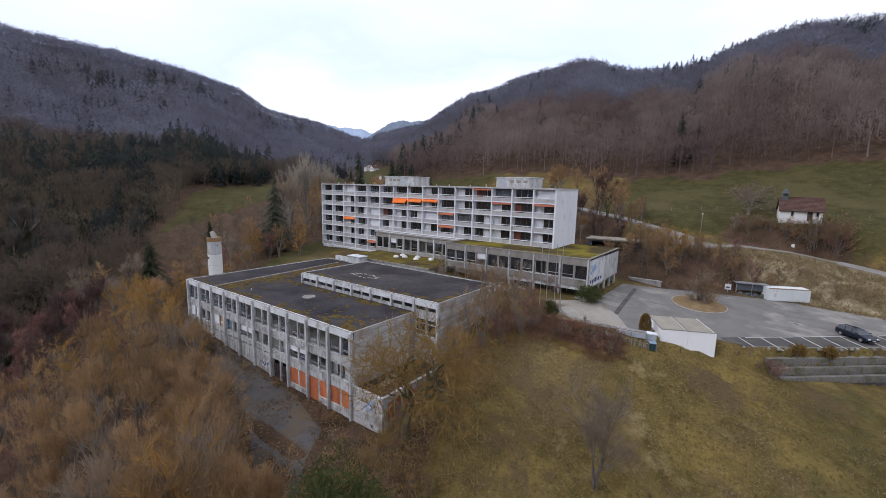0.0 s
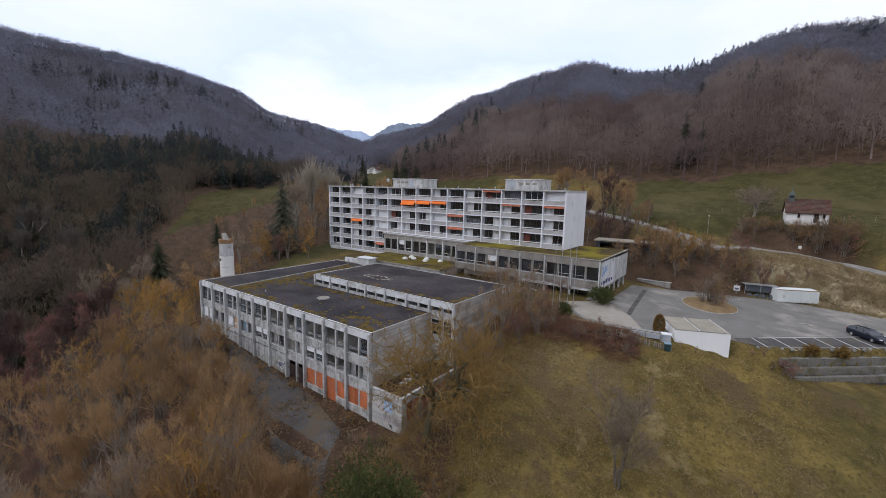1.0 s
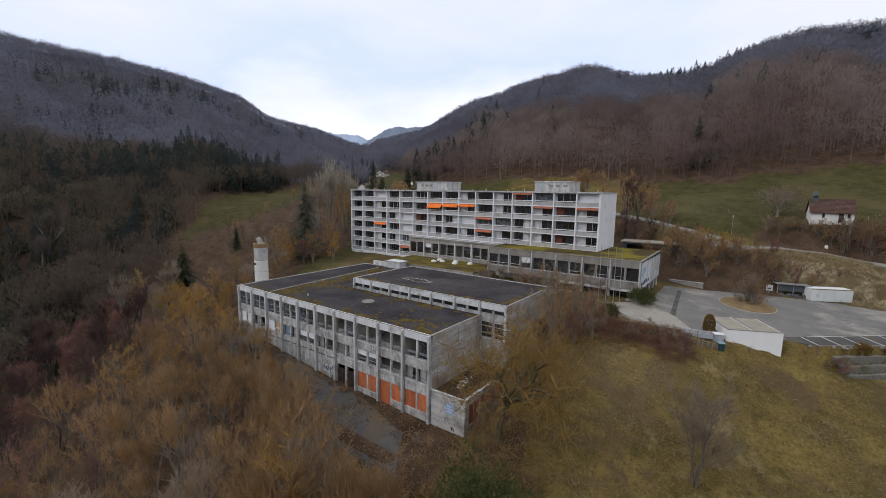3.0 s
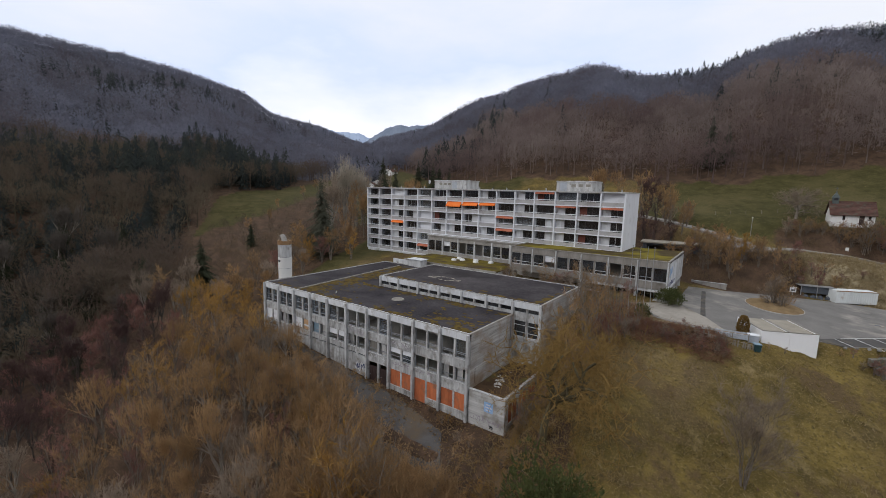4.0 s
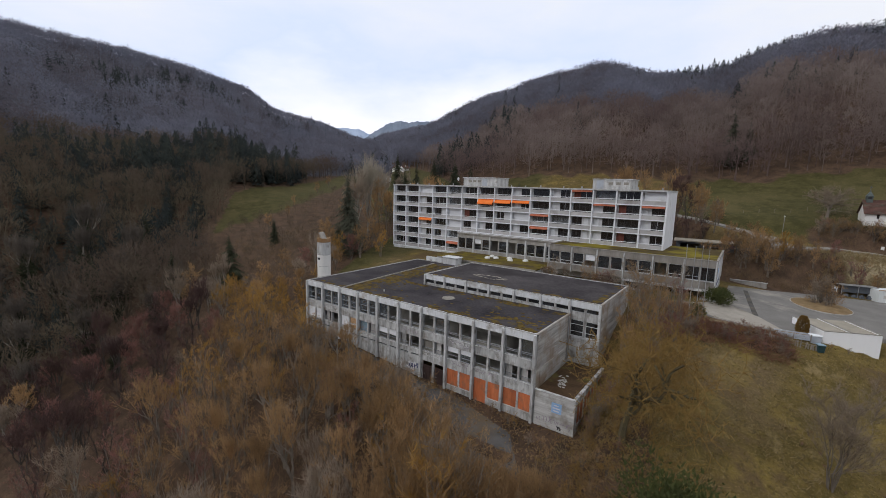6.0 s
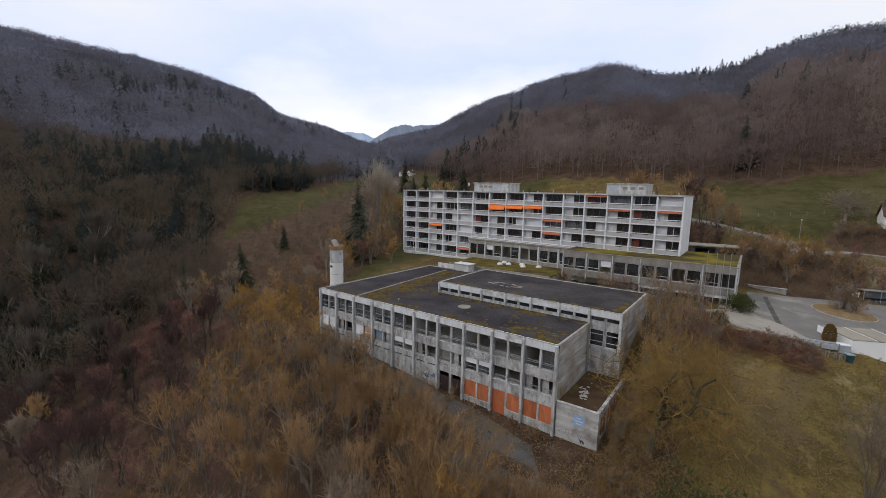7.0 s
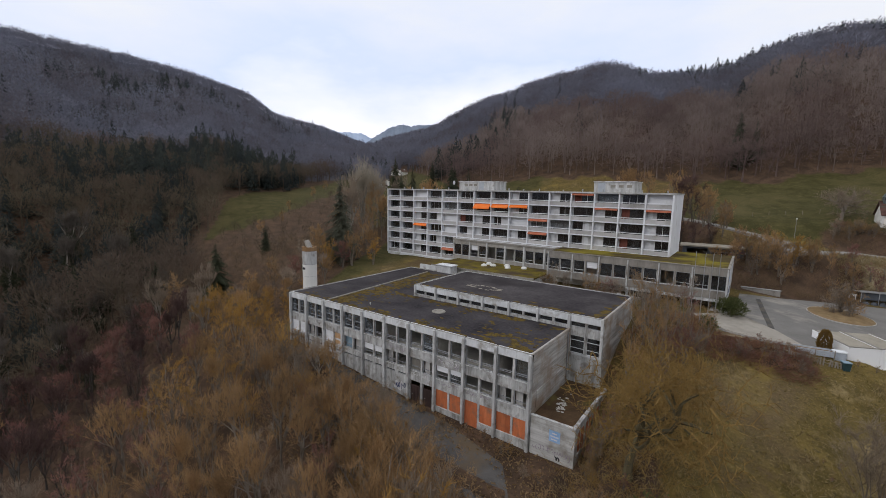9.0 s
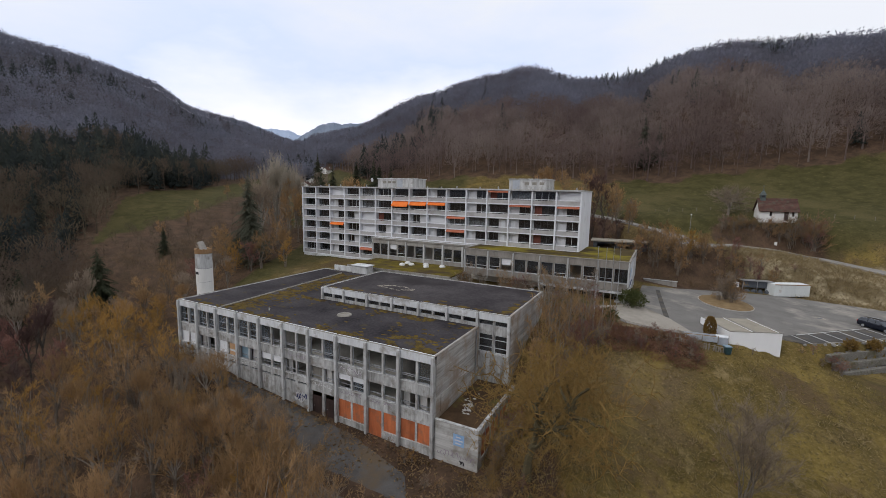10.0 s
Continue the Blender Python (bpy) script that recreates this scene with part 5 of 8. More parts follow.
        part("roof_slab", Geo().box(x0 - 0.15, x1 + 0.15, y0 - 0.15, MY1 - 0.5, MZ + 2.0, MZ + 2.14), "fascia", q)
        u = x0 + (5.6 if x0 < -60 else 0.8)
        part("roof_door", Geo().box(u, u + 1.4, y0 - 0.05, y0 - 0.003, MZ + 0.08, MZ + 1.8), "plastic_grey", q, "grey-blue louvred door")
        for k in range(3):
            v = x0 + (1.6 + k * 1.3 if x0 < -60 else 3.2 + k * 1.5)
            part("vent_grille", Geo().box(v, v + 0.9, y0 - 0.04, y0 - 0.003, MZ + 0.95, MZ + 1.45), "metal_edge", q)
    dish = [[(-77.9 - 0.10 * s, 78.9 + 0.5 * s * math.cos(q), MZ + 1.7 + 0.5 * s * math.sin(q)) for q in [k * math.pi / 5 for k in range(10)]] for s in (0.1, 0.6, 1.0)]
    part("satellite_dish", Geo().loft(dish), "rail", t, "small white satellite dish")
    dish = [[(MX1 - 0.9 + 0.42 * s * math.cos(q), MY - 0.12 - 0.10 * s, 25.15 + 0.42 * s * math.sin(q)) for q in [k * math.pi / 5 for k in range(10)]] for s in (0.1, 0.6, 1.0)]
    part("satellite_dish", Geo().loft(dish), "rail", t, "small white satellite dish")


tall_house()


def window_band(t, x0, nb, w, y, zb, zt, z0, z1, wall_mat, pane="glass_dark", twin=True, fins=True, fin_mat="white_wall", half=0.13):
    """A wall of bays with twin windows and thin posts between the bays."""
    hs = []
    for i in range(nb):
        a = x0 + i * w
        for k in (0, 1):
            u = a + 0.24 + k * (w / 2 - 0.12)
            hs.append((u, u + w / 2 - 0.36, zb, zt))
    part("south_wall", Geo().wall(x0, x0 + nb * w, z0, z1, y, y + 0.3, hs), wall_mat, t)
    for n, h in enumerate(hs):
        sash(t, *h, y + 0.12, "frame_white" if rnd.random() < 0.5 else "frame_grey", pane if rnd.random() < 0.85 else None, rails=(0.25,) if rnd.random() < 0.5 else ())
        part("sill", Geo().box(h[0] - 0.05, h[1] + 0.05, y - 0.08, y - 0.002, zb - 0.1, zb - 0.005), "concrete_light", t)
        q = rnd.random()
        if q < 0.3:
            part("blind", Geo().box(h[0] + 0.08, h[1] - 0.08, y + 0.24, y + 0.27, zt - rnd.uniform(0.3, 0.95) * (zt - zb), zt), "blind" if rnd.random() < 0.5 else "curtain", t)
    if fins:
        for i in range(nb + 1):
            x = x0 + i * w + (0.13 if i == 0 else -0.13 if i == nb else 0)
            part("fin", Geo().chamfered(x - half, x + half, y - 0.2, y, z0 - 0.3, z1 - 0.05, 0.03), fin_mat, t)


def mid_block():
    t = thing("mid_block", "grey-beige storey with twin windows under the tall house", "building")
    x0 = MX0 + 5 * MB + 0.2
    w, y = MB, 73.2
    window_band(t, x0, 6, w, y, 11.7, 14.25, 8.2, 15.15, "concrete_warm", fins=False)
    for i in range(7):
        x = x0 + i * w
        part("pier", Geo().chamfered(x - 0.2 + (0.2 if i == 0 else 0), x + 0.2, y - 0.12, y, 8.2, 15.0, 0.03), "concrete_light", t)
    part("roof", Geo().box(x0 - 0.1, x0 + 6 * w, y - 0.25, 76.2, 15.15, 15.45), "concrete_warm", t)
    part("west_wall", Geo().box(x0, x0 + 0.3, y + 0.3, 76.2, 8.2, 15.15), "concrete_light", t)
    part("rear_wall", Geo().box(x0 + 0.3, x0 + 6 * w, y + 4.6, y + 4.8, 8.2, 15.15), "room", t)
    part("floor_slab", Geo().box(x0 + 0.3, x0 + 6 * w, y + 0.3, y + 4.6, 10.9, 11.1), "room", t)
    part("balcony_rail", Geo().box(x0, x0 + 6 * w, y - 0.32, y - 0.25, 15.45, 15.62), "rail", t)


mid_block()

AX0, AX1, AY0, AY1, AZ = -48.0, -19.88, 67.0, 84.4, 15.75


def annex():
    t = thing("annex", "grey concrete annex on columns with a mossy flat roof", "building")
    w = (AX1 - AX0) / 6
    window_band(t, AX0, 6, w, AY0, 12.3, 14.5, 11.0, AZ - 0.15, "annex_wall", pane="glass_dark", fin_mat="concrete_light", half=0.1)
    part("roof", Geo().box(AX0, AX1, AY0 + 0.3, AY1, AZ - 0.5, AZ - 0.12), "annex_moss", t, "flat roof thick with brown and yellow moss")
    part("roof_edge", Geo().box(AX0 - 0.05, AX1 + 0.05, AY0 - 0.08, AY0 + 0.28, AZ - 0.15, AZ).box(AX1 - 0.28, AX1 + 0.05, AY0 + 0.28, AY1, AZ - 0.15, AZ).box(AX0 - 0.05, AX0 + 0.25, AY0 + 0.28, AY1, AZ - 0.15, AZ), "annex_wall", t)
    e = Geo()
    for k in range(8):                           # ribbed side wall
        a = AY0 + 0.3 + k * (AY1 - AY0 - 0.3) / 8
        part("wall_slab", Geo().box(AX1 - 0.058, AX1, a, a + (AY1 - AY0 - 0.3) / 8 - 0.05, 10.95, AZ - 0.15), "concrete_light", t)
    e.box(AX1 - 0.28, AX1 - 0.06, AY0 + 0.3, AY1, 10.95, AZ - 0.15)
    part("east_wall", e, "concrete_light", t)
    part("banner", Geo().box(AX1 + 0.002, AX1 + 0.035, AY0 + 0.4, AY0 + 8.4, 11.0, 15.4), "fascia", t, "large weathered painted sign")
    scrawl(t, "ink_lightblue", AY0 + 1.0, 12.9, 2.4, 2.1, AX1 + 0.042, 3, 3, axis="y", thick=0.5, name="sign_emblem")
    g = Geo()
    for k, (u, v, q) in enumerate(((0.9, 0.7, 0.6), (1.9, 1.1, 0.55), (3.2, 1.4, 0.7), (4.9, 1.2, 0.6), (6.4, 0.9, 0.5))):
        g.box(AX1 + 0.036, AX1 + 0.05, AY0 + u, AY0 + u + v * 0.8, 11.55, 11.55 + q)
    part("sign_bars", g, "ink_blue", t, "dark bars of unreadable lettering")
    part("soffit", Geo().box(AX0, AX1 - 0.3, AY0 + 0.3, AY1, 10.95, 11.15), "concrete_warm", t)
    part("rear_wall", Geo().box(AX0, AX1 - 0.3, AY0 + 6, AY0 + 6.2, 11.15, AZ - 0.5), "room", t)
    part("north_wall", Geo().box(AX0, AX1 - 0.3, AY1 - 0.3, AY1, 8, AZ - 0.5), "concrete", t)
    part("lower_wall", Geo().box(AX0, -21.6, AY0 + 3.4, AY0 + 3.7, 7.5, 10.95), "room", t, "set-back ground-floor wall")
    part("lower_side_wall", Geo().box(-21.9, -21.6, AY0 + 3.7, AY1 - 0.3, 7.5, 10.95), "concrete", t)
    hs = [(-33.6 + k * 4.0, -30.0 + k * 4.0, 8.6, 10.5) for k in range(3)]
    for h in hs:
        sash(t, *h, AY0 + 1.6, "frame_grey", "glass_dark", bars=(0.5,))
    part("canopy_beam", Geo().box(-34, AX1 - 0.05, AY0 - 0.25, AY0 + 0.3, 10.55, 10.9), "concrete_light", t)
    for x in (-33.8, -29.2, -24.7, -20.4):
        part("column", Geo().chamfered(x - 0.17, x + 0.17, AY0 + 0.0, AY0 + 0.34, 7.6, 10.55 if x > -40 else 10.9, 0.03), "concrete_light", t)
    for k in range(5):
        y = AY0 + 3.2 + k * 3.2
        part("column", Geo().chamfered(AX1 - 0.36, AX1 - 0.06, y, y + 0.36, 7.6, 10.95, 0.03), "concrete_light", t)
    part("terrace", Geo().box(-35, AX1 + 0.3, AY0 - 0.6, AY0 + 3.4, 7.4, 9.25), "concrete", t, "concrete terrace slab")
    part("terrace_step", Geo().box(-34.6, -21, AY0 - 1.0, AY0 - 0.6, 7.4, 9.05), "concrete_light", t)


annex()


def chimney():
    t = thing("chimney", "round whitewashed concrete chimney stack with a rusty crown", "chimney")
    x, y, r = -79.2, 37.3, 1.2
    z = [0.0, 9.3, 11.2, 13.3, 15.6]
    for k in range(4):
        part("shaft_ring", Geo().cyl(x, y, z[k] + (0.05 if k else 0), z[k + 1], r - 0.012 * (k % 2), 20), "concrete_light" if k == 3 else "chapel_wall", t)
        part("shaft_joint", Geo().cyl(x, y, z[k + 1], z[k + 1] + 0.05, r - 0.09, 20), "tin_dark", t)
    g = Geo()
    rr = random.Random(5)
    ring = [(x + (r + 0.04) * math.cos(k * math.pi / 12), y + (r + 0.04) * math.sin(k * math.pi / 12)) for k in range(24)]
    inn = [(x + (r - 0.25) * math.cos(k * math.pi / 12), y + (r - 0.25) * math.sin(k * math.pi / 12)) for k in range(24)]
    hh = [16.35 + rr.uniform(-0.08, 0.08) for _ in range(24)]
    g.loft([[(*p, 15.65) for p in ring], [(*p, h) for p, h in zip(ring, hh)], [(*p, h - 0.02) for p, h in zip(inn, hh)], [(*p, 15.7) for p in inn]], cap=False)
    part("crown", g, "rust", t, "rust-stained broken crown")
    # black disc stands for the shade down the open flue
    part("flue_cap", Geo().cyl(x, y, 15.66, 15.75, r - 0.26, 16), "ink_black", t)
    # bent sheet-metal cowl over the flue
    c = []
    for k in range(9):
        q = k / 8
        c.append([(x - 0.2 - 0.95 * q + 0.55 * math.cos(a), y + 0.15 + 0.55 * math.sin(a) * (1 - 0.4 * q), 16.2 + 1.05 * math.sin(q * 1.7) + 0.22 * math.cos(a) * q) for a in [j * math.pi / 5 for j in range(10)]])
    part("cowl", Geo().loft(c), "concrete_warm", t, "bent sheet-metal cowl")
    part("inspection_hatch", Geo().box(x - 0.25, x + 0.3, y - r - 0.03, y - r + 0.1, 12.45, 12.85), "ink_black", t, "small dark hatch")


chimney()

# ---- trees -------------------------------------------------------------------
GOLD = 2.39996


def ribbons(P, Q, w0, w1, rng):
    """Flat tapered strips from the points P to Q: vertices and quads."""
    P, Q = np.asarray(P, float), np.asarray(Q, float)
    d = Q - P
    side = np.cross(d, rng.normal(size=d.shape))
    side /= np.linalg.norm(side, axis=1, keepdims=True) + 1e-9
    w0, w1 = np.broadcast_to(w0, len(P))[:, None] / 2, np.broadcast_to(w1, len(P))[:, None] / 2
    v = np.stack([P - side * w0, P + side * w0, Q + side * w1, Q - side * w1], 1).reshape(-1, 3)
    return v, np.arange(len(v)).reshape(-1, 4)


def bare_tree(seed, H, spread, r0, limbs=16, subs=6, twigs=13, stems=1, twig_len=1.0, low=0.28, lift=0.9, tw=0.045, gnarl=0.12, limb_r=0.55):
    """A leafless tree: (trunk with limbs, crown of twigs)."""
    rng = np.random.default_rng(seed)
    g = Geo()
    P, Q, W = [], [], []
    for s in range(stems):
        a = s * GOLD + rng.uniform(0, 6)
        lean = (0.0 if stems == 1 else rng.uniform(0.12, 0.4)) * H * 0.5
        h = H * (1 if stems == 1 else rng.uniform(0.75, 1.0))
        base = np.array([0.15 * np.cos(a), 0.15 * np.sin(a), -0.4]) * (stems > 1) + np.array([0, 0, -0.4]) * (stems == 1)
        n = 7
        spine = [base]
        for k in range(1, n):
            f = k / (n - 1)
            spine.append(np.array([np.cos(a) * lean * f + rng.normal() * gnarl * H * 0.12, np.sin(a) * lean * f + rng.normal() * gnarl * H * 0.12, f * h * 0.93]))
        rr = r0 / math.sqrt(stems)
        g.tube(spine, [rr * (1.25 if k == 0 else 1 - 0.85 * k / (n - 1)) for k in range(n)], 6)
        nl = max(4, limbs // stems)
        for j in range(nl):
            f = low + (0.97 - low) * (j + rng.random()) / nl
            i = min(int(f * (n - 1)), n - 2)
            o = spine[i] + (spine[i + 1] - spine[i]) * (f * (n - 1) - i)
            b = j * GOLD + rng.uniform(-0.5, 0.5)
            L = spread * (1.05 - 0.6 * f) * rng.uniform(0.7, 1.15)
            el = rng.uniform(0.35, 0.9) * lift
            pts, d = [o], np.array([np.cos(b) * np.cos(el), np.sin(b) * np.cos(el), np.sin(el)])
            for k in range(4):
                d = d + np.array([0, 0, 0.14 * lift]) + rng.normal(size=3) * gnarl
                d = d / np.linalg.norm(d)
                pts.append(pts[-1] + d * L / 4)
            lr = max(rr * (1 - 0.85 * f) * limb_r, 0.02)
            g.tube(pts, [lr, lr * 0.75, lr * 0.55, lr * 0.35, 0.012], 3, cap=False)
            for q in range(subs):
                u = 0.25 + 0.75 * (q + rng.random()) / subs
                k = min(int(u * 4), 3)
                so = pts[k] + (pts[k + 1] - pts[k]) * (u * 4 - k)
                sd = pts[k + 1] - pts[k]
                sd = sd / np.linalg.norm(sd) + rng.normal(size=3) * 0.75 + np.array([0, 0, 0.25 * lift])
                sd = sd / np.linalg.norm(sd)
                SL = L * rng.uniform(0.28, 0.5) * (1.15 - 0.5 * u)
                m1 = so + sd * SL * 0.5 + rng.normal(size=3) * 0.06 * SL
                m2 = so + sd * SL + np.array([0, 0, 0.12 * SL]) + rng.normal(size=3) * 0.1 * SL
                if limb_r > 0.6:
                    g.tube([so, m1, m2], [lr * 0.42, lr * 0.28, 0.012], 3, cap=False)
                else:
                    P += [so, m1]
                    Q += [m1, m2]
                    W += [tw * 1.6, tw * 1.2]
                for z in range(twigs):
                    e = rng.random()
                    to = so + (m1 - so) * e * 2 if e < 0.5 else m1 + (m2 - m1) * (e * 2 - 1)
                    td = sd + rng.normal(size=3) * 0.65 + np.array([0, 0, 0.35 * lift])
                    td = td / np.linalg.norm(td)
                    P.append(to)
                    Q.append(to + td * twig_len * rng.uniform(0.4, 1.1))
                    W.append(tw)
    W = np.array(W)
    v, f = ribbons(P, Q, W, W * 0.35, rng)
    return g, (v, f)


def forked_tree(seed, H, r0, fork=0.22, spread=0.55, depth=5, up=0.22, gnarl=0.16, twigs=7, twig_len=0.9, tw=0.04, kids=3, shoots=1, wide=1.0):
    """A leafless tree that forks again and again into crooked limbs: (trunk with limbs, crown of twigs)."""
    rng = np.random.default_rng(seed)
    tubes, P, Q, W = [], [], [], []

    def unit(d):
        return d / (np.linalg.norm(d) + 1e-9)

    def grow(p, d, L, r, lev):
        pts = [p]
        for k in range(4):
            d = unit(d + rng.normal(size=3) * gnarl * (0.35 if lev == 0 else 1) + np.array([0, 0, up * 0.4]))
            pts.append(pts[-1] + d * L / 4)
        if lev <= 2:
            tubes.append((pts, [r * (1.3 if lev == 0 and k == 0 else 1 - 0.11 * k) for k in range(5)], 6 - lev))
        else:
            for k in range(0, 4, 2):
                P.append(pts[k])
                Q.append(pts[k + 2])
                W.append(max(r * 1.6 * (1 - 0.1 * k), tw * 1.2))
        if lev >= 3:
            for k in range(twigs):
                e = rng.random() * 3.999
                i = int(e)
                to = pts[i] + (pts[i + 1] - pts[i]) * (e - i)
                td = unit(d + rng.normal(size=3) * 0.6 + np.array([0, 0, up]))
                P.append(to)
                Q.append(to + td * twig_len * rng.uniform(0.4, 1.1))
                W.append(tw)
        if lev == depth:
            return
        a0 = rng.uniform(0, 6.283)
        ax = unit(np.cross(d, np.array([0.3, 0.5, 0.1]) + rng.normal(size=3) * 0.2))
        ay = np.cross(d, ax)
        n = kids + (1 if lev == 0 else 0)
        for k in range(n + shoots):
            a = a0 + k * 6.283 / n + rng.uniform(-0.5, 0.5)
            s_ = spread * rng.uniform(0.55, 1.35) * (0.8 if lev == 0 else 1)
            nd = unit(d * math.cos(s_) + (ax * math.cos(a) + ay * math.sin(a)) * math.sin(s_) + np.array([0, 0, up * 0.5]))
            o = pts[-1] if k < n else pts[rng.integers(1, 4)]
            grow(o, nd, L * rng.uniform(0.62, 0.92) * (1.15 if lev == 0 else 1), r * (0.66 if k < n else 0.45), lev + 1)

    grow(np.array([0, 0, -0.4]), np.array([0.0, 0.0, 1.0]), fork * H + 0.4, r0, 0)
    P, Q, W = np.array(P), np.array(Q), np.array(W)
    f = H / Q[:, 2].max()
    f3 = np.array([f * wide, f * wide, f])
    g = Geo()
    for pts, rr, sides in tubes:
        g.tube([tuple(np.array(p) * f3) for p in pts], rr, sides, cap=False)
    return g, ribbons(P * f3, Q * f3, W, W * 0.35, rng)


def tree_thing(name, geo, mats, label, category="tree", group="trees on the slope"):
    trunk, (v, f) = geo
    t = tagged(new(name), label, category, group)
    part("trunk", trunk, mats[0], t)
    me = array_mesh("crown", v, f)
    c = setmat(new("crown", me), mats[1])
    c.parent = t
    return t


def spruce(seed, H, R, levels=24, per=9, bare=0.06):
    """A conifer with drooping, ragged branches."""
    rng = np.random.default_rng(seed)
    g = Geo().tube([(0, 0, -0.5), (0, 0, H * 0.5), (0, 0, H * 0.99)], [H * 0.018, H * 0.011, 0.02], 6)
    V, F, n = [], [], 0
    for i in range(levels):
        f = (i + rng.random() * 0.6) / levels
        z0 = H * (bare + (1 - bare) * f)
        L = R * (1 - f) ** 0.85 * rng.uniform(0.75, 1.12) + 0.12
        for k in range(per):
            a = k * 6.283 / per + i * 0.7 + rng.uniform(-0.35, 0.35)
            l = L * rng.uniform(0.4, 1.15)
            c, s, z = np.cos(a), np.sin(a), z0 + rng.normal() * 0.9 * H / levels
            drop = l * rng.uniform(0.25, 0.75)
            for q in range(5):               # spikes along the branch, left and right
                u0, u1 = q / 5.6, (q + 1.6) / 5.6
                for sg in (-1, 1):
                    wd = l * 0.22 * (1.1 - u0) * rng.uniform(0.6, 1.2) + 0.05
                    p0 = (c * l * u0, s * l * u0, z - drop * u0 ** 1.4)
                    p1 = (c * l * u1, s * l * u1, z - drop * u1 ** 1.4 + 0.02)
                    um = u1 * 1.02
                    p2 = (c * l * um - s * sg * wd, s * l * um + c * sg * wd, z - drop * um ** 1.4 - wd * rng.uniform(0.2, 0.8))
                    V += [p0, p1, p2]
                    F.append((n, n + 1, n + 2))
                    n += 3
    return g, (np.array(V), np.array(F))


def leafy(seed, rx, ry, h, n, size, lumps=7):
    """An evergreen shrub: short stems and many small leaf sprays on uneven lumps."""
    rng = np.random.default_rng(seed)
    g = Geo()
    c = np.stack([rng.uniform(-0.55, 0.55, lumps) * rx, rng.uniform(-0.55, 0.55, lumps) * ry, rng.uniform(0.3, 0.72, lumps) * h], 1)
    for k in range(lumps):
        g.tube([(0.1 * math.cos(k), 0.1 * math.sin(k), -0.3), tuple(c[k] * np.array([0.6, 0.6, 0.6])), tuple(c[k])], [0.05, 0.035, 0.015], 4, cap=False)
    i = rng.integers(0, lumps, n)
    d = rng.normal(size=(n, 3))
    d /= np.linalg.norm(d, axis=1, keepdims=True)
    rad = rng.uniform(0.6, 1.05, n)[:, None] * np.array([0.5 * rx, 0.5 * ry, 0.32 * h])
    p = c[i] + d * rad
    p[:, 2] = np.maximum(p[:, 2], 0.03)
    q = p + (d * 0.6 + rng.normal(size=(n, 3)) * 0.5 + [0, 0, 0.3]) * size
    return g, ribbons(p, q, size * 0.6, size * 0.25, rng)


def columnar(seed, r, h, n, size):
    """A clipped thuja: dense sprays on a pointed egg."""
    rng = np.random.default_rng(seed)
    z = rng.uniform(0.02, 1, n)
    a = rng.uniform(0, 6.283, n)
    rr = r * np.sqrt(np.clip(1 - ((z - 0.35) / 0.66) ** 2, 0.02, 1)) * rng.uniform(0.85, 1.05, n)
    p = np.stack([rr * np.cos(a), rr * np.sin(a), z * h], 1)
    q = p + np.stack([np.cos(a) * 0.3, np.sin(a) * 0.3, np.ones(n)], 1) * size + rng.normal(size=(n, 3)) * size * 0.3
    g = Geo().tube([(0, 0, -0.2), (0, 0, h * 0.8)], [0.06, 0.02], 5)
    return g, ribbons(p, q, size * 0.7, size * 0.2, rng)


# the forms from which the slope is planted
SLOPE = "bare trees on the slope"
forms, FAR = [], {}
for k, (H, sp, r0, st, mats, lab) in enumerate((
        (12.0, 4.2, 0.20, 1, ("bark", "twig_brown"), "bare brown deciduous tree on the wooded slope"),
        (11.0, 3.6, 0.16, 1, ("bark", "twig_brown"), "slender bare brown tree on the wooded slope"),
        (9.5, 3.8, 0.22, 4, ("bark", "twig_brown"), "many-stemmed bare brown tree in the thicket"),
        (10.5, 4.0, 0.18, 1, ("bark_pale", "twig_grey"), "bare grey-twigged tree with a pale trunk"),
        (9.0, 3.4, 0.2, 3, ("bark_pale", "twig_grey"), "bare grey shrub tree with several stems"),
        (10.0, 4.0, 0.24, 4, ("bark", "twig_gold"), "golden-twigged willow, leafless, in the thicket"),
        (8.5, 3.2, 0.2, 3, ("bark", "twig_gold"), "golden-brown leafless willow in the thicket"),
        (9.0, 3.4, 0.18, 3, ("bark", "twig_purple"), "red-brown leafless alder in the thicket"),
        (14.0, 4.4, 0.22, 1, ("bark_pale", "twig_grey"), "tall leafless tree with a pale forked trunk"),
        (13.0, 4.6, 0.22, 2, ("bark", "twig_brown"), "tall leafless forked tree on the wooded slope"),
        (11.0, 4.0, 0.2, 3, ("bark_dark", "twig_dark"), "leafless alder, its colour darkened to imitate dim light"),
        (13.0, 4.2, 0.2, 1, ("bark_dark", "twig_dark"), "tall leafless tree, its colour darkened to imitate dim light"))):
    if st == 1:
        geo = forked_tree(100 + k, H, r0, fork=0.3 if H > 11 else 0.22, spread=0.40, depth=4, up=0.26, gnarl=0.13, twigs=10, twig_len=1.2, tw=0.028, shoots=0, wide=0.95)
    else:
        geo = bare_tree(100 + k, H, sp, r0, limbs=22, subs=5, twigs=14, stems=st + 1, twig_len=0.6, tw=0.025, low=0.16, lift=1.25, gnarl=0.1)
    t = tree_thing("bare_tree", geo, mats, lab, "tree", SLOPE)
    forms.append((t, H))
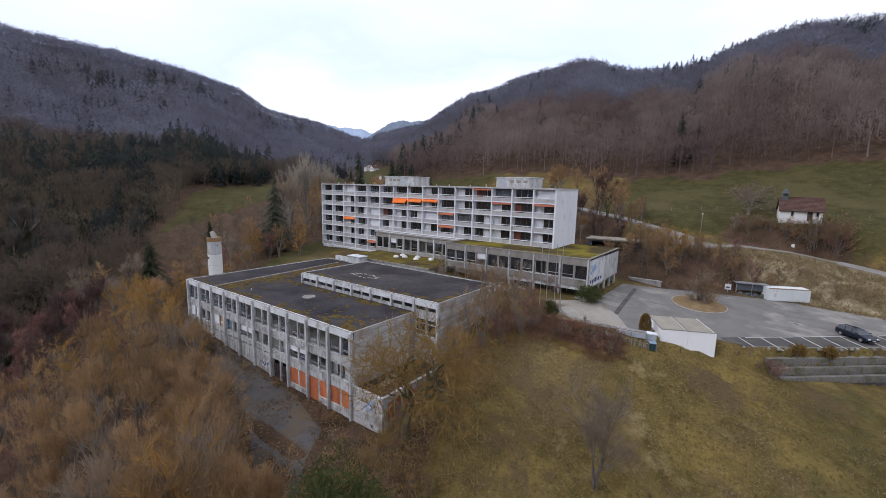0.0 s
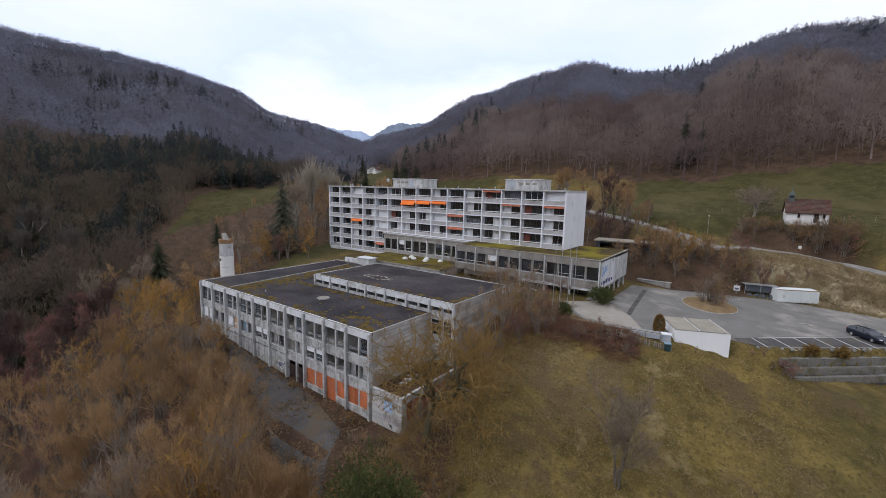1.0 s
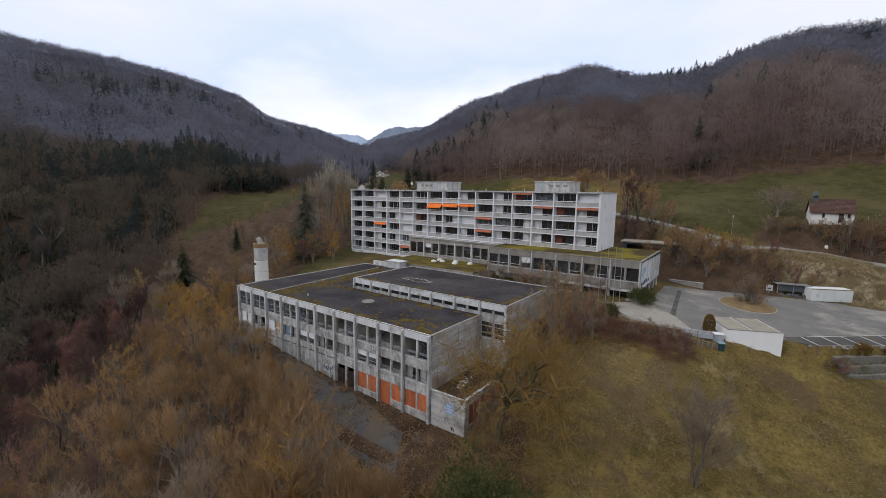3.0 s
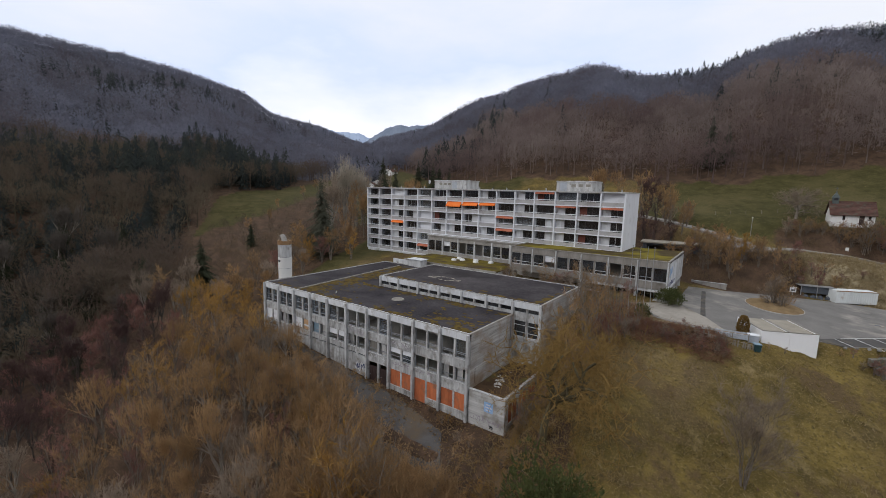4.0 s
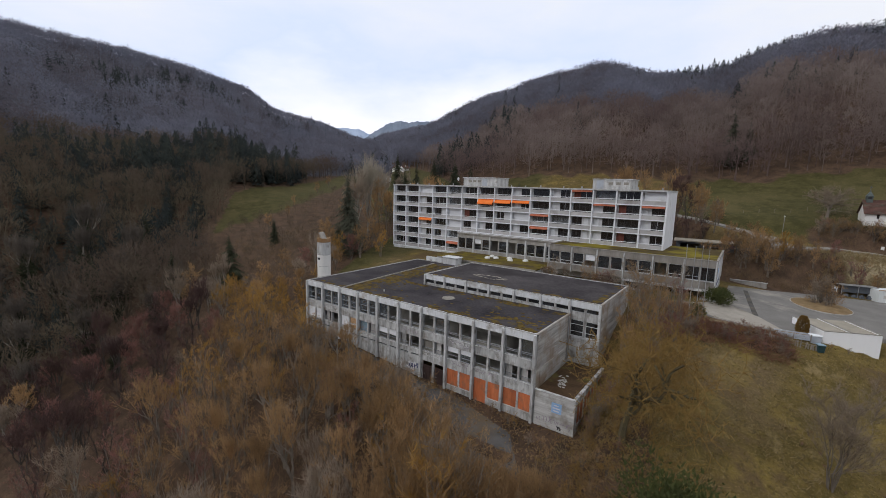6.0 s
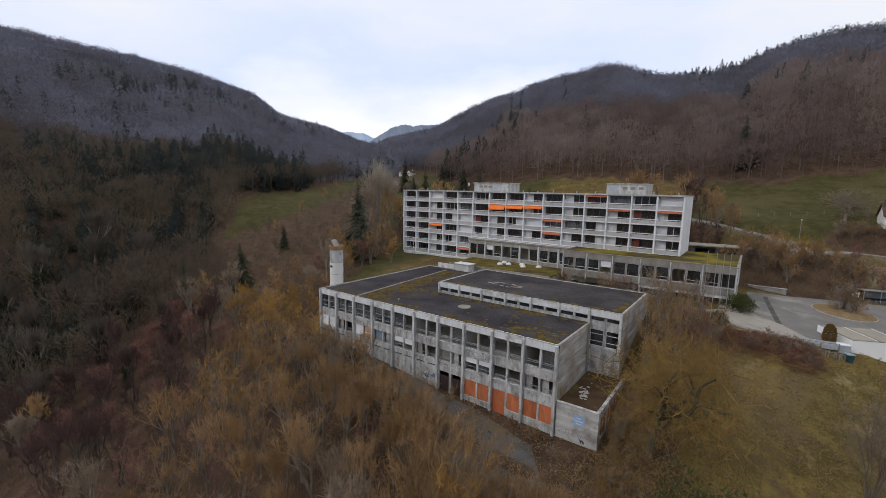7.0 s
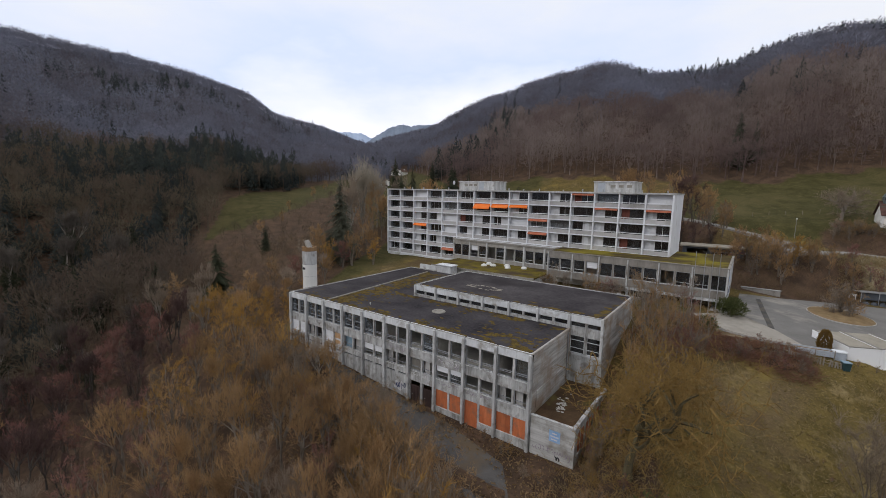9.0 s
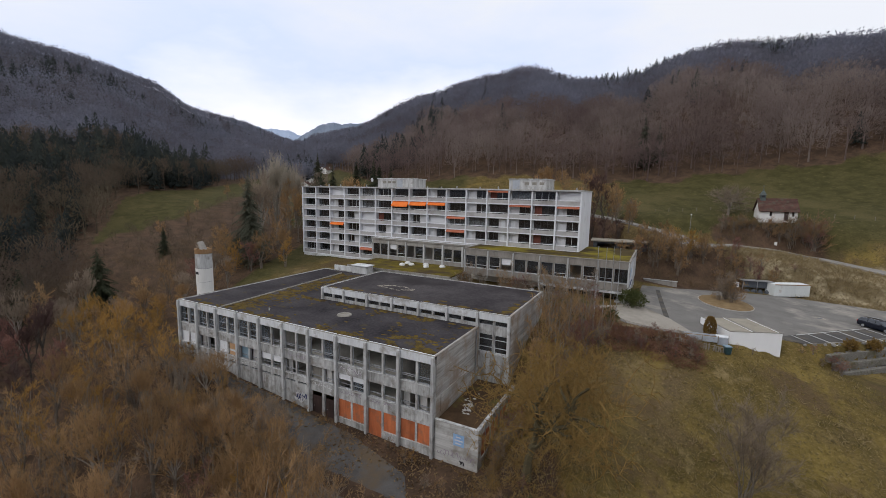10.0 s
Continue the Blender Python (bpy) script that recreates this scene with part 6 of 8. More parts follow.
    if st == 1:
        geo = forked_tree(100 + k, H, r0, fork=0.3 if H > 11 else 0.22, spread=0.40, depth=4, up=0.26, gnarl=0.13, twigs=8, twig_len=1.3, tw=0.062, shoots=0, wide=0.95)
    else:
        geo = bare_tree(100 + k, H, sp, r0, limbs=20, subs=5, twigs=9, stems=st + 1, twig_len=1.05, tw=0.058, low=0.14, lift=1.2, gnarl=0.1)
    FAR[t.name] = (tree_thing("bare_tree", geo, mats, lab, "tree", SLOPE), H)
shrubs = []
for k, (mats, lab) in enumerate(((("bark", "twig_brown"), "low brown leafless shrub on rough ground"), (("bark", "twig_purple"), "red-brown bramble thicket without leaves"), (("bark", "twig_grey"), "low grey leafless shrub on rough ground"), (("bark", "twig_gold"), "low golden leafless shrub on rough ground"))):
    geo = bare_tree(140 + k, 3.4, 1.7, 0.09, limbs=18, subs=4, twigs=4, stems=6, twig_len=0.45, low=0.1, lift=0.9, tw=0.03)
    shrubs.append((tree_thing("shrub", geo, mats, lab, "shrub", "leafless shrubs"), 3.4))
used = set()


def plant(form, x, y, h, rng, z=None):
    t, H = form
    if math.hypot(x - O[0], y - O[1]) > 78 and t.name in FAR:
        t, H = FAR[t.name]
    s = h / H
    zz = gz(x, y) if z is None else z
    m = Matrix.LocRotScale((x, y, zz - 0.05), Euler((0, 0, rng.uniform(0, 6.283))), (s * rng.uniform(0.9, 1.15), s * rng.uniform(0.9, 1.15), s))
    if t.name not in used:
        used.add(t.name)
        t.matrix_world = m
        return t
    c = copy_thing(t, Matrix())
    c.matrix_basis = m
    return c


def in_house(x, y, pad=1.0):
    return any(a - pad < x < b + pad and c - pad < y < d + pad for a, b, c, d in (
        (LX0, LX1, LY, 60.4), (KX0, KX1, KY0, KY1), (LX1, -29.7, LY, 42), (-74, -48, 58, 75), (MX0, MX1, 73, MY1), (AX0, AX1, AY0 - 1, AY1), (-80.6, -77.8, 36, 38.7)))


def slope_trees():
    rng = random.Random(21)
    n, tries = 0, 0
    taken = []
    while n < 228 and tries < 40000:
        tries += 1
        az, r = radians(rng.uniform(-97, 6)), math.sqrt(rng.uniform(17 ** 2, 108 ** 2))
        x, y = O[0] + r * math.sin(az), O[1] + r * math.cos(az)
        if float(wooded(x, y)) < 0.55 or in_house(x, y, 2.2) or math.hypot(x + 24.4, y - 29) < 5 or y < -4 + 0.0 * x:
            continue
        if x > -22 and y > -2 or (x > -30 and y > 14):
            continue
        gap = 2.1 + 0.015 * r
        if any((x - a) ** 2 + (y - b) ** 2 < gap * gap for a, b in taken):
            continue
        taken.append((x, y))
        # low growth near the yard, tall trees farther down
        rim = y - float(np.interp(x, [-90, -62, -48, -34, -26], [34, 29, 23.5, 19.5, 23]))
        tall = min(1.0, 0.42 + max(0.0, -rim) * 0.075)
        if x < -82:
            tall = 0.60 + 0.40 * min(1.0, (-82 - x) / 30) * (0.45 if -68 < math.degrees(az) < -54 else 1)
        q = noise.noise(Vector((x * 0.045, y * 0.045, 3.0))) + rng.uniform(-0.45, 0.45)
        # far-left trees mostly get the darkened bark and twigs
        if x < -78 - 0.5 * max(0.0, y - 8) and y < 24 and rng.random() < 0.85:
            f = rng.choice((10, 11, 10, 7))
        elif x < -95 and rng.random() < 0.45:
            f = rng.choice((3, 8, 9, 4))
        elif x < -58 and y < 9 and rng.random() < 0.6:
            f = rng.choice((7, 7, 2))
        elif q > 0.1:
            f = rng.choice((5, 6, 5))
        elif q > -0.25:
            f = rng.choice((0, 1, 2, 2, 9))
        elif q > -0.5:
            f = rng.choice((3, 4, 0))
        else:
            f = rng.choice((7, 7, 2))
        h = forms[f][1] * rng.uniform(0.75, 1.05) * tall
        plant(forms[f], x, y, max(h, 3.0), rng)
        n += 1
    # taller screen below the yard
    for k in range(60):
        x = -77 + 53 * ((k + rng.random()) / 60) ** 0.8
        d = rng.uniform(0.8, 6.5)
        y = float(np.interp(x, [-90, -62, -48, -34, -26], [33, 27.5, 24.0, 18.0, 18])) - d
        top = float(np.interp(x, [-77, -66, -58, -48, -40, -34, -28, -22], [5.2, 5.2, 5.4, 6.4, 7.4, 7.0, 5.6, 3.6])) + rng.uniform(-1.4, 0.7)
        plant(forms[rng.choice((0, 1, 2, 2, 3, 9, 6))], x, y, max(4.0, top - gz(x, y)), rng)
    for k in range(26):                          # young growth at the foot of the facade and beside the low wing
        x = rng.uniform(-64, -30)
        y = 30.2 - rng.uniform(0, 1.4) - max(0.0, x + 36) * rng.uniform(0.2, 1.0)
        plant(shrubs[rng.choice((0, 2, 0, 3))], x, y, rng.uniform(0.6, 1.7), rng)
    for x, y, top in ((-46, 21.5, 6.2), (-43.5, 20.5, 6.4), (-41.5, 19.6, 6.0), (-39.5, 19.0, 6.3), (-37.0, 18.2, 5.6), (-35.2, 17.4, 5.0), (-33.0, 16.4, 4.6), (-31.2, 15.6, 4.2), (-49, 22.6, 5.6), (-52, 23.4, 5.2), (-44.5, 18.5, 6.0), (-38, 16.0, 5.4)):
        plant(forms[rng.choice((0, 1, 3, 9, 0))], x, y, max(4.0, top + rng.uniform(-0.5, 0.5) - gz(x, y)), rng)
    # undergrowth along the rim of the yard
    for k in range(46):
        s = rng.random()
        x = -80 + 56 * s
        y = float(np.interp(x, [-90, -62, -48, -34, -26], [34, 29, 23.5, 19.5, 23])) - rng.uniform(0.5, 6)
        if math.hypot(x + 31, y - 17) < 5:
            continue
        plant(shrubs[rng.choice((0, 0, 2, 3))], x, y, rng.uniform(1.8, 3.6), rng)


slope_trees()


def special_trees():
    rng = random.Random(5)
    oak = tree_thing("oak_tree", forked_tree(311, 14.4, 0.42, fork=0.26, spread=0.98, depth=5, up=0.12, gnarl=0.3, twigs=8, twig_len=0.38, tw=0.034, kids=3, shoots=1, wide=0.9), ("bark_moss", "twig_lichen"),
                     "gnarled leafless oak with mossy limbs and yellow lichen", "tree", "")
    oak.matrix_world = pose(-24.4, 28.8, gz(-24.4, 28.8), 0, 0, 40)
    for x, y, h, s in ((-18.8, 16.3, 12.6, 61), (-15.8, 14.8, 11.2, 62), (-21.5, 13.0, 9.5, 63)):
        t = tree_thing("evergreen_tree", leafy(s, 3.6, 3.6, h, 9000, 0.24, 22), ("bark", "leaf_green"), "dark evergreen tree with dense foliage", "tree", "evergreens")
        t.matrix_world = pose(x, y, gz(x, y))
    t = tree_thing("bare_tree", bare_tree(310, 9.6, 4.4, 0.16, limbs=48, subs=7, twigs=14, stems=8, twig_len=1.0, low=0.12, lift=1.1, tw=0.02), ("bark", "twig_grey"), "broad leafless grey-twigged tree standing in the meadow", "tree", "")
    t.matrix_world = pose(-8.4, 36.0, gz(-8.4, 36.0))
    # conifers
    con = {}
    for s, H, R in ((1, 21.0, 5.6), (2, 17.0, 4.2), (3, 11.0, 3.6)):
        con[s] = (tree_thing("spruce", spruce(400 + s, H, R, levels=34 if s < 3 else 28, per=11), ("bark", "needles_grey" if s == 1 else "needles"), "grey-green spruce with broad drooping branches" if s == 1 else "dark green spruce with drooping branches", "tree", "spruces"), H)
    for s, x, y, top in ((1, -104.5, 65.4, 29.5), (1, -98.6, 61.5, 23.0), (2, -110.7, 101.5, 33.8), (2, -100.3, 109.3, 35.6), (2, -93.9, 109.8, 33.8), (2, -84.5, 108.0, 31.0), (2, -118.0, 104.0, 33.0),
                         (3, -117.4, 39.4, 13.3), (3, -126, 30, 9.5), (3, -131.0, 60.0, 15.5), (3, -146, 20, 7.0), (2, -158, 36, 16.0),
                         (2, -156, 142, 42), (2, -134, 142, 39.3), (3, -122, 142, 36.9), (1, -24.4, 177, 56.0), (1, -19.5, 181, 53.0), (3, -44.5, 99, 28.6), (3, -40.5, 100.5, 28.2), (3, -71, 100, 28.0)):
        g0 = gz(x, y)
        plant(con[s], x, y, max(top - g0, 5), rng, g0)
    # ivy-clad trees in the dark hollow by the brook; the ivy also imitates lens falloff
    ivy = []
    for k in range(3):
        t = tree_thing("ivy_tree", forked_tree(330 + k, 17.0, 0.26, fork=0.32, spread=0.36, depth=4, up=0.3, gnarl=0.1, twigs=6, twig_len=1.3, tw=0.06, wide=0.9), ("bark_pale", "twig_dull"),
                       "tall pale leafless tree wrapped in dark ivy", "tree", "ivy-clad trees in the hollow")
        rg = np.random.default_rng(340 + k)
        n = 2600
        z = rg.uniform(0, 1, n) ** 1.2 * 11.5
        a, q = rg.uniform(0, 6.283, n), (0.5 + 1.0 * np.sin(np.clip(z / 11.5, 0, 1) * 3.1) * (1 + 0.5 * np.sin(z * 1.7 + k))) * rg.uniform(0.35, 1.0, n)
        p = np.stack([q * np.cos(a), q * np.sin(a), z], 1)
        v, f = ribbons(p, p + rg.normal(size=(n, 3)) * 0.22 + [0, 0, -0.12], 0.26, 0.1, rg)
        c = setmat(new("ivy", array_mesh("ivy", v, f)), "ivy")
        c.parent = t
        tagged(c, "dark green ivy leaves")
        ivy.append((t, 17.0))
    for k, (x, y, h) in enumerate(((-150, 14, 17), (-160, 22, 19), (-142, 6, 16), (-136, 14, 14), (-128, 4, 15), (-150, 30, 18), (-139, 24, 15), (-168, 12, 20), (-120, 12, 13), (-130, 20, 13), (-174, 26, 20), (-112, 2, 12), (-116, 22, 11), (-162, 4, 18), (-106, 12, 9), (-124, 30, 11))):
        plant(ivy[k % 3], x, y, h, rng)
    # tall pale tree beside the spruces, trees behind the tall house
    for f, x, y, h in ((8, -107, 70, 22), (8, -111, 74, 19), (9, -113, 82, 20), (9, -118, 90, 19), (8, -122, 96, 18), (9, -106, 92, 17), (0, -101, 95, 14), (9, -126, 84, 17), (0, -133, 95, 14),
                       (9, -89, 99, 13), (1, -112, 112, 15), (8, -124, 110, 16), (9, -100, 100, 15), (0, -108, 84, 15)):
        plant(forms[f], x, y, h, rng)
    for f, x, y, h in ((10, -31, 105, 9.0), (10, -29.5, 110, 10.5), (2, -26.5, 111, 9.0), (11, -33, 113, 12.0), (10, -25, 104.5, 6.5), (2, -22.5, 109, 6.0), (10, -28, 101.5, 7.0), (11, -36, 108, 11.0), (2, -20, 104, 5.5)):
        plant(forms[f], x, y, h, rng)
    pale = tree_thing("bare_tree", forked_tree(350, 20.0, 0.3, fork=0.26, spread=0.36, depth=4, up=0.3, gnarl=0.1, twigs=6, twig_len=1.5, tw=0.065, wide=0.8), ("bark_pale", "twig_pale"), "tall pale leafless tree behind the grey-green spruces", "tree", SLOPE)
    for k, (x, y, h) in enumerate(((-112, 80, 27), (-120, 92, 23), (-126, 100, 20))):
        t = pale if k == 0 else copy_thing(pale, Matrix())
        t.matrix_world = Matrix.LocRotScale((x, y, gz(x, y) - 0.05), Euler((0, 0, 1.3 * k)), (h / 20,) * 3)
    for f, x, y, h in ((5, -97, 55, 7.5), (2, -93, 59, 8), (2, -101, 56, 9), (6, -89, 62, 6.5), (2, -107, 60, 9), (0, -94, 66, 8), (2, -100, 70, 9)):
        plant(forms[f], x, y, h, rng)
    # grey thicket between hall and forecourt
    for f, x, y, h in ((2, -26.5, 47.5, 9.5), (4, -23.8, 50.2, 8.0), (2, -28.2, 51.5, 9.0), (2, -26.0, 54.0, 7.5), (2, -28.0, 45.0, 8.0), (2, -22.0, 47.2, 6.0), (2, -24.5, 45.6, 7.0), (7, -23.2, 52.8, 5.6), (2, -20.8, 50.5, 4.6), (7, -22.6, 44.2, 5.0), (4, -27.4, 49.4, 8.5), (2, -25.0, 43.5, 6.5), (0, -27.5, 40.5, 7.0), (4, -31, 59, 6.5), (2, -38, 60.5, 6), (4, -44, 61, 5.5)):
        plant(forms[f], x, y, h, rng)
    for k in range(18):                          # brush before the annex
        plant(shrubs[rng.choice((0, 2, 2, 1))], rng.uniform(-47, -25), rng.uniform(60.5, 65.4), rng.uniform(2.0, 4.0), rng)
    for k in range(85):                          # brambles above the meadow
        x = rng.uniform(-25.5, -10.5)
        y = 47.2 + (x + 25) * 0.30 + rng.uniform(0, 4.4)
        if y > float(south_edge(x)) - 1.2:
            continue
        plant(shrubs[rng.choice((1, 1, 0, 2))], x, y, rng.uniform(0.7, 1.6), rng)
    for k in range(40):                          # hedge line down the bank
        x = -22.0 - 6.5 * k / 39 + rng.uniform(-1.4, 0.9)
        plant(shrubs[rng.choice((0, 1, 2))], x, 47 - 16 * k / 39 + rng.uniform(-0.9, 0.9), rng.uniform(1.3, 3.2), rng)
    for k in range(46):                          # scrub at the foot of the oak
        x, y = rng.uniform(-29, -18.5), rng.uniform(14, 30.5)
        if in_house(x, y, 2.2) or math.hypot(x + 24.4, y - 28.8) < 1.0 or x > -18 - 0.3 * abs(y - 22):
            continue
        plant(shrubs[rng.choice((0, 1, 0, 3))], x, y, rng.uniform(0.8, 2.2), rng)
    for k in range(9):                           # low scrub in the meadow
        plant(shrubs[rng.choice((1, 0))], -7 + rng.gauss(0, 2.6), 40 + rng.gauss(0, 1.6), rng.uniform(0.35, 0.6), rng)
    for k in range(34):                          # scrub on the bank behind the tall house
        x, y = rng.uniform(-50, -23), rng.uniform(95, 121)
        if in_house(x, y, 1.5) or along(np.array(x), np.array(y), LANE)[0] < 4 or abs(x + 26.5) < 5 and abs(y - 98) < 4:
            continue
        if rng.random() < 0.35:
            plant(forms[rng.choice((2, 4, 0))], x, y, rng.uniform(4.5, 7.5), rng)
        else:
            plant(shrubs[rng.choice((0, 2, 1))], x, y, rng.uniform(1.6, 3.4), rng)
    # shrubs round chapel, lane and bank
    for f, x, y, h in ((0, -15.5, 97, 4.8), (3, -12.6, 99, 4.6), (0, -10.2, 97.6, 4.2), (3, -14.0, 101.0, 4.4), (0, -17.8, 100, 4.5), (0, -7.8, 98.5, 3.4), (1, -19.8, 96, 3.8), (0, -21, 92, 4.0), (2, -17.0, 92.0, 3.0), (0, -12, 93.0, 2.6),
                       (1, -3, 99, 2.6), (1, 0.5, 100, 3.0), (0, 2.5, 101.5, 2.8), (1, 5, 101, 1.8), (1, 8, 102, 1.6), (0, -5.5, 95, 2.4), (1, -1.2, 97.6, 2.2)):
        plant(shrubs[f], x, y, h * 1.15, rng)
    for f, x, y, h in ((2, -14.5, 95.0, 7.2), (2, -18.0, 96.0, 6.8), (6, -10.8, 95.6, 6.8), (2, -16.2, 92.5, 6.8), (2, -13.0, 93.4, 7.0), (2, -12.5, 92.0, 6.4), (2, -8.0, 97.0, 5.8), (2, -2.0, 98.0, 4.6), (7, 1.4, 98.0, 4.8), (2, 4.2, 98.6, 4.0), (2, -5.4, 98.0, 4.2), (2, -15.5, 102.5, 6.0), (2, -8.2, 99.5, 5.0), (0, -20.5, 94.0, 6.0), (2, -23, 90, 5.5), (7, -2.0, 101.5, 4.5), (2, -5.0, 101.5, 3.6), (2, -29, 118, 10), (2, -35, 120, 12), (2, -24, 121, 6), (9, -41, 124, 13), (0, -46, 120, 13), (2, -27, 108, 8), (2, -23, 106, 6.5), (9, -32, 112, 9), (0, -32, 126, 9), (1, -43, 112, 9), (0, -48, 120, 11), (9, -55, 112, 11), (0, -62, 105, 9), (1, -52, 101, 7), (2, -36, 104, 6)):
        plant(forms[f], x, y, h, rng)
    for k in range(26):
        x = -3.5 + 18.5 * k / 25 + rng.uniform(-0.4, 0.4)
        y = 119.3 + rng.uniform(-1.4, 1.2)
        top = (21.9 if x < 3 or x > 8.5 else 21.2) + rng.uniform(-0.7, 0.6)
        plant(shrubs[rng.choice((0, 2, 1))], x, y, max(2.0, top - gz(x, y)), rng)
    chap = tree_thing("orchard_tree", forked_tree(320, 8.6, 0.4, fork=0.22, spread=0.7, depth=4, up=0.08, gnarl=0.22, twigs=9, twig_len=0.9, tw=0.035, wide=1.35), ("bark", "twig_grey"), "broad leafless fruit tree beside the chapel", "tree", "")
    chap.matrix_world = pose(-1.3, 127, gz(-1.3, 127))
    for f, x, y, h in ((2, -5.8, 80.4, 5.4), (0, -4.6, 79.6, 4.6), (2, -6.6, 79.4, 4.2), (0, -5.4, 81.2, 5.0)):
        plant(shrubs[f], x, y, h, rng)
    for f, x, y, h in ((2, -6.8, 79.4, 1.7), (0, -4.0, 81.6, 1.8), (2, -5.2, 78.4, 1.5), (3, -7.2, 81.4, 1.4)):
        plant(shrubs[f], x, y, h, rng)
    for x, y, rx, h, n, s, m, lab in ((-18.9, 65.6, 2.6, 2.8, 1900, 71, "leaf_green", "dark green evergreen bush under the annex"), (-19.6, 68.2, 2.0, 2.2, 1300, 72, "leaf_green", "dark green evergreen bush under the annex"),
                                      (-21.2, 55.8, 1.0, 1.8, 700, 73, "leaf_green", "small evergreen bush beside the flagpoles"), (6.2, 66.0, 0.9, 1.7, 600, 74, "leaf_thuja", "yellow-green conical shrub beside the parking bays"),
                                      (9.4, 69.2, 0.8, 1.5, 500, 75, "leaf_thuja", "yellow-green conical shrub beside the parking bays")):
        t = tree_thing("evergreen_bush", leafy(s, rx, rx, h, n, 0.22, 9), ("bark", m), lab, "bush", "")
        t.matrix_world = pose(x, y, gz(x, y))
    t = tree_thing("thuja", columnar(77, 0.66, 2.3, 1500, 0.16), ("bark", "leaf_thuja"), "clipped yellow-brown thuja beside the forecourt", "bush", "")
    t.matrix_world = pose(-9.6, 58.6, gz(-9.6, 58.6))
    for f, x, y, h in ((1, 3.6, 61.8, 2.4), (0, 4.6, 62.6, 1.9), (2, 2.6, 61.6, 1.3), (1, 4.3, 61.2, 2.2), (0, 0.4, 61.4, 1.2), (1, 1.6, 61.8, 1.2), (1, 8.3, 67.4, 0.8), (0, 10.6, 69.9, 0.7), (0, 16.6, 76.4, 0.7), (2, -5.2, 57.2, 0.9), (0, -6.8, 56.8, 0.8)):
        plant(shrubs[f], x, y, h, rng)
    # fruit trees in the far pasture
    for x, y, h in ((-160, 84, 5), (-172, 95, 5), (-150, 70, 6), (-186, 118, 6), (-205, 140, 6)):
        plant(forms[2], x, y, h, rng)


special_trees()
for t, _ in [*forms, *FAR.values(), *shrubs]:              # forms that were not planted
    if t.name not in used:
        for o in (*t.children, t):
            bpy.data.objects.remove(o)


# -- woods on the hillsides: joined, too many to count -----------------------------
def woods_forms(seed, n, kind, fine=60, thick=1.0, low=0.3):
    """Small far trees of height 1: crowns of twig tufts that widen outwards, or ragged spruces."""
    rng = np.random.default_rng(seed)
    out = []
    for k in range(n):
        if kind == "bare":
            m = fine
            d = rng.normal(size=(m, 3)) + [0, 0, 0.35]
            d /= np.linalg.norm(d, axis=1, keepdims=True)
            lump = 1 + 0.22 * np.sin(3 * np.arctan2(d[:, 1], d[:, 0]) + k) * np.cos(4 * d[:, 2] + 2 * k)
            mid = (low + 0.92) / 2
            rad = np.array([0.25, 0.25, (0.92 - low) / 2]) * (rng.uniform(0.35, 1.0, m) ** 0.6 * lump)[:, None]
            p = d * rad + [0, 0, mid]
            g = d * [0.8, 0.8, 0.5] + [0, 0, 0.7] + rng.normal(size=(m, 3)) * 0.35
            g /= np.linalg.norm(g, axis=1, keepdims=True)
            q = p + g * rng.uniform(0.06, 0.13, (m, 1))
            side = np.cross(g, rng.normal(size=(m, 3)))
            side /= np.linalg.norm(side, axis=1, keepdims=True) + 1e-9
            w = rng.uniform(0.012, 0.028, (m, 1)) * thick
            tris = [np.stack([p, q + side * w, q - side * w], 1)]
            limbs = 7                             # trunk and main limbs
            o = np.zeros((limbs, 3))
            o[1:, 2] = rng.uniform(0.25, 0.5, limbs - 1)
            a = rng.uniform(0, 6.283, limbs)
            tip = np.stack([0.14 * np.cos(a), 0.14 * np.sin(a), rng.uniform(0.65, 0.85, limbs)], 1)
            tip[0] = (0.02, 0.0, 0.8)
            sd = np.stack([-np.sin(a), np.cos(a), np.zeros(limbs)], 1) * np.array([0.016] + [0.008] * (limbs - 1))[:, None]
            tris.append(np.stack([o - sd, o + sd, tip], 1))
            v = np.concatenate(tris).reshape(-1, 3)
        else:
            V = []
            m = 250
            z = 1 - rng.uniform(0, 1, m) ** 0.62 * 0.93
            for h_ in z:
                a = rng.uniform(0, 6.283)
                R = (0.19 * (1 - h_) ** 0.7 * (1 + 0.18 * np.sin(2 * a + k + 9 * h_)) + 0.006) * rng.uniform(0.55, 1.12)
                ca, sa = np.cos(a), np.sin(a)
                w, l = rng.uniform(0.010, 0.024) * (0.5 + 0.8 * (1 - h_)), rng.uniform(0.04, 0.075)
                V += [(ca * R * 0.55, sa * R * 0.55, h_ + l * 0.7), (ca * R - sa * w, sa * R + ca * w, h_ - l * 0.4), (ca * R + sa * w, sa * R - ca * w, h_ - l * rng.uniform(0.0, 0.6))]
            V += [(-0.012, 0, 0), (0.012, 0, 0), (0, 0, 0.3)]
            v = np.array(V, float)
        out.append((v, np.arange(len(v)).reshape(-1, 3)))
    return out


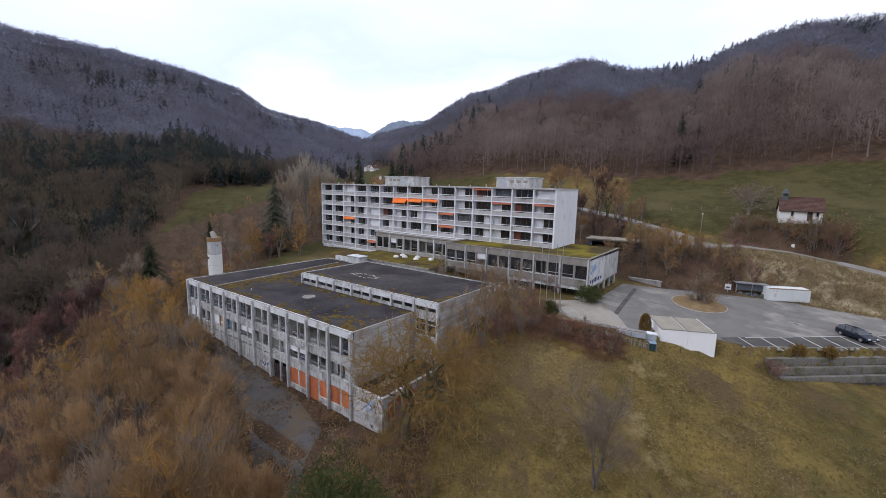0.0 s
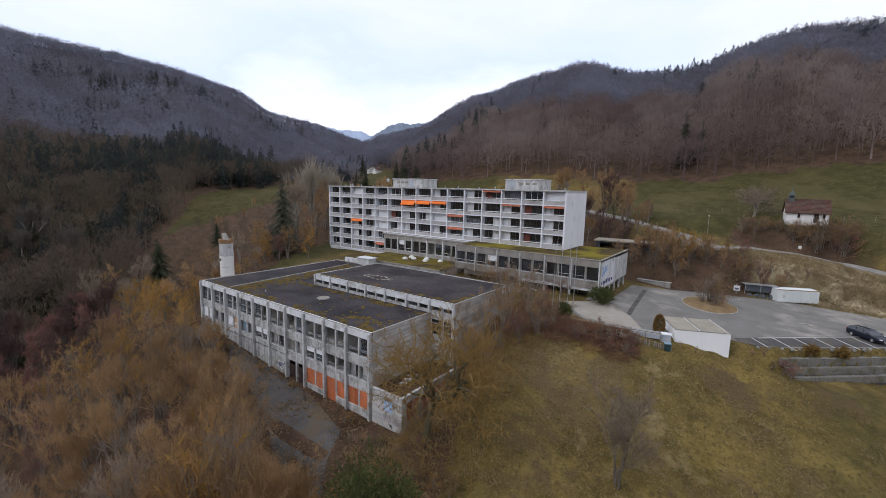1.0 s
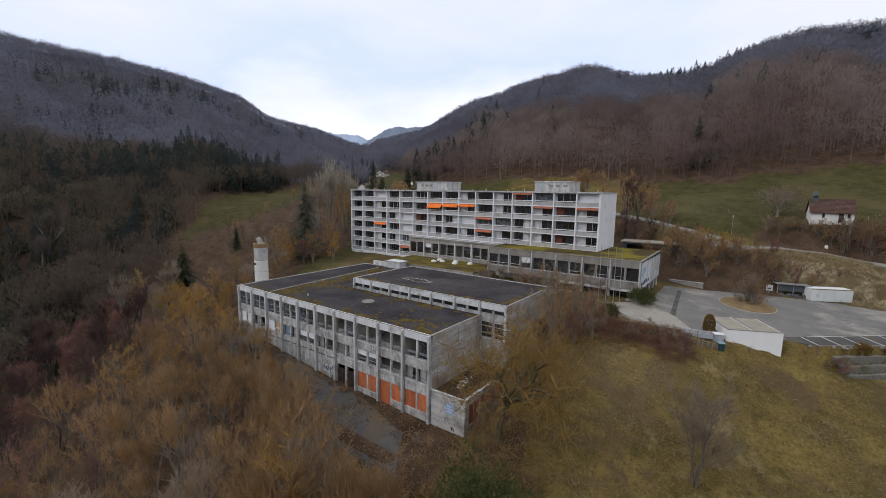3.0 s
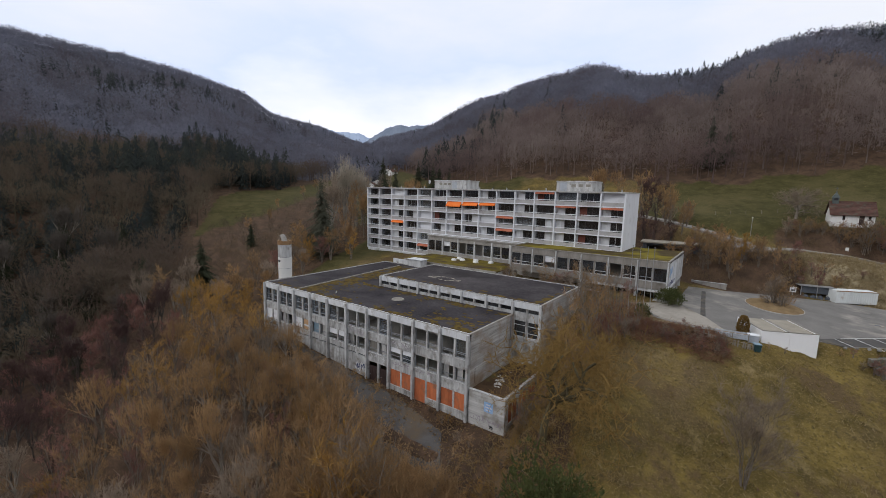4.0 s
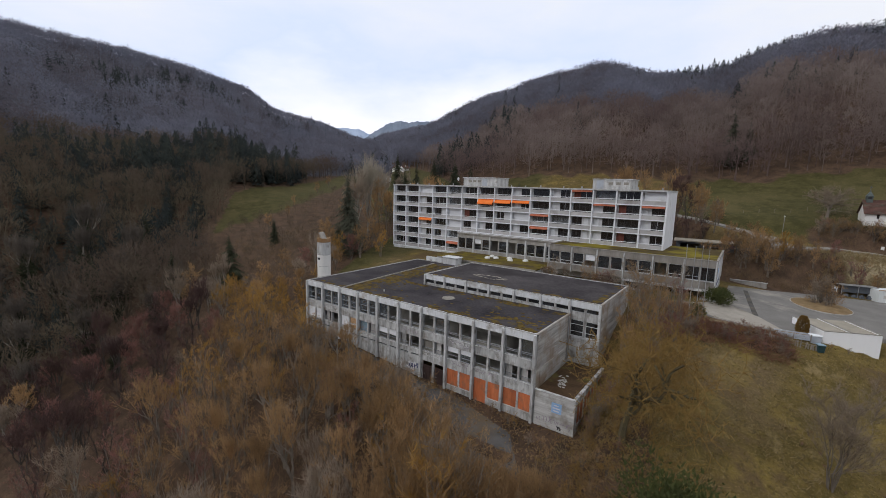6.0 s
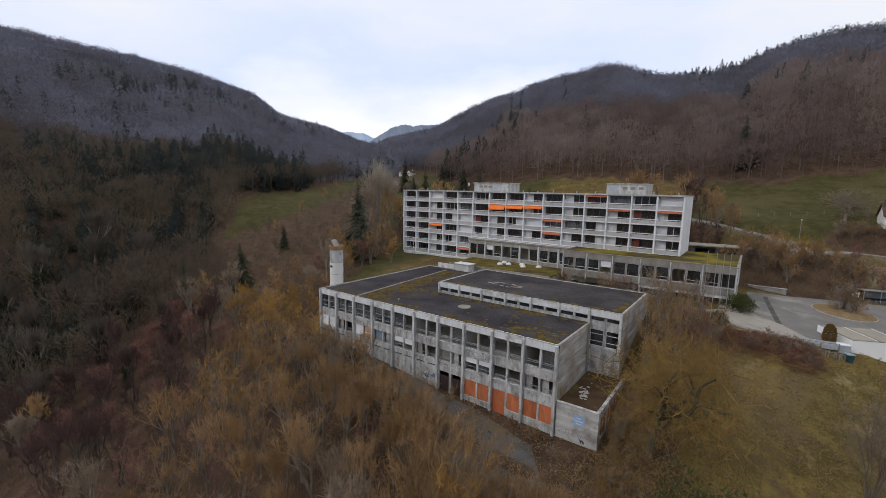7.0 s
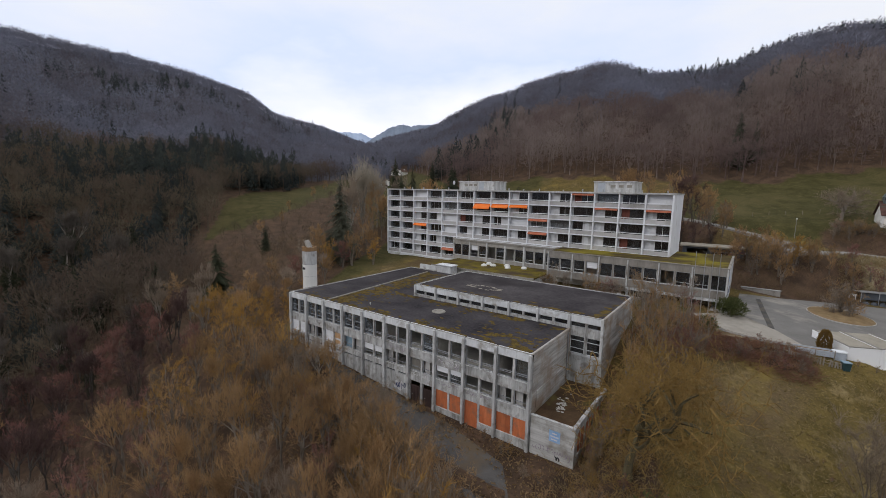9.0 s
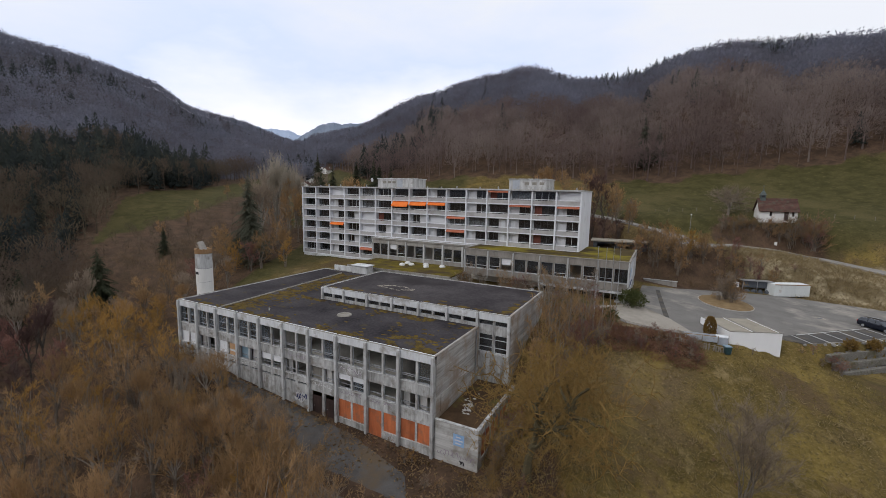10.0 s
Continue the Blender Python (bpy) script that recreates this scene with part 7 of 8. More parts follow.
def grow_woods(name, label, mat, forms_, spots, rng):
    """Plants copies of small forms at spots (x, y, height, width factor, tint)."""
    vs, fs, ts, base = [], [], [], 0
    which = rng.integers(0, len(forms_), len(spots))
    S = np.array(spots)
    Z = ground(S[:, 0], S[:, 1])
    for k, (fv, ff) in enumerate(forms_):
        idx = np.where(which == k)[0]
        if not len(idx):
            continue
        a = rng.uniform(0, 6.283, len(idx))
        c, s = np.cos(a)[:, None], np.sin(a)[:, None]
        h, w = S[idx, 2][:, None], (S[idx, 2] * S[idx, 3])[:, None]
        x = (fv[None, :, 0] * c - fv[None, :, 1] * s) * w + S[idx, 0][:, None]
        y = (fv[None, :, 0] * s + fv[None, :, 1] * c) * w + S[idx, 1][:, None]
        z = fv[None, :, 2] * h + Z[idx][:, None] - 0.3
        v = np.stack([x, y, z], -1).reshape(-1, 3)
        f = (ff[None] + (np.arange(len(idx)) * len(fv))[:, None, None]).reshape(-1, ff.shape[1]) + base
        vs.append(v)
        fs.append(f)
        ts.append(np.repeat(S[idx, 4], len(fv)))
        base += len(v)
    me = array_mesh(name, np.vstack(vs), np.vstack(fs), {"tint": np.concatenate(ts)})
    ob = new(name, me)
    setmat(ob, mat)
    tagged(ob, label, "woods", "", "stuff")


def hillside_woods():
    rng = np.random.default_rng(9)
    bare, dark = woods_forms(1, 10, "bare", 105, 0.65, 0.2), woods_forms(2, 8, "dark")
    thin_ = woods_forms(4, 10, "bare", 60, 1.05, 0.0)
    edge = woods_forms(3, 8, "bare", 160, 0.42, 0.34)
    near = woods_forms(5, 8, "bare", 190, 0.34, 0.25)
    jobs = {"right": (-48, 24, 132), "left": (-99, -48, 104)}
    for side, (a0, a1, r0) in jobs.items():
        b, d, e, c, f, u = [], [], [], [], [], []
        r = float(r0)
        while r < 1750:
            gap = 4.8 * max(1.0, r / 230) ** 0.78
            az = a0 + rng.random() * 1.0
            while az < a1:
                da = math.degrees(gap / r)
                az += da
                A = az + rng.uniform(-0.4, 0.4) * da
                rr = r + rng.uniform(-0.5, 0.5) * gap
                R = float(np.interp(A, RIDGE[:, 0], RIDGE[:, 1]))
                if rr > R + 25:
                    continue
                x, y = O[0] + rr * math.sin(radians(A)), O[1] + rr * math.cos(radians(A))
                if float(wooded(x, y)) < 0.6:
                    continue
                if rr < 190 and in_house(x, y, 3):
                    continue
                if side == "left" and rr < 108:
                    continue
                cl = noise.noise(Vector((x * 0.011, y * 0.011, 1.0))) + 0.5 * noise.noise(Vector((x * 0.03, y * 0.03, 5.0)))
                t = (rr - r0) / (R - r0)
                if side == "left":
                    p = 0.02 + 0.6 * float(smooth(0.2, 0.42, cl))
                    big = 0.8
                    blk = smooth(-75, -71, A + 5 * cl) * smooth(-54, -57, A + 6 * cl) * smooth(215, 240, rr + 30 * cl) * smooth(305, 275, rr + 35 * cl)
                    band = abs(rr - 400 - 5.5 * (A + 75) - 26 * cl)
                    if blk > 0.25:
                        p, big = 0.7 * float(blk), 1.0 + 0.3 * rng.random()
                    elif band < 20 and A < -62:
                        p, big = max(p, 0.5 - 0.02 * band), 0.75
                    elif A < -76 and 150 < rr < 230:
                        p = max(p, 0.25)
                else:
                    p = 0.012 + 0.3 * float(smooth(0.3, 0.6, cl)) + (0.5 if t > 0.9 and -16 < A < 12 else 0) * (0.3 + 0.7 * (cl > -0.05))
                    big = 1.0
                grow = 1 + 0.0006 * max(rr - 300, 0)
                if side == "left" and -69.5 < A < -47.5 and rr < np.interp(A, [-67.4, -64, -57.9, -53.3, -49], [172, 180, 198, 226, 290]):
                    grow, p = 0.28, 0.0               # low scrub below the pasture
                if rng.random() < p:
                    d.append((x, y, rng.uniform(10, 17) * grow * big, rng.uniform(1.15, 1.6), rng.random()))
                else:
                    # far trees take the colour with the haze in it
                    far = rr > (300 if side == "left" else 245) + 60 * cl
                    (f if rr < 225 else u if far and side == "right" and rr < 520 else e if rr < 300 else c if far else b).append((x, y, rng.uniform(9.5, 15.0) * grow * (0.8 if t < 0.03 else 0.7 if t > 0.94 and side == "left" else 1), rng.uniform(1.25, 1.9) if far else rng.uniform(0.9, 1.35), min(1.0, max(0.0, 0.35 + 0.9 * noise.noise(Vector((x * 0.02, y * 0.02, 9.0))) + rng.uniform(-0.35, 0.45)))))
            r += gap * 0.86
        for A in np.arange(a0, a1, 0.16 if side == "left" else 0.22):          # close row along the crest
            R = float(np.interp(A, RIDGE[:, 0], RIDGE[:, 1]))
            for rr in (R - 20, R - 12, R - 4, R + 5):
                rr += rng.uniform(-4, 4)
                x, y = O[0] + rr * math.sin(radians(A)), O[1] + rr * math.cos(radians(A))
                dark_top = side == "right" and -16 < A < 12 and noise.noise(Vector((A * 0.35, 0.3, 0.0))) > -0.3 and rng.random() < 0.8
                if dark_top:
                    d.append((x, y, rng.uniform(8, 16), rng.uniform(1.1, 1.7), rng.random()))
                else:
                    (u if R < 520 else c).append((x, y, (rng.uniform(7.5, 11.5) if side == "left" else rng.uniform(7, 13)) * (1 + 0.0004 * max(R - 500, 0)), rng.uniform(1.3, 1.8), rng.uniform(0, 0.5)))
        grow_woods("wood_fringe", "leafless olive-brown trees at the foot of the hillside", "wood_bare" if side == "right" else "wood_fringe", near, f, rng)
        grow_woods("grey_woods", "leafless beech woods on the far hillside with haze put into their colour", "wood_haze", thin_, c, rng)
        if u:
            grow_woods("grey_woods", "leafless beech woods on the upper slope with haze put into their colour", "wood_haze", bare, u, rng)
        if b:
            grow_woods("bare_woods", "leafless brown beech woods covering the hillside", "wood_bare", bare, b, rng)
        grow_woods("wood_edge", "leafless brown trees along the foot of the hillside", "wood_bare" if side == "right" else "wood_fringe", edge, e, rng)
        grow_woods("conifer_woods", "dark spruce stands among the leafless woods", "wood_dark", dark, d, rng)
        print("woods", side, len(b), len(d))


hillside_woods()


def scatter_brush(name, label, mat, x, y, lo, hi, k=14, width=0.045, seed=60, reach=0.6):
    """Tufts of thin stems at the points, joined."""
    rng = np.random.default_rng(seed)
    n = len(x)
    h = np.repeat(rng.uniform(lo, hi, n), k)
    o = np.stack([np.repeat(x, k) + rng.normal(size=n * k) * 0.4, np.repeat(y, k) + rng.normal(size=n * k) * 0.4, np.repeat(ground(x, y), k) - 0.08], 1)
    o[:, 2] += rng.uniform(0, 0.4, n * k) * h
    q = o + np.stack([rng.normal(size=n * k) * reach, rng.normal(size=n * k) * reach, rng.uniform(0.3, 1.0, n * k)], 1) * h[:, None] * 0.6
    v, f = ribbons(o, q, width, width * 0.35, rng)
    tagged(setmat(new(name, array_mesh(name, v, f)), mat), label, "undergrowth", "", "stuff")


def undergrowth():
    """Saplings and brush that fill the slope between the trees."""
    rng = np.random.default_rng(33)
    n = 3600
    az, r = np.radians(rng.uniform(-97, 4, n)), np.sqrt(rng.uniform(18 ** 2, 150 ** 2, n))
    x, y = O[0] + r * np.sin(az), O[1] + r * np.cos(az)
    keep = (wooded(x, y) > 0.6) & ~((x > -27) & (y > -2)) & np.array([not in_house(a, b, 1.5) for a, b in zip(x, y)])
    x, y = x[keep], y[keep]
    bx, by = np.concatenate([rng.uniform(-27, -2, 420), rng.uniform(-5, 17, 160), rng.uniform(-2, 16, 60)]), np.concatenate([rng.uniform(88.5, 106, 420), rng.uniform(115.5, 121.5, 160), rng.uniform(97, 104, 60)])
    ok = along(bx, by, LANE)[0] > 4.2
    x, y = np.concatenate([x, bx[ok]]), np.concatenate([y, by[ok]])
    P, Q = [], []
    k = 30
    for a, b in zip(x, y):
        z = gz(a, b)
        rim = b - float(np.interp(a, [-90, -62, -48, -34, -26], [34, 29, 23.5, 19.5, 23]))
        h = rng.uniform(1.6, 4.2) * (0.55 if rim > -4 and a > -80 else 1.0)
        o = np.stack([a + rng.normal(size=k) * 0.7, b + rng.normal(size=k) * 0.7, np.full(k, z - 0.1)], 1)
        o[:, 2] += rng.uniform(0, 0.62, k) * h
        P.append(o)
        Q.append(o + np.stack([rng.normal(size=k) * 0.45, rng.normal(size=k) * 0.45, rng.uniform(0.4, 1.0, k)], 1) * h * 0.36)
    P, Q = np.vstack(P), np.vstack(Q)
    # far-left brush takes the colour darkened for lens falloff
    dim = (P[:, 0] < -76) & (P[:, 1] < 26)
    for sel, mat, name, lab in ((~dim, "brush", "undergrowth", "leafless brown saplings and brush under the trees"), (dim, "brush_dark", "damp_undergrowth", "leafless brush on the far left, its colour darkened to imitate dim light")):
        v, f = ribbons(P[sel], Q[sel], 0.034, 0.014, rng)
        tagged(setmat(new(name, array_mesh(name, v, f)), mat), lab, "undergrowth", "", "stuff")


undergrowth()


def rough_growth():
    """Rough grass and brush at the foot of the oak, and the bramble bank above the meadow."""
    rng = np.random.default_rng(71)
    x, y = rng.uniform(-31, -15, 2600), rng.uniform(9, 47, 2600)
    rim = np.interp(y, [9, 22, 31, 47], [-17, -18.5, -21.5, -21.0]) + 2.0 * rng.normal(size=len(x))
    ok = (x < rim) & ~((x < -28.6) & (y > 30)) & ~((x < -27 - 0.2 * (y - 20)) & (y > 20) & (y < 30) & (rng.random(len(x)) < 0.6))
    x, y = x[ok], y[ok]
    gold = rng.random(len(x)) < 0.5
    scatter_brush("rough_grass", "tall straw-brown rough grass round the oak", "dry_stalks", x[gold], y[gold], 0.5, 1.2, 14, 0.04, 72)
    scatter_brush("brush", "leafless olive-brown brush round the oak", "twig_lichen", x[~gold], y[~gold], 0.7, 2.2, 16, 0.035, 73)
    x = np.concatenate([rng.uniform(-26, -10.8, 520), rng.uniform(-30, -21.5, 300)])
    y = np.concatenate([46.0 + (x[:520] + 25) * 0.30 + rng.uniform(0, 8.0, 520), rng.uniform(44, 60.5, 300)])
    ok = (y < np.where(x < -21.5, 61, south_edge(x) - 1.0)) & ~((x < -30.2) & (y < 57))
    scatter_brush("brambles", "dense dark red-brown brambles on the bank", "bramble", x[ok], y[ok], 0.45, 1.3, 22, 0.04, 74, 0.9)


rough_growth()

# ---- loose things ------------------------------------------------------------


def local(x, y, angle, z=None):
    return pose(x, y, gz(x, y) if z is None else z, 0, 0, angle)


def garage():
    a = math.degrees(math.atan2(60.3 - 57.7, -2.0 + 7.6))
    t = thing("garage", "white flat-roofed double garage at the forecourt's edge", "garage", at=local(-7.6, 57.7, a, 7.0))
    W, D = 6.3, 6.4
    z0, z1 = -0.6, 2.55
    for u0, u1 in ((0, W / 2 - 0.01), (W / 2 + 0.01, W)):
        part("shell", Geo().wall(u0, u1, z0, z1, 0, 0.12, []).box(u0, u0 + 0.12, 0.12, D, z0, z1).box(u1 - 0.12, u1, 0.12, D, z0, z1), "garage_white", t)
        part("roof", Geo().box(u0 + 0.12, u1 - 0.12, 0.12, D, z1 - 0.25, z1 - 0.1), "garage_roof", t, "gravelled felt roof")
        part("roof_rim", Geo().box(u0, u1, -0.03, 0.13, z1, z1 + 0.06).box(u0, u0 + 0.13, 0.13, D, z1, z1 + 0.06).box(u1 - 0.13, u1, 0.13, D, z1, z1 + 0.06), "metal_edge", t)
        d = part("garage_door", Geo().box(u0 + 0.2, u1 - 0.2, D - 0.12, D - 0.04, 0.9, z1 - 0.3), "garage_white", t, "white up-and-over door")
        part("door_handle", Geo().box((u0 + u1) / 2 - 0.1, (u0 + u1) / 2 + 0.1, D - 0.04, D, 1.4, 1.46), "steel", d)
    part("footing", Geo().box(W * 0.42, W * 0.98, -0.03, 0.0, z0 - 0.3, z0 + 0.02), "concrete", t)
    part("drain_stub", Geo().box(W * 0.63, W * 0.72, -0.28, -0.03, z0 - 0.05, z0 + 0.15), "debris", t, "white drain stub")


garage()


def estate_car():
    """A dark estate car in a parking bay."""
    t = thing("estate_car", "dark blue estate car parked alone in a bay", "car", at=local(13.1, 78.9, -52.0, float(lot_z(13.1)) + 0.1))
    prof = [(-2.3, 0.38, 0.62), (-2.25, 0.30, 0.95), (-1.75, 0.26, 1.02), (-0.9, 0.24, 1.0), (0.6, 0.24, 0.98), (1.2, 0.25, 0.94), (1.9, 0.28, 0.82), (2.25, 0.34, 0.66), (2.34, 0.4, 0.55)]
    rings = []
    for x, lo, hi in prof:
        w = 0.88 if abs(x) < 1.8 else 0.80 if abs(x) < 2.28 else 0.72
        rings.append([(x, -w * 0.96, lo), (x, -w, lo + 0.18), (x, -w * 0.98, hi - 0.12), (x, -w * 0.88, hi), (x, w * 0.88, hi), (x, w * 0.98, hi - 0.12), (x, w, lo + 0.18), (x, w * 0.96, lo)])
    part("body", Geo().loft(rings), "car_paint", t)
    cab = [(-2.2, 0.98, 0.98), (-1.95, 0.97, 1.38), (-0.9, 0.97, 1.46), (0.1, 0.96, 1.45), (0.45, 0.95, 1.38), (1.25, 0.9, 0.96)]
    rr = []
    for x, lo, hi in cab:
        w, s = 0.80, 0.62
        rr.append([(x, -w, lo), (x, -w + (w - s) * (hi - lo) / 0.5, hi), (x, w - (w - s) * (hi - lo) / 0.5, hi), (x, w, lo)])
    part("cabin_glass", Geo().loft(rr), "tin_dark", t, "tinted windows of the cabin")
    part("roof", Geo().loft([[(x, -0.6, z - 0.02), (x, -0.5, z + 0.02), (x, 0.5, z + 0.02), (x, 0.6, z - 0.02)] for x, z in ((-1.98, 1.38), (-0.9, 1.465), (0.1, 1.455), (0.5, 1.37))]), "car_paint", t)
    for s in (-1, 1):
        for x in (-0.95, 0.02):
            part("pillar", Geo().tube([(x, s * 0.82, 0.96), (x - 0.02, s * 0.64, 1.45)], [0.04, 0.04], 4), "car_paint", t)
        part("roof_rail", Geo().tube([(-1.8, s * 0.55, 1.44), (-0.8, s * 0.57, 1.53), (0.2, s * 0.55, 1.49)], [0.02] * 3, 5), "steel", t)
        part("side_mirror", Geo().chamfered(0.75, 0.93, s * 0.98 - 0.1, s * 0.98 + 0.1, 0.98, 1.12, 0.02), "car_paint", t)
        part("headlight", Geo().box(2.2, 2.345, s * 0.58 - 0.14, s * 0.58 + 0.14, 0.6, 0.73), "lamp_glass", t, "clear headlight")
        part("tail_light", Geo().box(-2.32, -2.2, s * 0.68 - 0.08, s * 0.68 + 0.08, 0.7, 0.95), "tail_red", t, "red tail light")
        for x in (-1.38, 1.42):
            w = part("wheel", Geo().loft([[(x + r * math.cos(a), s * y, 0.32 + r * math.sin(a)) for a in [k * math.pi / 8 for k in range(16)]] for r, y in ((0.27, 0.66), (0.32, 0.69), (0.32, 0.87), (0.28, 0.9))]), "rubber", t)
            part("rim", Geo().loft([[(x + r * math.cos(a), s * y, 0.32 + r * math.sin(a)) for a in [k * math.pi / 6 for k in range(12)]] for r, y in ((0.21, 0.88), (0.19, 0.91), (0.05, 0.905))]), "steel", w, "alloy rim")
    part("number_plate", Geo().box(2.335, 2.352, -0.26, 0.26, 0.42, 0.52), "rail", t)


estate_car()


def bay_lines():
    """White lines between the parking bays and along their heads."""
    d = Vector((15.9, 17.6)).normalized()
    start = Vector((0.3, 65.9))
    line = thing("bay_marking", "worn white lines of the parking bays", "road marking", "", "structure")

    def strip(a, b, w):
        n = (b - a).normalized()
        n = Vector((-n.y, n.x)) * w / 2
        pts = [a - n, b - n, b + n, a + n]
        g = Geo().loft([[(p.x, p.y, float(lot_z(p.x)) + h) for p in pts] for h in (0.08, 0.125)])
        part("line", g, "paint", line)
    strip(start + d * 1, start + d * 46, 0.09)
    for k in range(13):
        p = start + d * (k * 3.3)
        q = p + Vector((2.3, -3.5)) if k else p + Vector((1.6, -2.4))
        strip(p, q, 0.09)


bay_lines()


def island():
    t = thing("planted_island", "round planted island of dry leaves in the forecourt", "island", "", "structure")
    n = 40
    rings = []
    for s, h in ((1.0, -0.2), (1.0, 0.12), (0.97, 0.14), (0.95, 0.16), (0.6, 0.42), (0.2, 0.55)):
        rings.append([(-5.6 + 4.0 * s * math.cos(k * 2 * math.pi / n), 80.0 + 5.2 * s * math.sin(k * 2 * math.pi / n), float(lot_z(-5.6 + 4.4 * s * math.cos(k * 2 * math.pi / n))) + 0.05 + h) for k in range(n)])
    part("leaf_mound", Geo().loft(rings[2:], True), "dead_leaves", t, "mound of brown leaves")
    r0 = rings[0]
    kerb = Geo().loft(rings[:3], False)
    part("kerb", kerb, "concrete_warm", t)
    part("manhole", Geo().cyl(6.8, 80.3, float(lot_z(6.8)) + 0.03, float(lot_z(6.8)) + 0.075, 0.75, 20), "gravel", t, "pale concrete round a manhole")
    part("manhole_cover", Geo().cyl(6.8, 80.3, float(lot_z(6.8)) + 0.075, float(lot_z(6.8)) + 0.085, 0.38, 16), "tin_dark", t)


island()


def gabion_wall():
    """Stepped dry-stone wall that carries the car park."""
    t = thing("stone_wall", "stepped grey dry-stone wall below the car park", "retaining wall")
    a, b = Vector((5.0, 62.6)), Vector((25.9, 84.8))
    d = (b - a).normalized()
    n = Vector((-d.y, d.x))
    L = (b - a).length
    r = random.Random(12)
    for tier in range(3):                        # a row of wire baskets to each tier
        s = -0.3 - 0.4 * tier
        while s < L:
            w = 1.9
            p, q = a + d * s + n * tier * 0.55, a + d * (s + w) + n * tier * 0.55
            zb = 4.2 + tier * 0.95
            bulge = r.uniform(0.01, 0.025)
            rings = []
            for h, o in ((0.0, 0.0), (0.3, -bulge), (0.62, -bulge), (0.9, 0.01)):
                c = [p + n * o + d * 0.004, q + n * o - d * 0.004, q + n * 0.5 - d * 0.004, p + n * 0.5 + d * 0.004]
                rings.append([(v.x, v.y, zb + h - 0.04 * (s if k in (0, 3) else s + w) + r.uniform(-0.012, 0.012)) for k, v in enumerate(c)])
            part("stone_basket", Geo().loft(rings), "gabion", t)
            s += w
    # core in a dark colour that stands for shade in the gaps
    core = Geo()
    for tier in range(3):
        p0, p1 = a + n * (tier * 0.55 + 0.12), b + n * (tier * 0.55 + 0.12)
        q0, q1 = p0 + n * 0.6, p1 + n * 0.6
        zb, ze = 3.2, 4.2 + (tier + 1) * 0.95 - 0.06
        core.loft([[(p0.x, p0.y, zb), (p1.x, p1.y, zb - 2.5), (q1.x, q1.y, zb - 2.5), (q0.x, q0.y, zb)], [(p0.x, p0.y, ze), (p1.x, p1.y, ze - 0.04 * L), (q1.x, q1.y, ze - 0.04 * L), (q0.x, q0.y, ze)]])
    part("wall_core", core, "tin_dark", t, "wall core coloured dark as the shade between the stone tiers")


gabion_wall()


def sheds():
    ang = 27.0
    t = thing("container", "long white steel container with closed doors", "container", at=local(3.7, 94.3, ang, 7.62))
    L, Wd, H = 6.6, 2.4, 2.35
    part("body", Geo().chamfered(0, L, 0, Wd, 0.1, H, 0.04), "container", t)
    for k in range(18):
        part("rib", Geo().box(0.2 + k * 0.36, 0.34 + k * 0.36, -0.03, 0.0, 0.25, H - 0.15), "container", t)
    part("top_rail", Geo().box(-0.03, L + 0.03, -0.05, 0.05, H - 0.1, H + 0.03), "rust", t, "rust-stained top rail")
    part("skid", Geo().box(0.1, L - 0.1, 0.2, Wd - 0.2, -0.15, 0.1), "tin_dark", t)
    s = thing("carport", "dark open-fronted tin shelter with a flat roof", "shed", at=local(-1.2, 95.2, 12.0, 7.85))
    part("roof", Geo().loft([[(-0.2, -0.4, 2.2 + z), (5.1, -0.4, 2.2 + z), (5.1, 2.6, 2.0 + z), (-0.2, 2.6, 2.0 + z)] for z in (0, 0.1)]), "steel", s, "pale corrugated roof")
    part("rear_wall", Geo().box(0, 4.9, 2.2, 2.3, -0.2, 2.0), "tin_dark", s)
    part("front_panel", Geo().box(0, 4.9, 0, 0.06, 0.9, 2.1), "tin_dark", s, "dark tin panel")
    for x in (0, 2.4, 4.8):
        part("post", Geo().box(x, x + 0.1, -0.1, 0.0, -0.2, 2.15), "steel", s)
    for k in range(4):
        u = thing("rubbish_heap", "heap of dark rubbish inside the shelter", "rubbish", at=local(-0.4 + k * 1.1, 95.2 + k * 0.25, k * 40, 7.85))
        r = random.Random(k)
        part("heap", Geo().loft([[(0.6 * q * math.cos(j * 1.047) * r.uniform(0.8, 1.2), 0.5 * q * math.sin(j * 1.047) * r.uniform(0.8, 1.2), h) for j in range(6)] for q, h in ((1, -0.05), (0.8, 0.35), (0.3, 0.6))]), "tin_dark", u)
    b = thing("notice_board", "small white notice board on a post", "sign", at=local(-2.4, 94.0, 12.0))
    part("post", Geo().box(-0.05, 0.05, 0, 0.1, -0.2, 1.9), "steel", b)
    part("board", Geo().chamfered(-0.5, 0.5, -0.06, 0.0, 0.7, 1.7, 0.02), "rail", b)
    part("notice", Geo().box(-0.3, 0.3, -0.07, -0.062, 0.95, 1.25), "tin_dark", b)


sheds()


def edge_stones():
    """Boulders and stumps along the rim of the parking bays."""
    r = random.Random(31)
    for k in range(18):
        x = 1.4 + 17.5 * (k + r.uniform(-0.5, 0.5)) / 18
        y = float(south_edge(x)) + r.uniform(-0.1, 0.35)
        q = r.uniform(0.12, 0.3)
        g = Geo().loft([[(q * s * math.cos(j * 0.9) * r.uniform(0.85, 1.1), q * s * math.sin(j * 0.9) * r.uniform(0.85, 1.1), h * q) for j in range(7)] for s, h in ((0.95, -0.4), (1.0, 0.3), (0.75, 0.85), (0.3, 1.1))])
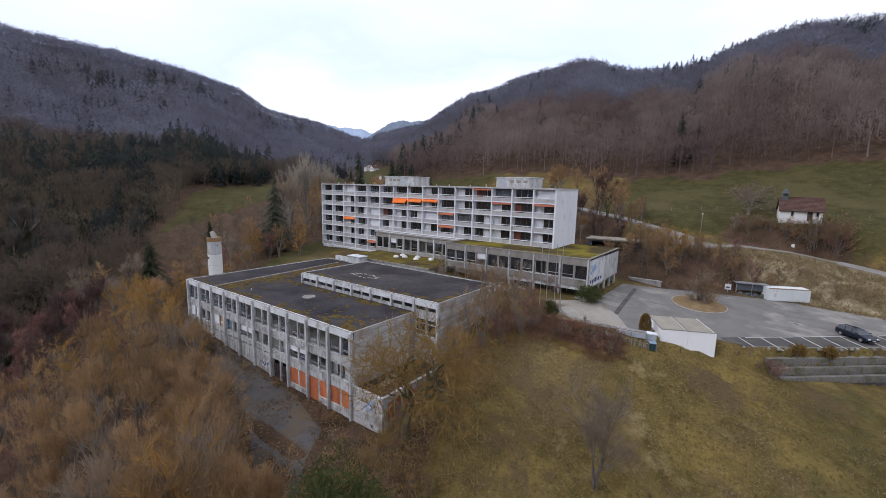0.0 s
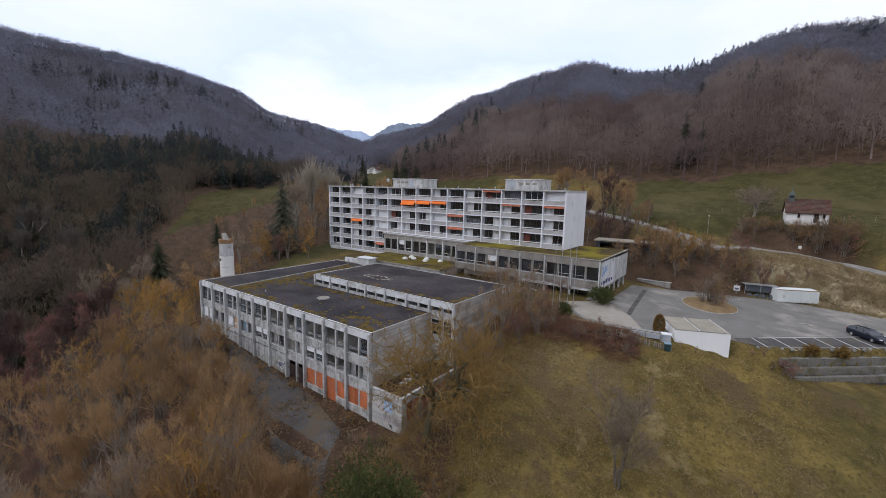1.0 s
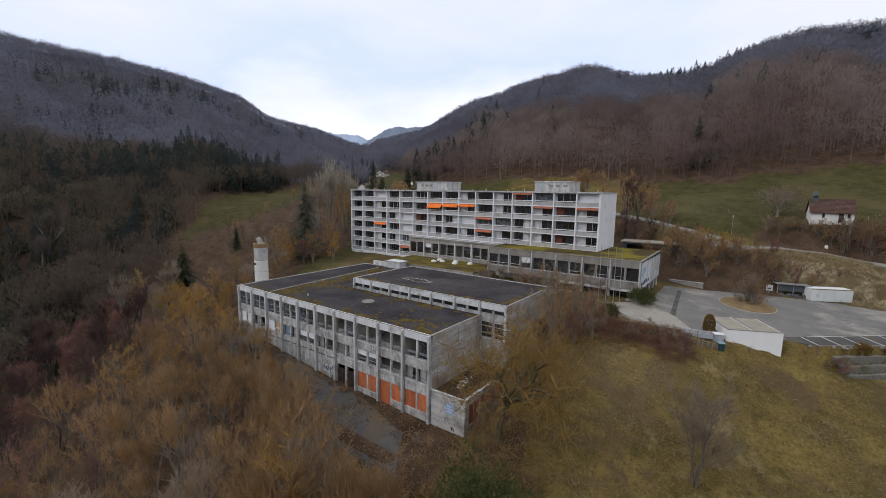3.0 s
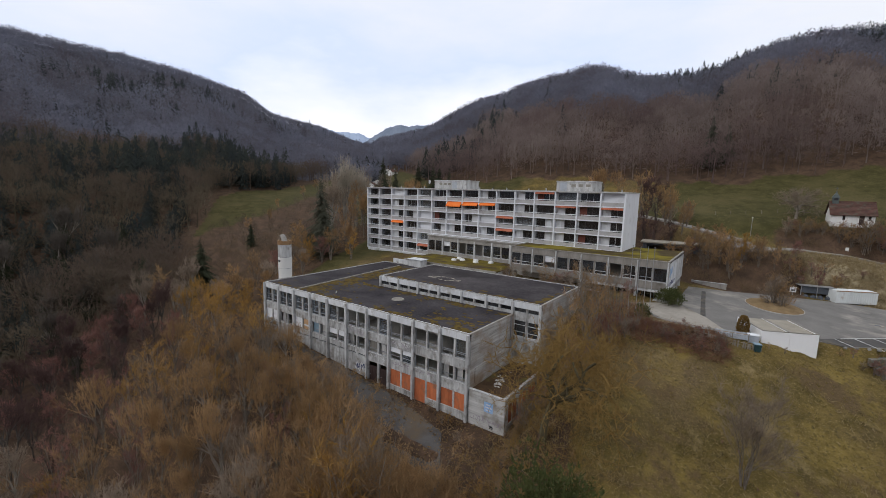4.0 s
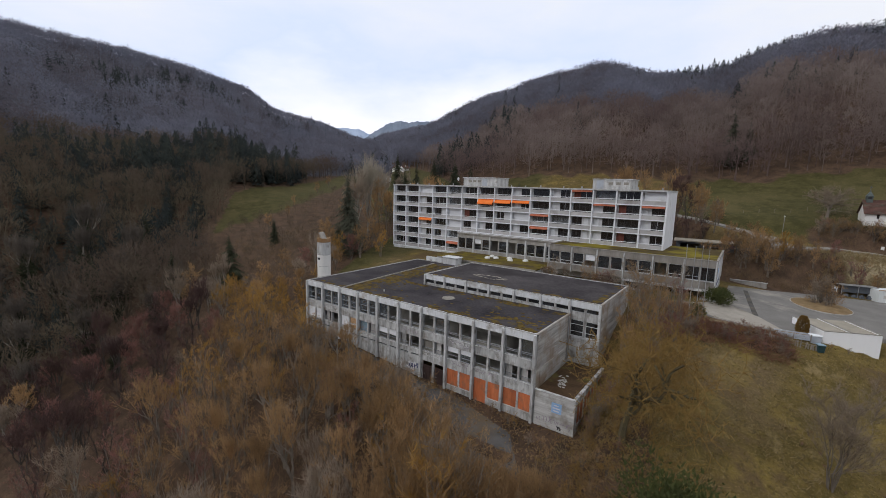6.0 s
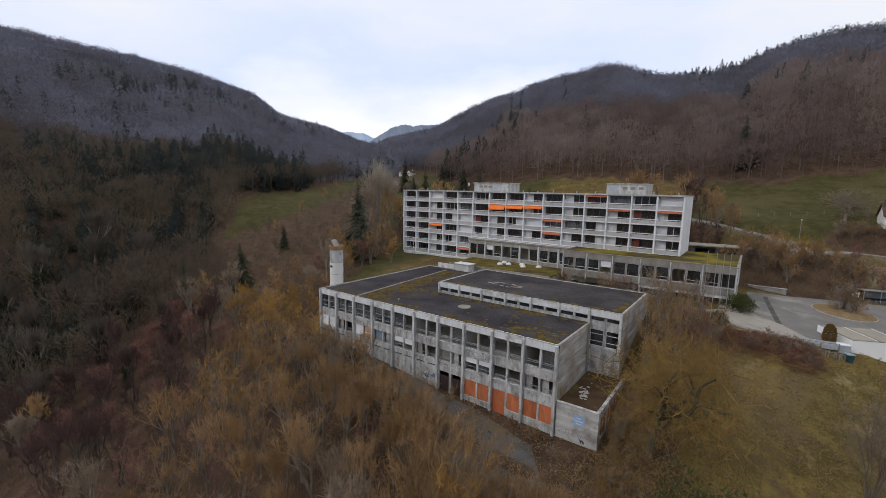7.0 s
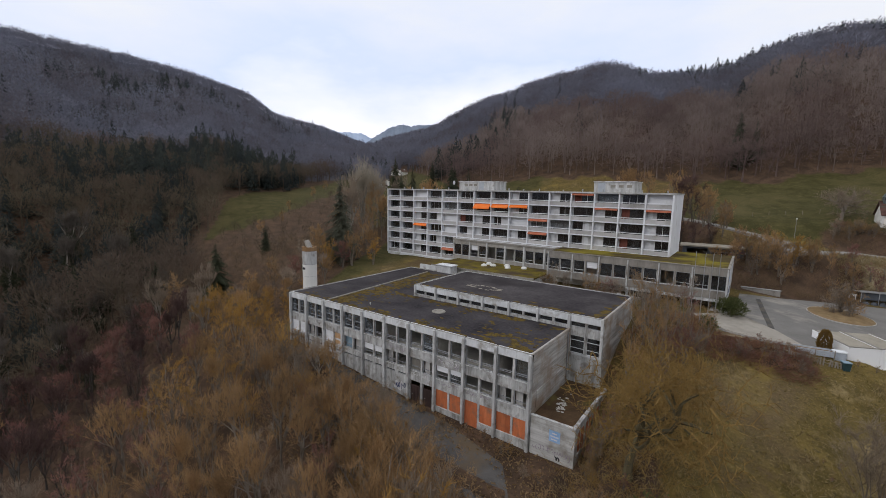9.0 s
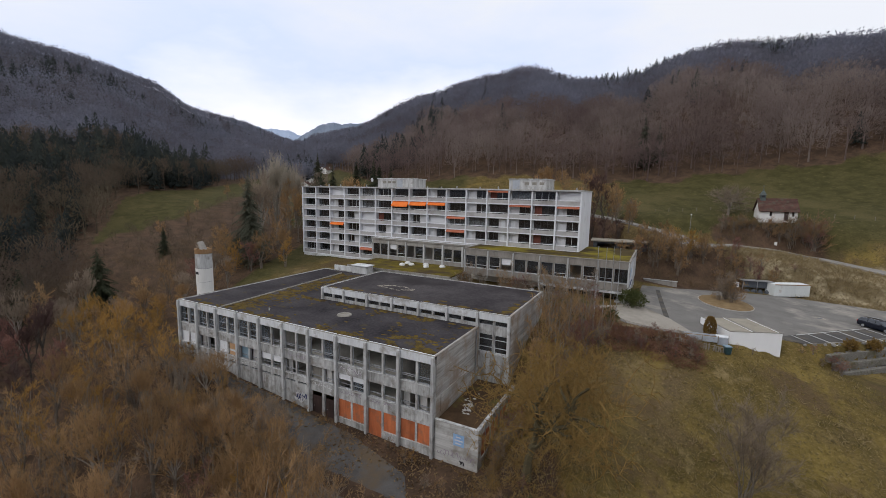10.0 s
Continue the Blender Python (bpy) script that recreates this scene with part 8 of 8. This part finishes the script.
        solid("boulder", g, "stone", "rough grey boulder on the rim of the car park", "boulder", "boulders along the bays", at=local(x, y, r.uniform(0, 90)))


edge_stones()


def flagpoles():
    first = None
    for x, y in ((-23.4, 56.7), (-22.3, 56.4), (-21.5, 57.4), (-20.7, 57.6)):
        m = local(x, y, 0)
        if first is None:
            first = thing("flagpole", "slim white flagpole without a flag", "flagpole", "flagpoles", at=m)
            part("pole", Geo().tube([(0, 0, -0.3), (0, 0, 5), (0, 0, 9.6)], [0.055, 0.05, 0.035], 8), "steel", first)
            part("finial", Geo().loft([[(q * math.cos(k), q * math.sin(k), 9.6 + h) for k in range(6)] for q, h in ((0.03, 0), (0.06, 0.06), (0.02, 0.12))]), "steel", first)
            part("foot", Geo().cyl(0, 0, -0.3, 0.12, 0.2, 10), "concrete_light", first)
        else:
            copy_thing(first, m)


flagpoles()


def street_lamps():
    t = thing("street_lamp", "grey lamp post with a small white head beside the lane", "street lamp", at=local(-9.8, 117.5, 0))
    part("post", Geo().tube([(0, 0, -0.3), (0, 0, 4.2)], [0.05, 0.04], 8), "steel", t)
    part("head", Geo().loft([[(q * math.cos(k), q * math.sin(k), 4.2 + h) for k in range(6)] for q, h in ((0.06, 0), (0.18, 0.1), (0.16, 0.24), (0.04, 0.32))]), "dome", t, "white globe head")
    t = thing("signpost", "short post with a small blank white board beside the lane", "sign", at=local(7.4, 117.2, 0))
    part("post", Geo().tube([(0, 0, -0.3), (0, 0, 1.5)], [0.04, 0.035], 8), "steel", t)
    part("board", Geo().chamfered(-0.28, 0.28, -0.07, -0.036, 0.8, 1.6, 0.015), "dome", t, "blank white board")


street_lamps()


def chapel():
    ang = 4.0
    t = thing("chapel", "small white chapel with a red-brown tiled roof and bell turret", "chapel", at=local(4.6, 122.4, ang, 20.9))
    L, Wd, E, R = 7.4, 5.0, 2.2, 4.9
    hs = [(2.0, 2.5, 0.9, 1.9), (4.8, 5.7, -0.1, 2.0), (6.3, 6.8, 0.9, 1.9)]
    part("south_wall", Geo().wall(0, L, -1.5, E, 0, 0.35, hs), "chapel_wall", t)
    part("north_wall", Geo().box(0, L, Wd - 0.35, Wd, -1.5, E), "chapel_wall", t)
    for x in (0, L - 0.35):
        part("gable_wall", Geo().loft([[(u, 0.35, -1.5), (u, Wd - 0.35, -1.5), (u, Wd - 0.35, E), (u, Wd / 2, R - 0.3), (u, 0.35, E)] for u in (x, x + 0.35)]), "chapel_wall", t)
    for h in (hs[0], hs[2]):
        sash(t, *h, 0.15, "frame_grey", "glass_dark", w=0.05)
    d = part("door", Geo().box(4.8, 5.7, 0.12, 0.2, -0.1, 2.0), "door_dark", t, "dark wooden door")
    part("door_handle", Geo().box(4.9, 4.96, 0.06, 0.12, 0.9, 1.1), "steel", d)
    for s in (0, 1):                            # two pitches, rows of tiles
        pitch = part("roof", Geo().loft([
            [(-0.3, Wd / 2 + (1 if s else -1) * (Wd / 2 + 0.45), E - 0.3), (L + 0.3, Wd / 2 + (1 if s else -1) * (Wd / 2 + 0.45), E - 0.3), (L + 0.3, Wd / 2, R), (-0.3, Wd / 2, R)],
            [(-0.3, Wd / 2 + (1 if s else -1) * (Wd / 2 + 0.45), E - 0.2), (L + 0.3, Wd / 2 + (1 if s else -1) * (Wd / 2 + 0.45), E - 0.2), (L + 0.3, Wd / 2, R + 0.1), (-0.3, Wd / 2, R + 0.1)]]), "tile", t, "weathered clay tile pitch")
        if s == 0:
            for k in range(11):
                f0, f1 = k / 11, (k + 1) / 11
                y0, z0 = -0.45 + f0 * (Wd / 2 + 0.45), E - 0.2 + f0 * (R + 0.3 - E)
                y1, z1 = -0.45 + f1 * (Wd / 2 + 0.45), E - 0.2 + f1 * (R + 0.3 - E)
                part("tile_course", Geo().loft([[(-0.32, y0, z0 + 0.004), (L + 0.32, y0, z0 + 0.004), (L + 0.32, y1, z1 + 0.004), (-0.32, y1, z1 + 0.004)], [(-0.32, y0 - 0.02, z0 + 0.06), (L + 0.32, y0 - 0.02, z0 + 0.06), (L + 0.32, y1, z1 + 0.015), (-0.32, y1, z1 + 0.015)]]), "tile", pitch)
    part("ridge", Geo().tube([(-0.32, Wd / 2, R + 0.1), (L + 0.32, Wd / 2, R + 0.1)], [0.13, 0.13], 8), "tile", t)
    q = part("bell_turret", Geo().chamfered(0.3, 1.4, Wd / 2 - 0.55, Wd / 2 + 0.55, R - 0.5, R + 1.0, 0.04), "copper", t, "grey metal-clad bell turret")
    part("louvre", Geo().box(0.5, 1.2, Wd / 2 - 0.57, Wd / 2 - 0.552, R + 0.35, R + 0.85), "ink_black", q)
    part("turret_roof", Geo().loft([[(0.85 + s * a, Wd / 2 + s * b, R + h) for a, b in ((-1, -1), (1, -1), (1, 1), (-1, 1))] for s, h in ((0.72, 1.0), (0.5, 1.25), (0.42, 1.5), (0.12, 2.0), (0.02, 2.7))]), "copper", q)
    part("cross", Geo().box(0.82, 0.88, Wd / 2 - 0.03, Wd / 2 + 0.03, R + 2.6, R + 3.4).box(0.6, 1.1, Wd / 2 - 0.025, Wd / 2 + 0.025, R + 3.0, R + 3.07), "tin_dark", q)


chapel()


def fence_run(pts, label, group, h=1.1, gap=2.4, wire=True):
    t = thing("fence", label, "fence", group)
    posts = []
    for (x0, y0), (x1, y1) in zip(pts, pts[1:]):
        n = max(1, round(math.hypot(x1 - x0, y1 - y0) / gap))
        for k in range(n):
            posts.append((x0 + (x1 - x0) * k / n, y0 + (y1 - y0) * k / n))
    posts.append(pts[-1])
    me = Geo().loft([[(s * 0.06 * math.cos(a), s * 0.06 * math.sin(a), z) for a in (0.8, 2.4, 3.9, 5.5)] for s, z in ((1, -0.4), (1, h - 0.06), (0.5, h))]).mesh("post")
    me.materials.append(M["wood_grey"])
    for x, y in posts:
        o = new("post", me)
        o.parent = t
        o.location = (x, y, gz(x, y))
    if wire:
        for f in (0.5, 0.9):
            part("wire", Geo().tube([(x, y, gz(x, y) + h * f) for x, y in posts], [0.012] * len(posts), 3, cap=False), "steel", t)


fence_run([(-24.5, 47.4), (-25.8, 43.5), (-27.2, 39), (-28.3, 34)], "weathered wooden fence posts with wire down the bank", "fences", 1.2, 1.6)
fence_run([(-18, 128), (-8, 131), (2, 134)], "pasture fence of weathered posts", "fences", 1.0, 4, False)
fence_run([(10, 128), (20, 128), (30, 126)], "pasture fence of weathered posts", "fences", 1.0, 4, False)


def plank_fence():
    """The broken paling fence above the meadow and the trough beside it."""
    t = thing("paling_fence", "leaning grey paling fence above the meadow", "fence")
    r = random.Random(8)
    p0, p1 = Vector((-13.6, 53.4)), Vector((-7.6, 55.4))
    for k in range(24):
        if r.random() < 0.15:
            continue
        p = p0 + (p1 - p0) * k / 23
        z = gz(p.x, p.y)
        o = part("pale", Geo().box(-0.07, 0.07, -0.012, 0.012, -0.2, r.uniform(0.6, 0.95)), "wood_grey", t)
        o.matrix_basis = pose(p.x, p.y, z, r.uniform(-6, 6), r.uniform(-9, 9), 18)
    for f in (0.25, 0.6):
        part("rail", Geo().tube([(p0.x, p0.y + 0.03, gz(*p0) + f), (p1.x, p1.y + 0.03, gz(*p1) + f)], [0.03, 0.03], 4), "wood_grey", t)
    w = thing("timber_planter", "long grey timber box beside the forecourt", "planter", at=local(-12.4, 55.6, 8, 8.35))
    for k in range(3):
        part("plank", Geo().box(0, 3.6, -0.03 * k, 0.05 - 0.03 * k, 0.05 + k * 0.24, 0.26 + k * 0.24), "plastic_grey", w)
        part("plank", Geo().box(0, 3.6, 1.0, 1.05, 0.05 + k * 0.24, 0.26 + k * 0.24), "plastic_grey", w)
    for x in (0.05, 1.75, 3.45):
        part("stake", Geo().box(x, x + 0.1, -0.14, -0.07, -0.2, 0.9), "wood_grey", w)
    part("soil", Geo().box(0.05, 3.55, 0.06, 0.99, 0.0, 0.55), "dead_leaves", w)
    c = thing("utility_box", "light grey plastic utility box", "box", at=local(-8.9, 56.3, 12, 7.9))
    part("body", Geo().chamfered(0, 1.1, 0, 0.9, -0.1, 1.1, 0.05), "plastic_grey", c)
    part("lid", Geo().chamfered(-0.06, 1.16, -0.06, 0.96, 1.1, 1.22, 0.04), "fascia", c)
    b = thing("rubbish_bin", "dark green wheeled rubbish bin", "bin", at=local(-8.0, 55.3, 20, 7.4))
    part("body", Geo().loft([[(sx * s, sy * s, z) for sx, sy in ((-1, -1), (1, -1), (1, 1), (-1, 1))] for s, z in ((0.28, 0.05), (0.36, 0.95))]), "plastic_dark", b)
    part("lid", Geo().chamfered(-0.4, 0.4, -0.4, 0.42, 0.95, 1.04, 0.03), "plastic_blue", b)
    for s in (-1, 1):
        part("wheel", Geo().loft([[(s * 0.3 + d, 0.3 + 0.12 * math.cos(k), 0.1 + 0.12 * math.sin(k)) for k in range(6)] for d in (-0.04, 0.04)]), "rubber", b)


plank_fence()


def rubble():
    r = random.Random(14)
    g = Geo()
    for k in range(70):
        x, y = -37 + r.gauss(0, 2.6), 64.4 + r.gauss(0, 0.8)
        q = r.uniform(0.12, 0.45)
        z = gz(x, y)
        a = r.uniform(0, 3)
        g.loft([[(x + s * q * math.cos(a + j * 1.57 + 0.4), y + s * q * 0.6 * math.sin(a + j * 1.57 + 0.4), z + h) for j in range(4)] for s, h in ((1, -0.1), (0.9, q * 0.7), (0.5, q))])
    solid("rubble_heap", g, "debris", "pale heap of broken boards and rubble", "rubble", "", "stuff")
    t = thing("white_barrel", "white plastic barrel beside the terrace", "barrel", at=local(-34.8, 66.0, 0, 9.0))
    part("drum", Geo().cyl(0, 0, 0, 0.9, 0.32, 12), "rail", t)
    part("hoop", Geo().cyl(0, 0, 0.4, 0.46, 0.335, 12), "rail", t)
    # retaining wall behind the forecourt
    w = thing("retaining_wall", "low stained concrete retaining wall behind the forecourt", "wall", "", "structure")
    part("wall", Geo().box(-18.4, -12.6, 87.6, 88.0, 8.0, 9.7), "concrete_warm", w)
    part("coping", Geo().box(-18.5, -12.5, 87.5, 88.1, 9.7, 9.8), "concrete", w)
    s = thing("flat_shed", "low dark flat-roofed shed behind the annex", "shed", at=local(-29.5, 96.5, 6, 13.0))
    part("shed_wall", Geo().wall(0, 11, -1.5, 2.6, 0, 0.25, [(0.8, 4.6, 0.2, 2.2), (5.4, 10.0, 0.2, 2.2)]).box(0, 0.25, 0.25, 5, -1.5, 2.6).box(10.75, 11, 0.25, 5, -1.5, 2.6).box(0.25, 10.75, 4.75, 5, -1.5, 2.6), "tin_dark", s)
    part("roof", Geo().box(-0.5, 11.5, -0.6, 5.3, 2.6, 2.85), "garage_roof", s)


rubble()


def far_houses():
    """Farmhouses up the valley."""
    first = None
    for az, r, ang, sc in ((-46.2, 268, 20, 0.5), (-44.2, 272, 60, 0.45), (-43.4, 262, -15, 0.4), (-45.3, 284, 35, 0.5)):
        x, y = O[0] + r * math.sin(radians(az)), O[1] + r * math.cos(radians(az))
        m = local(x, y, ang)
        if first is None:
            first = thing("farmhouse", "small white farmhouse with a grey-brown gabled roof", "house", "farmhouses up the valley", at=m @ Matrix.Diagonal((sc, sc, sc, 1)))
            part("house_body", Geo().loft([[(-6, y_, -2), (6, y_, -2), (6, y_, 4), (0, y_, 7.6), (-6, y_, 4)] for y_ in (-5, 5)]), "chapel_wall", first)
            for s in (-1, 1):
                part("roof", Geo().loft([[(s * 6.9, -5.8, 3.6 + h), (0, -5.8, 7.75 + h), (0, 5.8, 7.75 + h), (s * 6.9, 5.8, 3.6 + h)] for h in (0, 0.3)]), "tile", first)
            part("chimney", Geo().chamfered(1.2, 1.9, 1, 1.8, 6, 8.9, 0.05), "concrete", first)
            for x_ in (-3.4, 0, 3.4):
                for z_ in (0.4, 2.7):
                    part("window", Geo().box(x_ - 0.5, x_ + 0.5, -5.05, -5.003, z_, z_ + 1.2), "frame_grey", first)
        else:
            copy_thing(first, Matrix()).matrix_basis = m @ Matrix.Diagonal((sc, sc, sc, 1))


far_houses()


def ground_tufts():
    """Grass tufts and dry stalks over meadow and bank."""
    rng = np.random.default_rng(17)
    for name, n, box, mat, h, lab, rule in (
            ("meadow_grass", 7000, (-27, 22, 14, 60), "grass_blades", 0.24, "matted winter grass tufts over the meadow", 0),
            ("dry_stalks", 7000, (-4, 40, 96, 112), "dry_stalks", 0.7, "pale dry stalks on the bank below the lane", 1),
            ("meadow_stalks", 5200, (-27, 20, 18, 60), "dry_stalks", 0.42, "straw-coloured dead stalks in patches on the meadow", 2)):
        x, y = rng.uniform(box[0], box[1], n), rng.uniform(box[2], box[3], n)
        ok = (wooded(x, y) < 0.5) & (along(x, y, LANE)[0] > 2.4)
        if rule != 1:
            ok &= (y < south_edge(x) - 1.0) & ~((x < -29) & (y > 30)) & (x + 0.35 * (y - 31) > -29)
            if rule == 2:
                pn = np.array([noise.noise(Vector((a * 0.13, b * 0.13, 7.0))) for a, b in zip(x, y)])
                ok &= pn > 0.12
        x, y = x[ok], y[ok]
        z = ground(x, y)
        P = np.stack([x, y, z - 0.03], 1)
        P = np.repeat(P, 3, 0) + rng.normal(size=(3 * len(x), 3)) * [0.12, 0.12, 0]
        Q = P + np.stack([rng.normal(size=len(P)) * 0.5, rng.normal(size=len(P)) * 0.5, rng.uniform(0.4, 1.0, len(P))], 1) * h
        v, f = ribbons(P, Q, 0.07, 0.02, rng)
        me = array_mesh(name, v, f)
        tagged(setmat(new(name, me), mat), lab, "grass", "", "stuff")


ground_tufts()


def leaf_litter():
    """Fallen leaves over the yard and along the foot of the long block."""
    rng = np.random.default_rng(51)
    n = 9000
    x, y = rng.uniform(-66, -27, n), rng.uniform(17.5, 30.9, n)
    keep = np.array([noise.noise(Vector((a * 0.22, b * 0.22, 2.0))) + 0.35 * (b > 28.5) + 0.2 * (b < 24) for a, b in zip(x, y)]) > rng.uniform(-0.25, 0.35, n)
    x, y = x[keep], y[keep]
    z = ground(x, y) + 0.05
    P = np.stack([x, y, z], 1)
    Q = P + np.stack([rng.normal(size=len(x)) * 0.16, rng.normal(size=len(x)) * 0.16, rng.uniform(0.0, 0.14, len(x))], 1)
    v, f = ribbons(P, Q, 0.16, 0.07, rng)
    tagged(setmat(new("leaf_litter", array_mesh("leaf_litter", v, f)), "litter"), "brown fallen leaves and dead stalks over the yard", "leaves", "", "stuff")


leaf_litter()
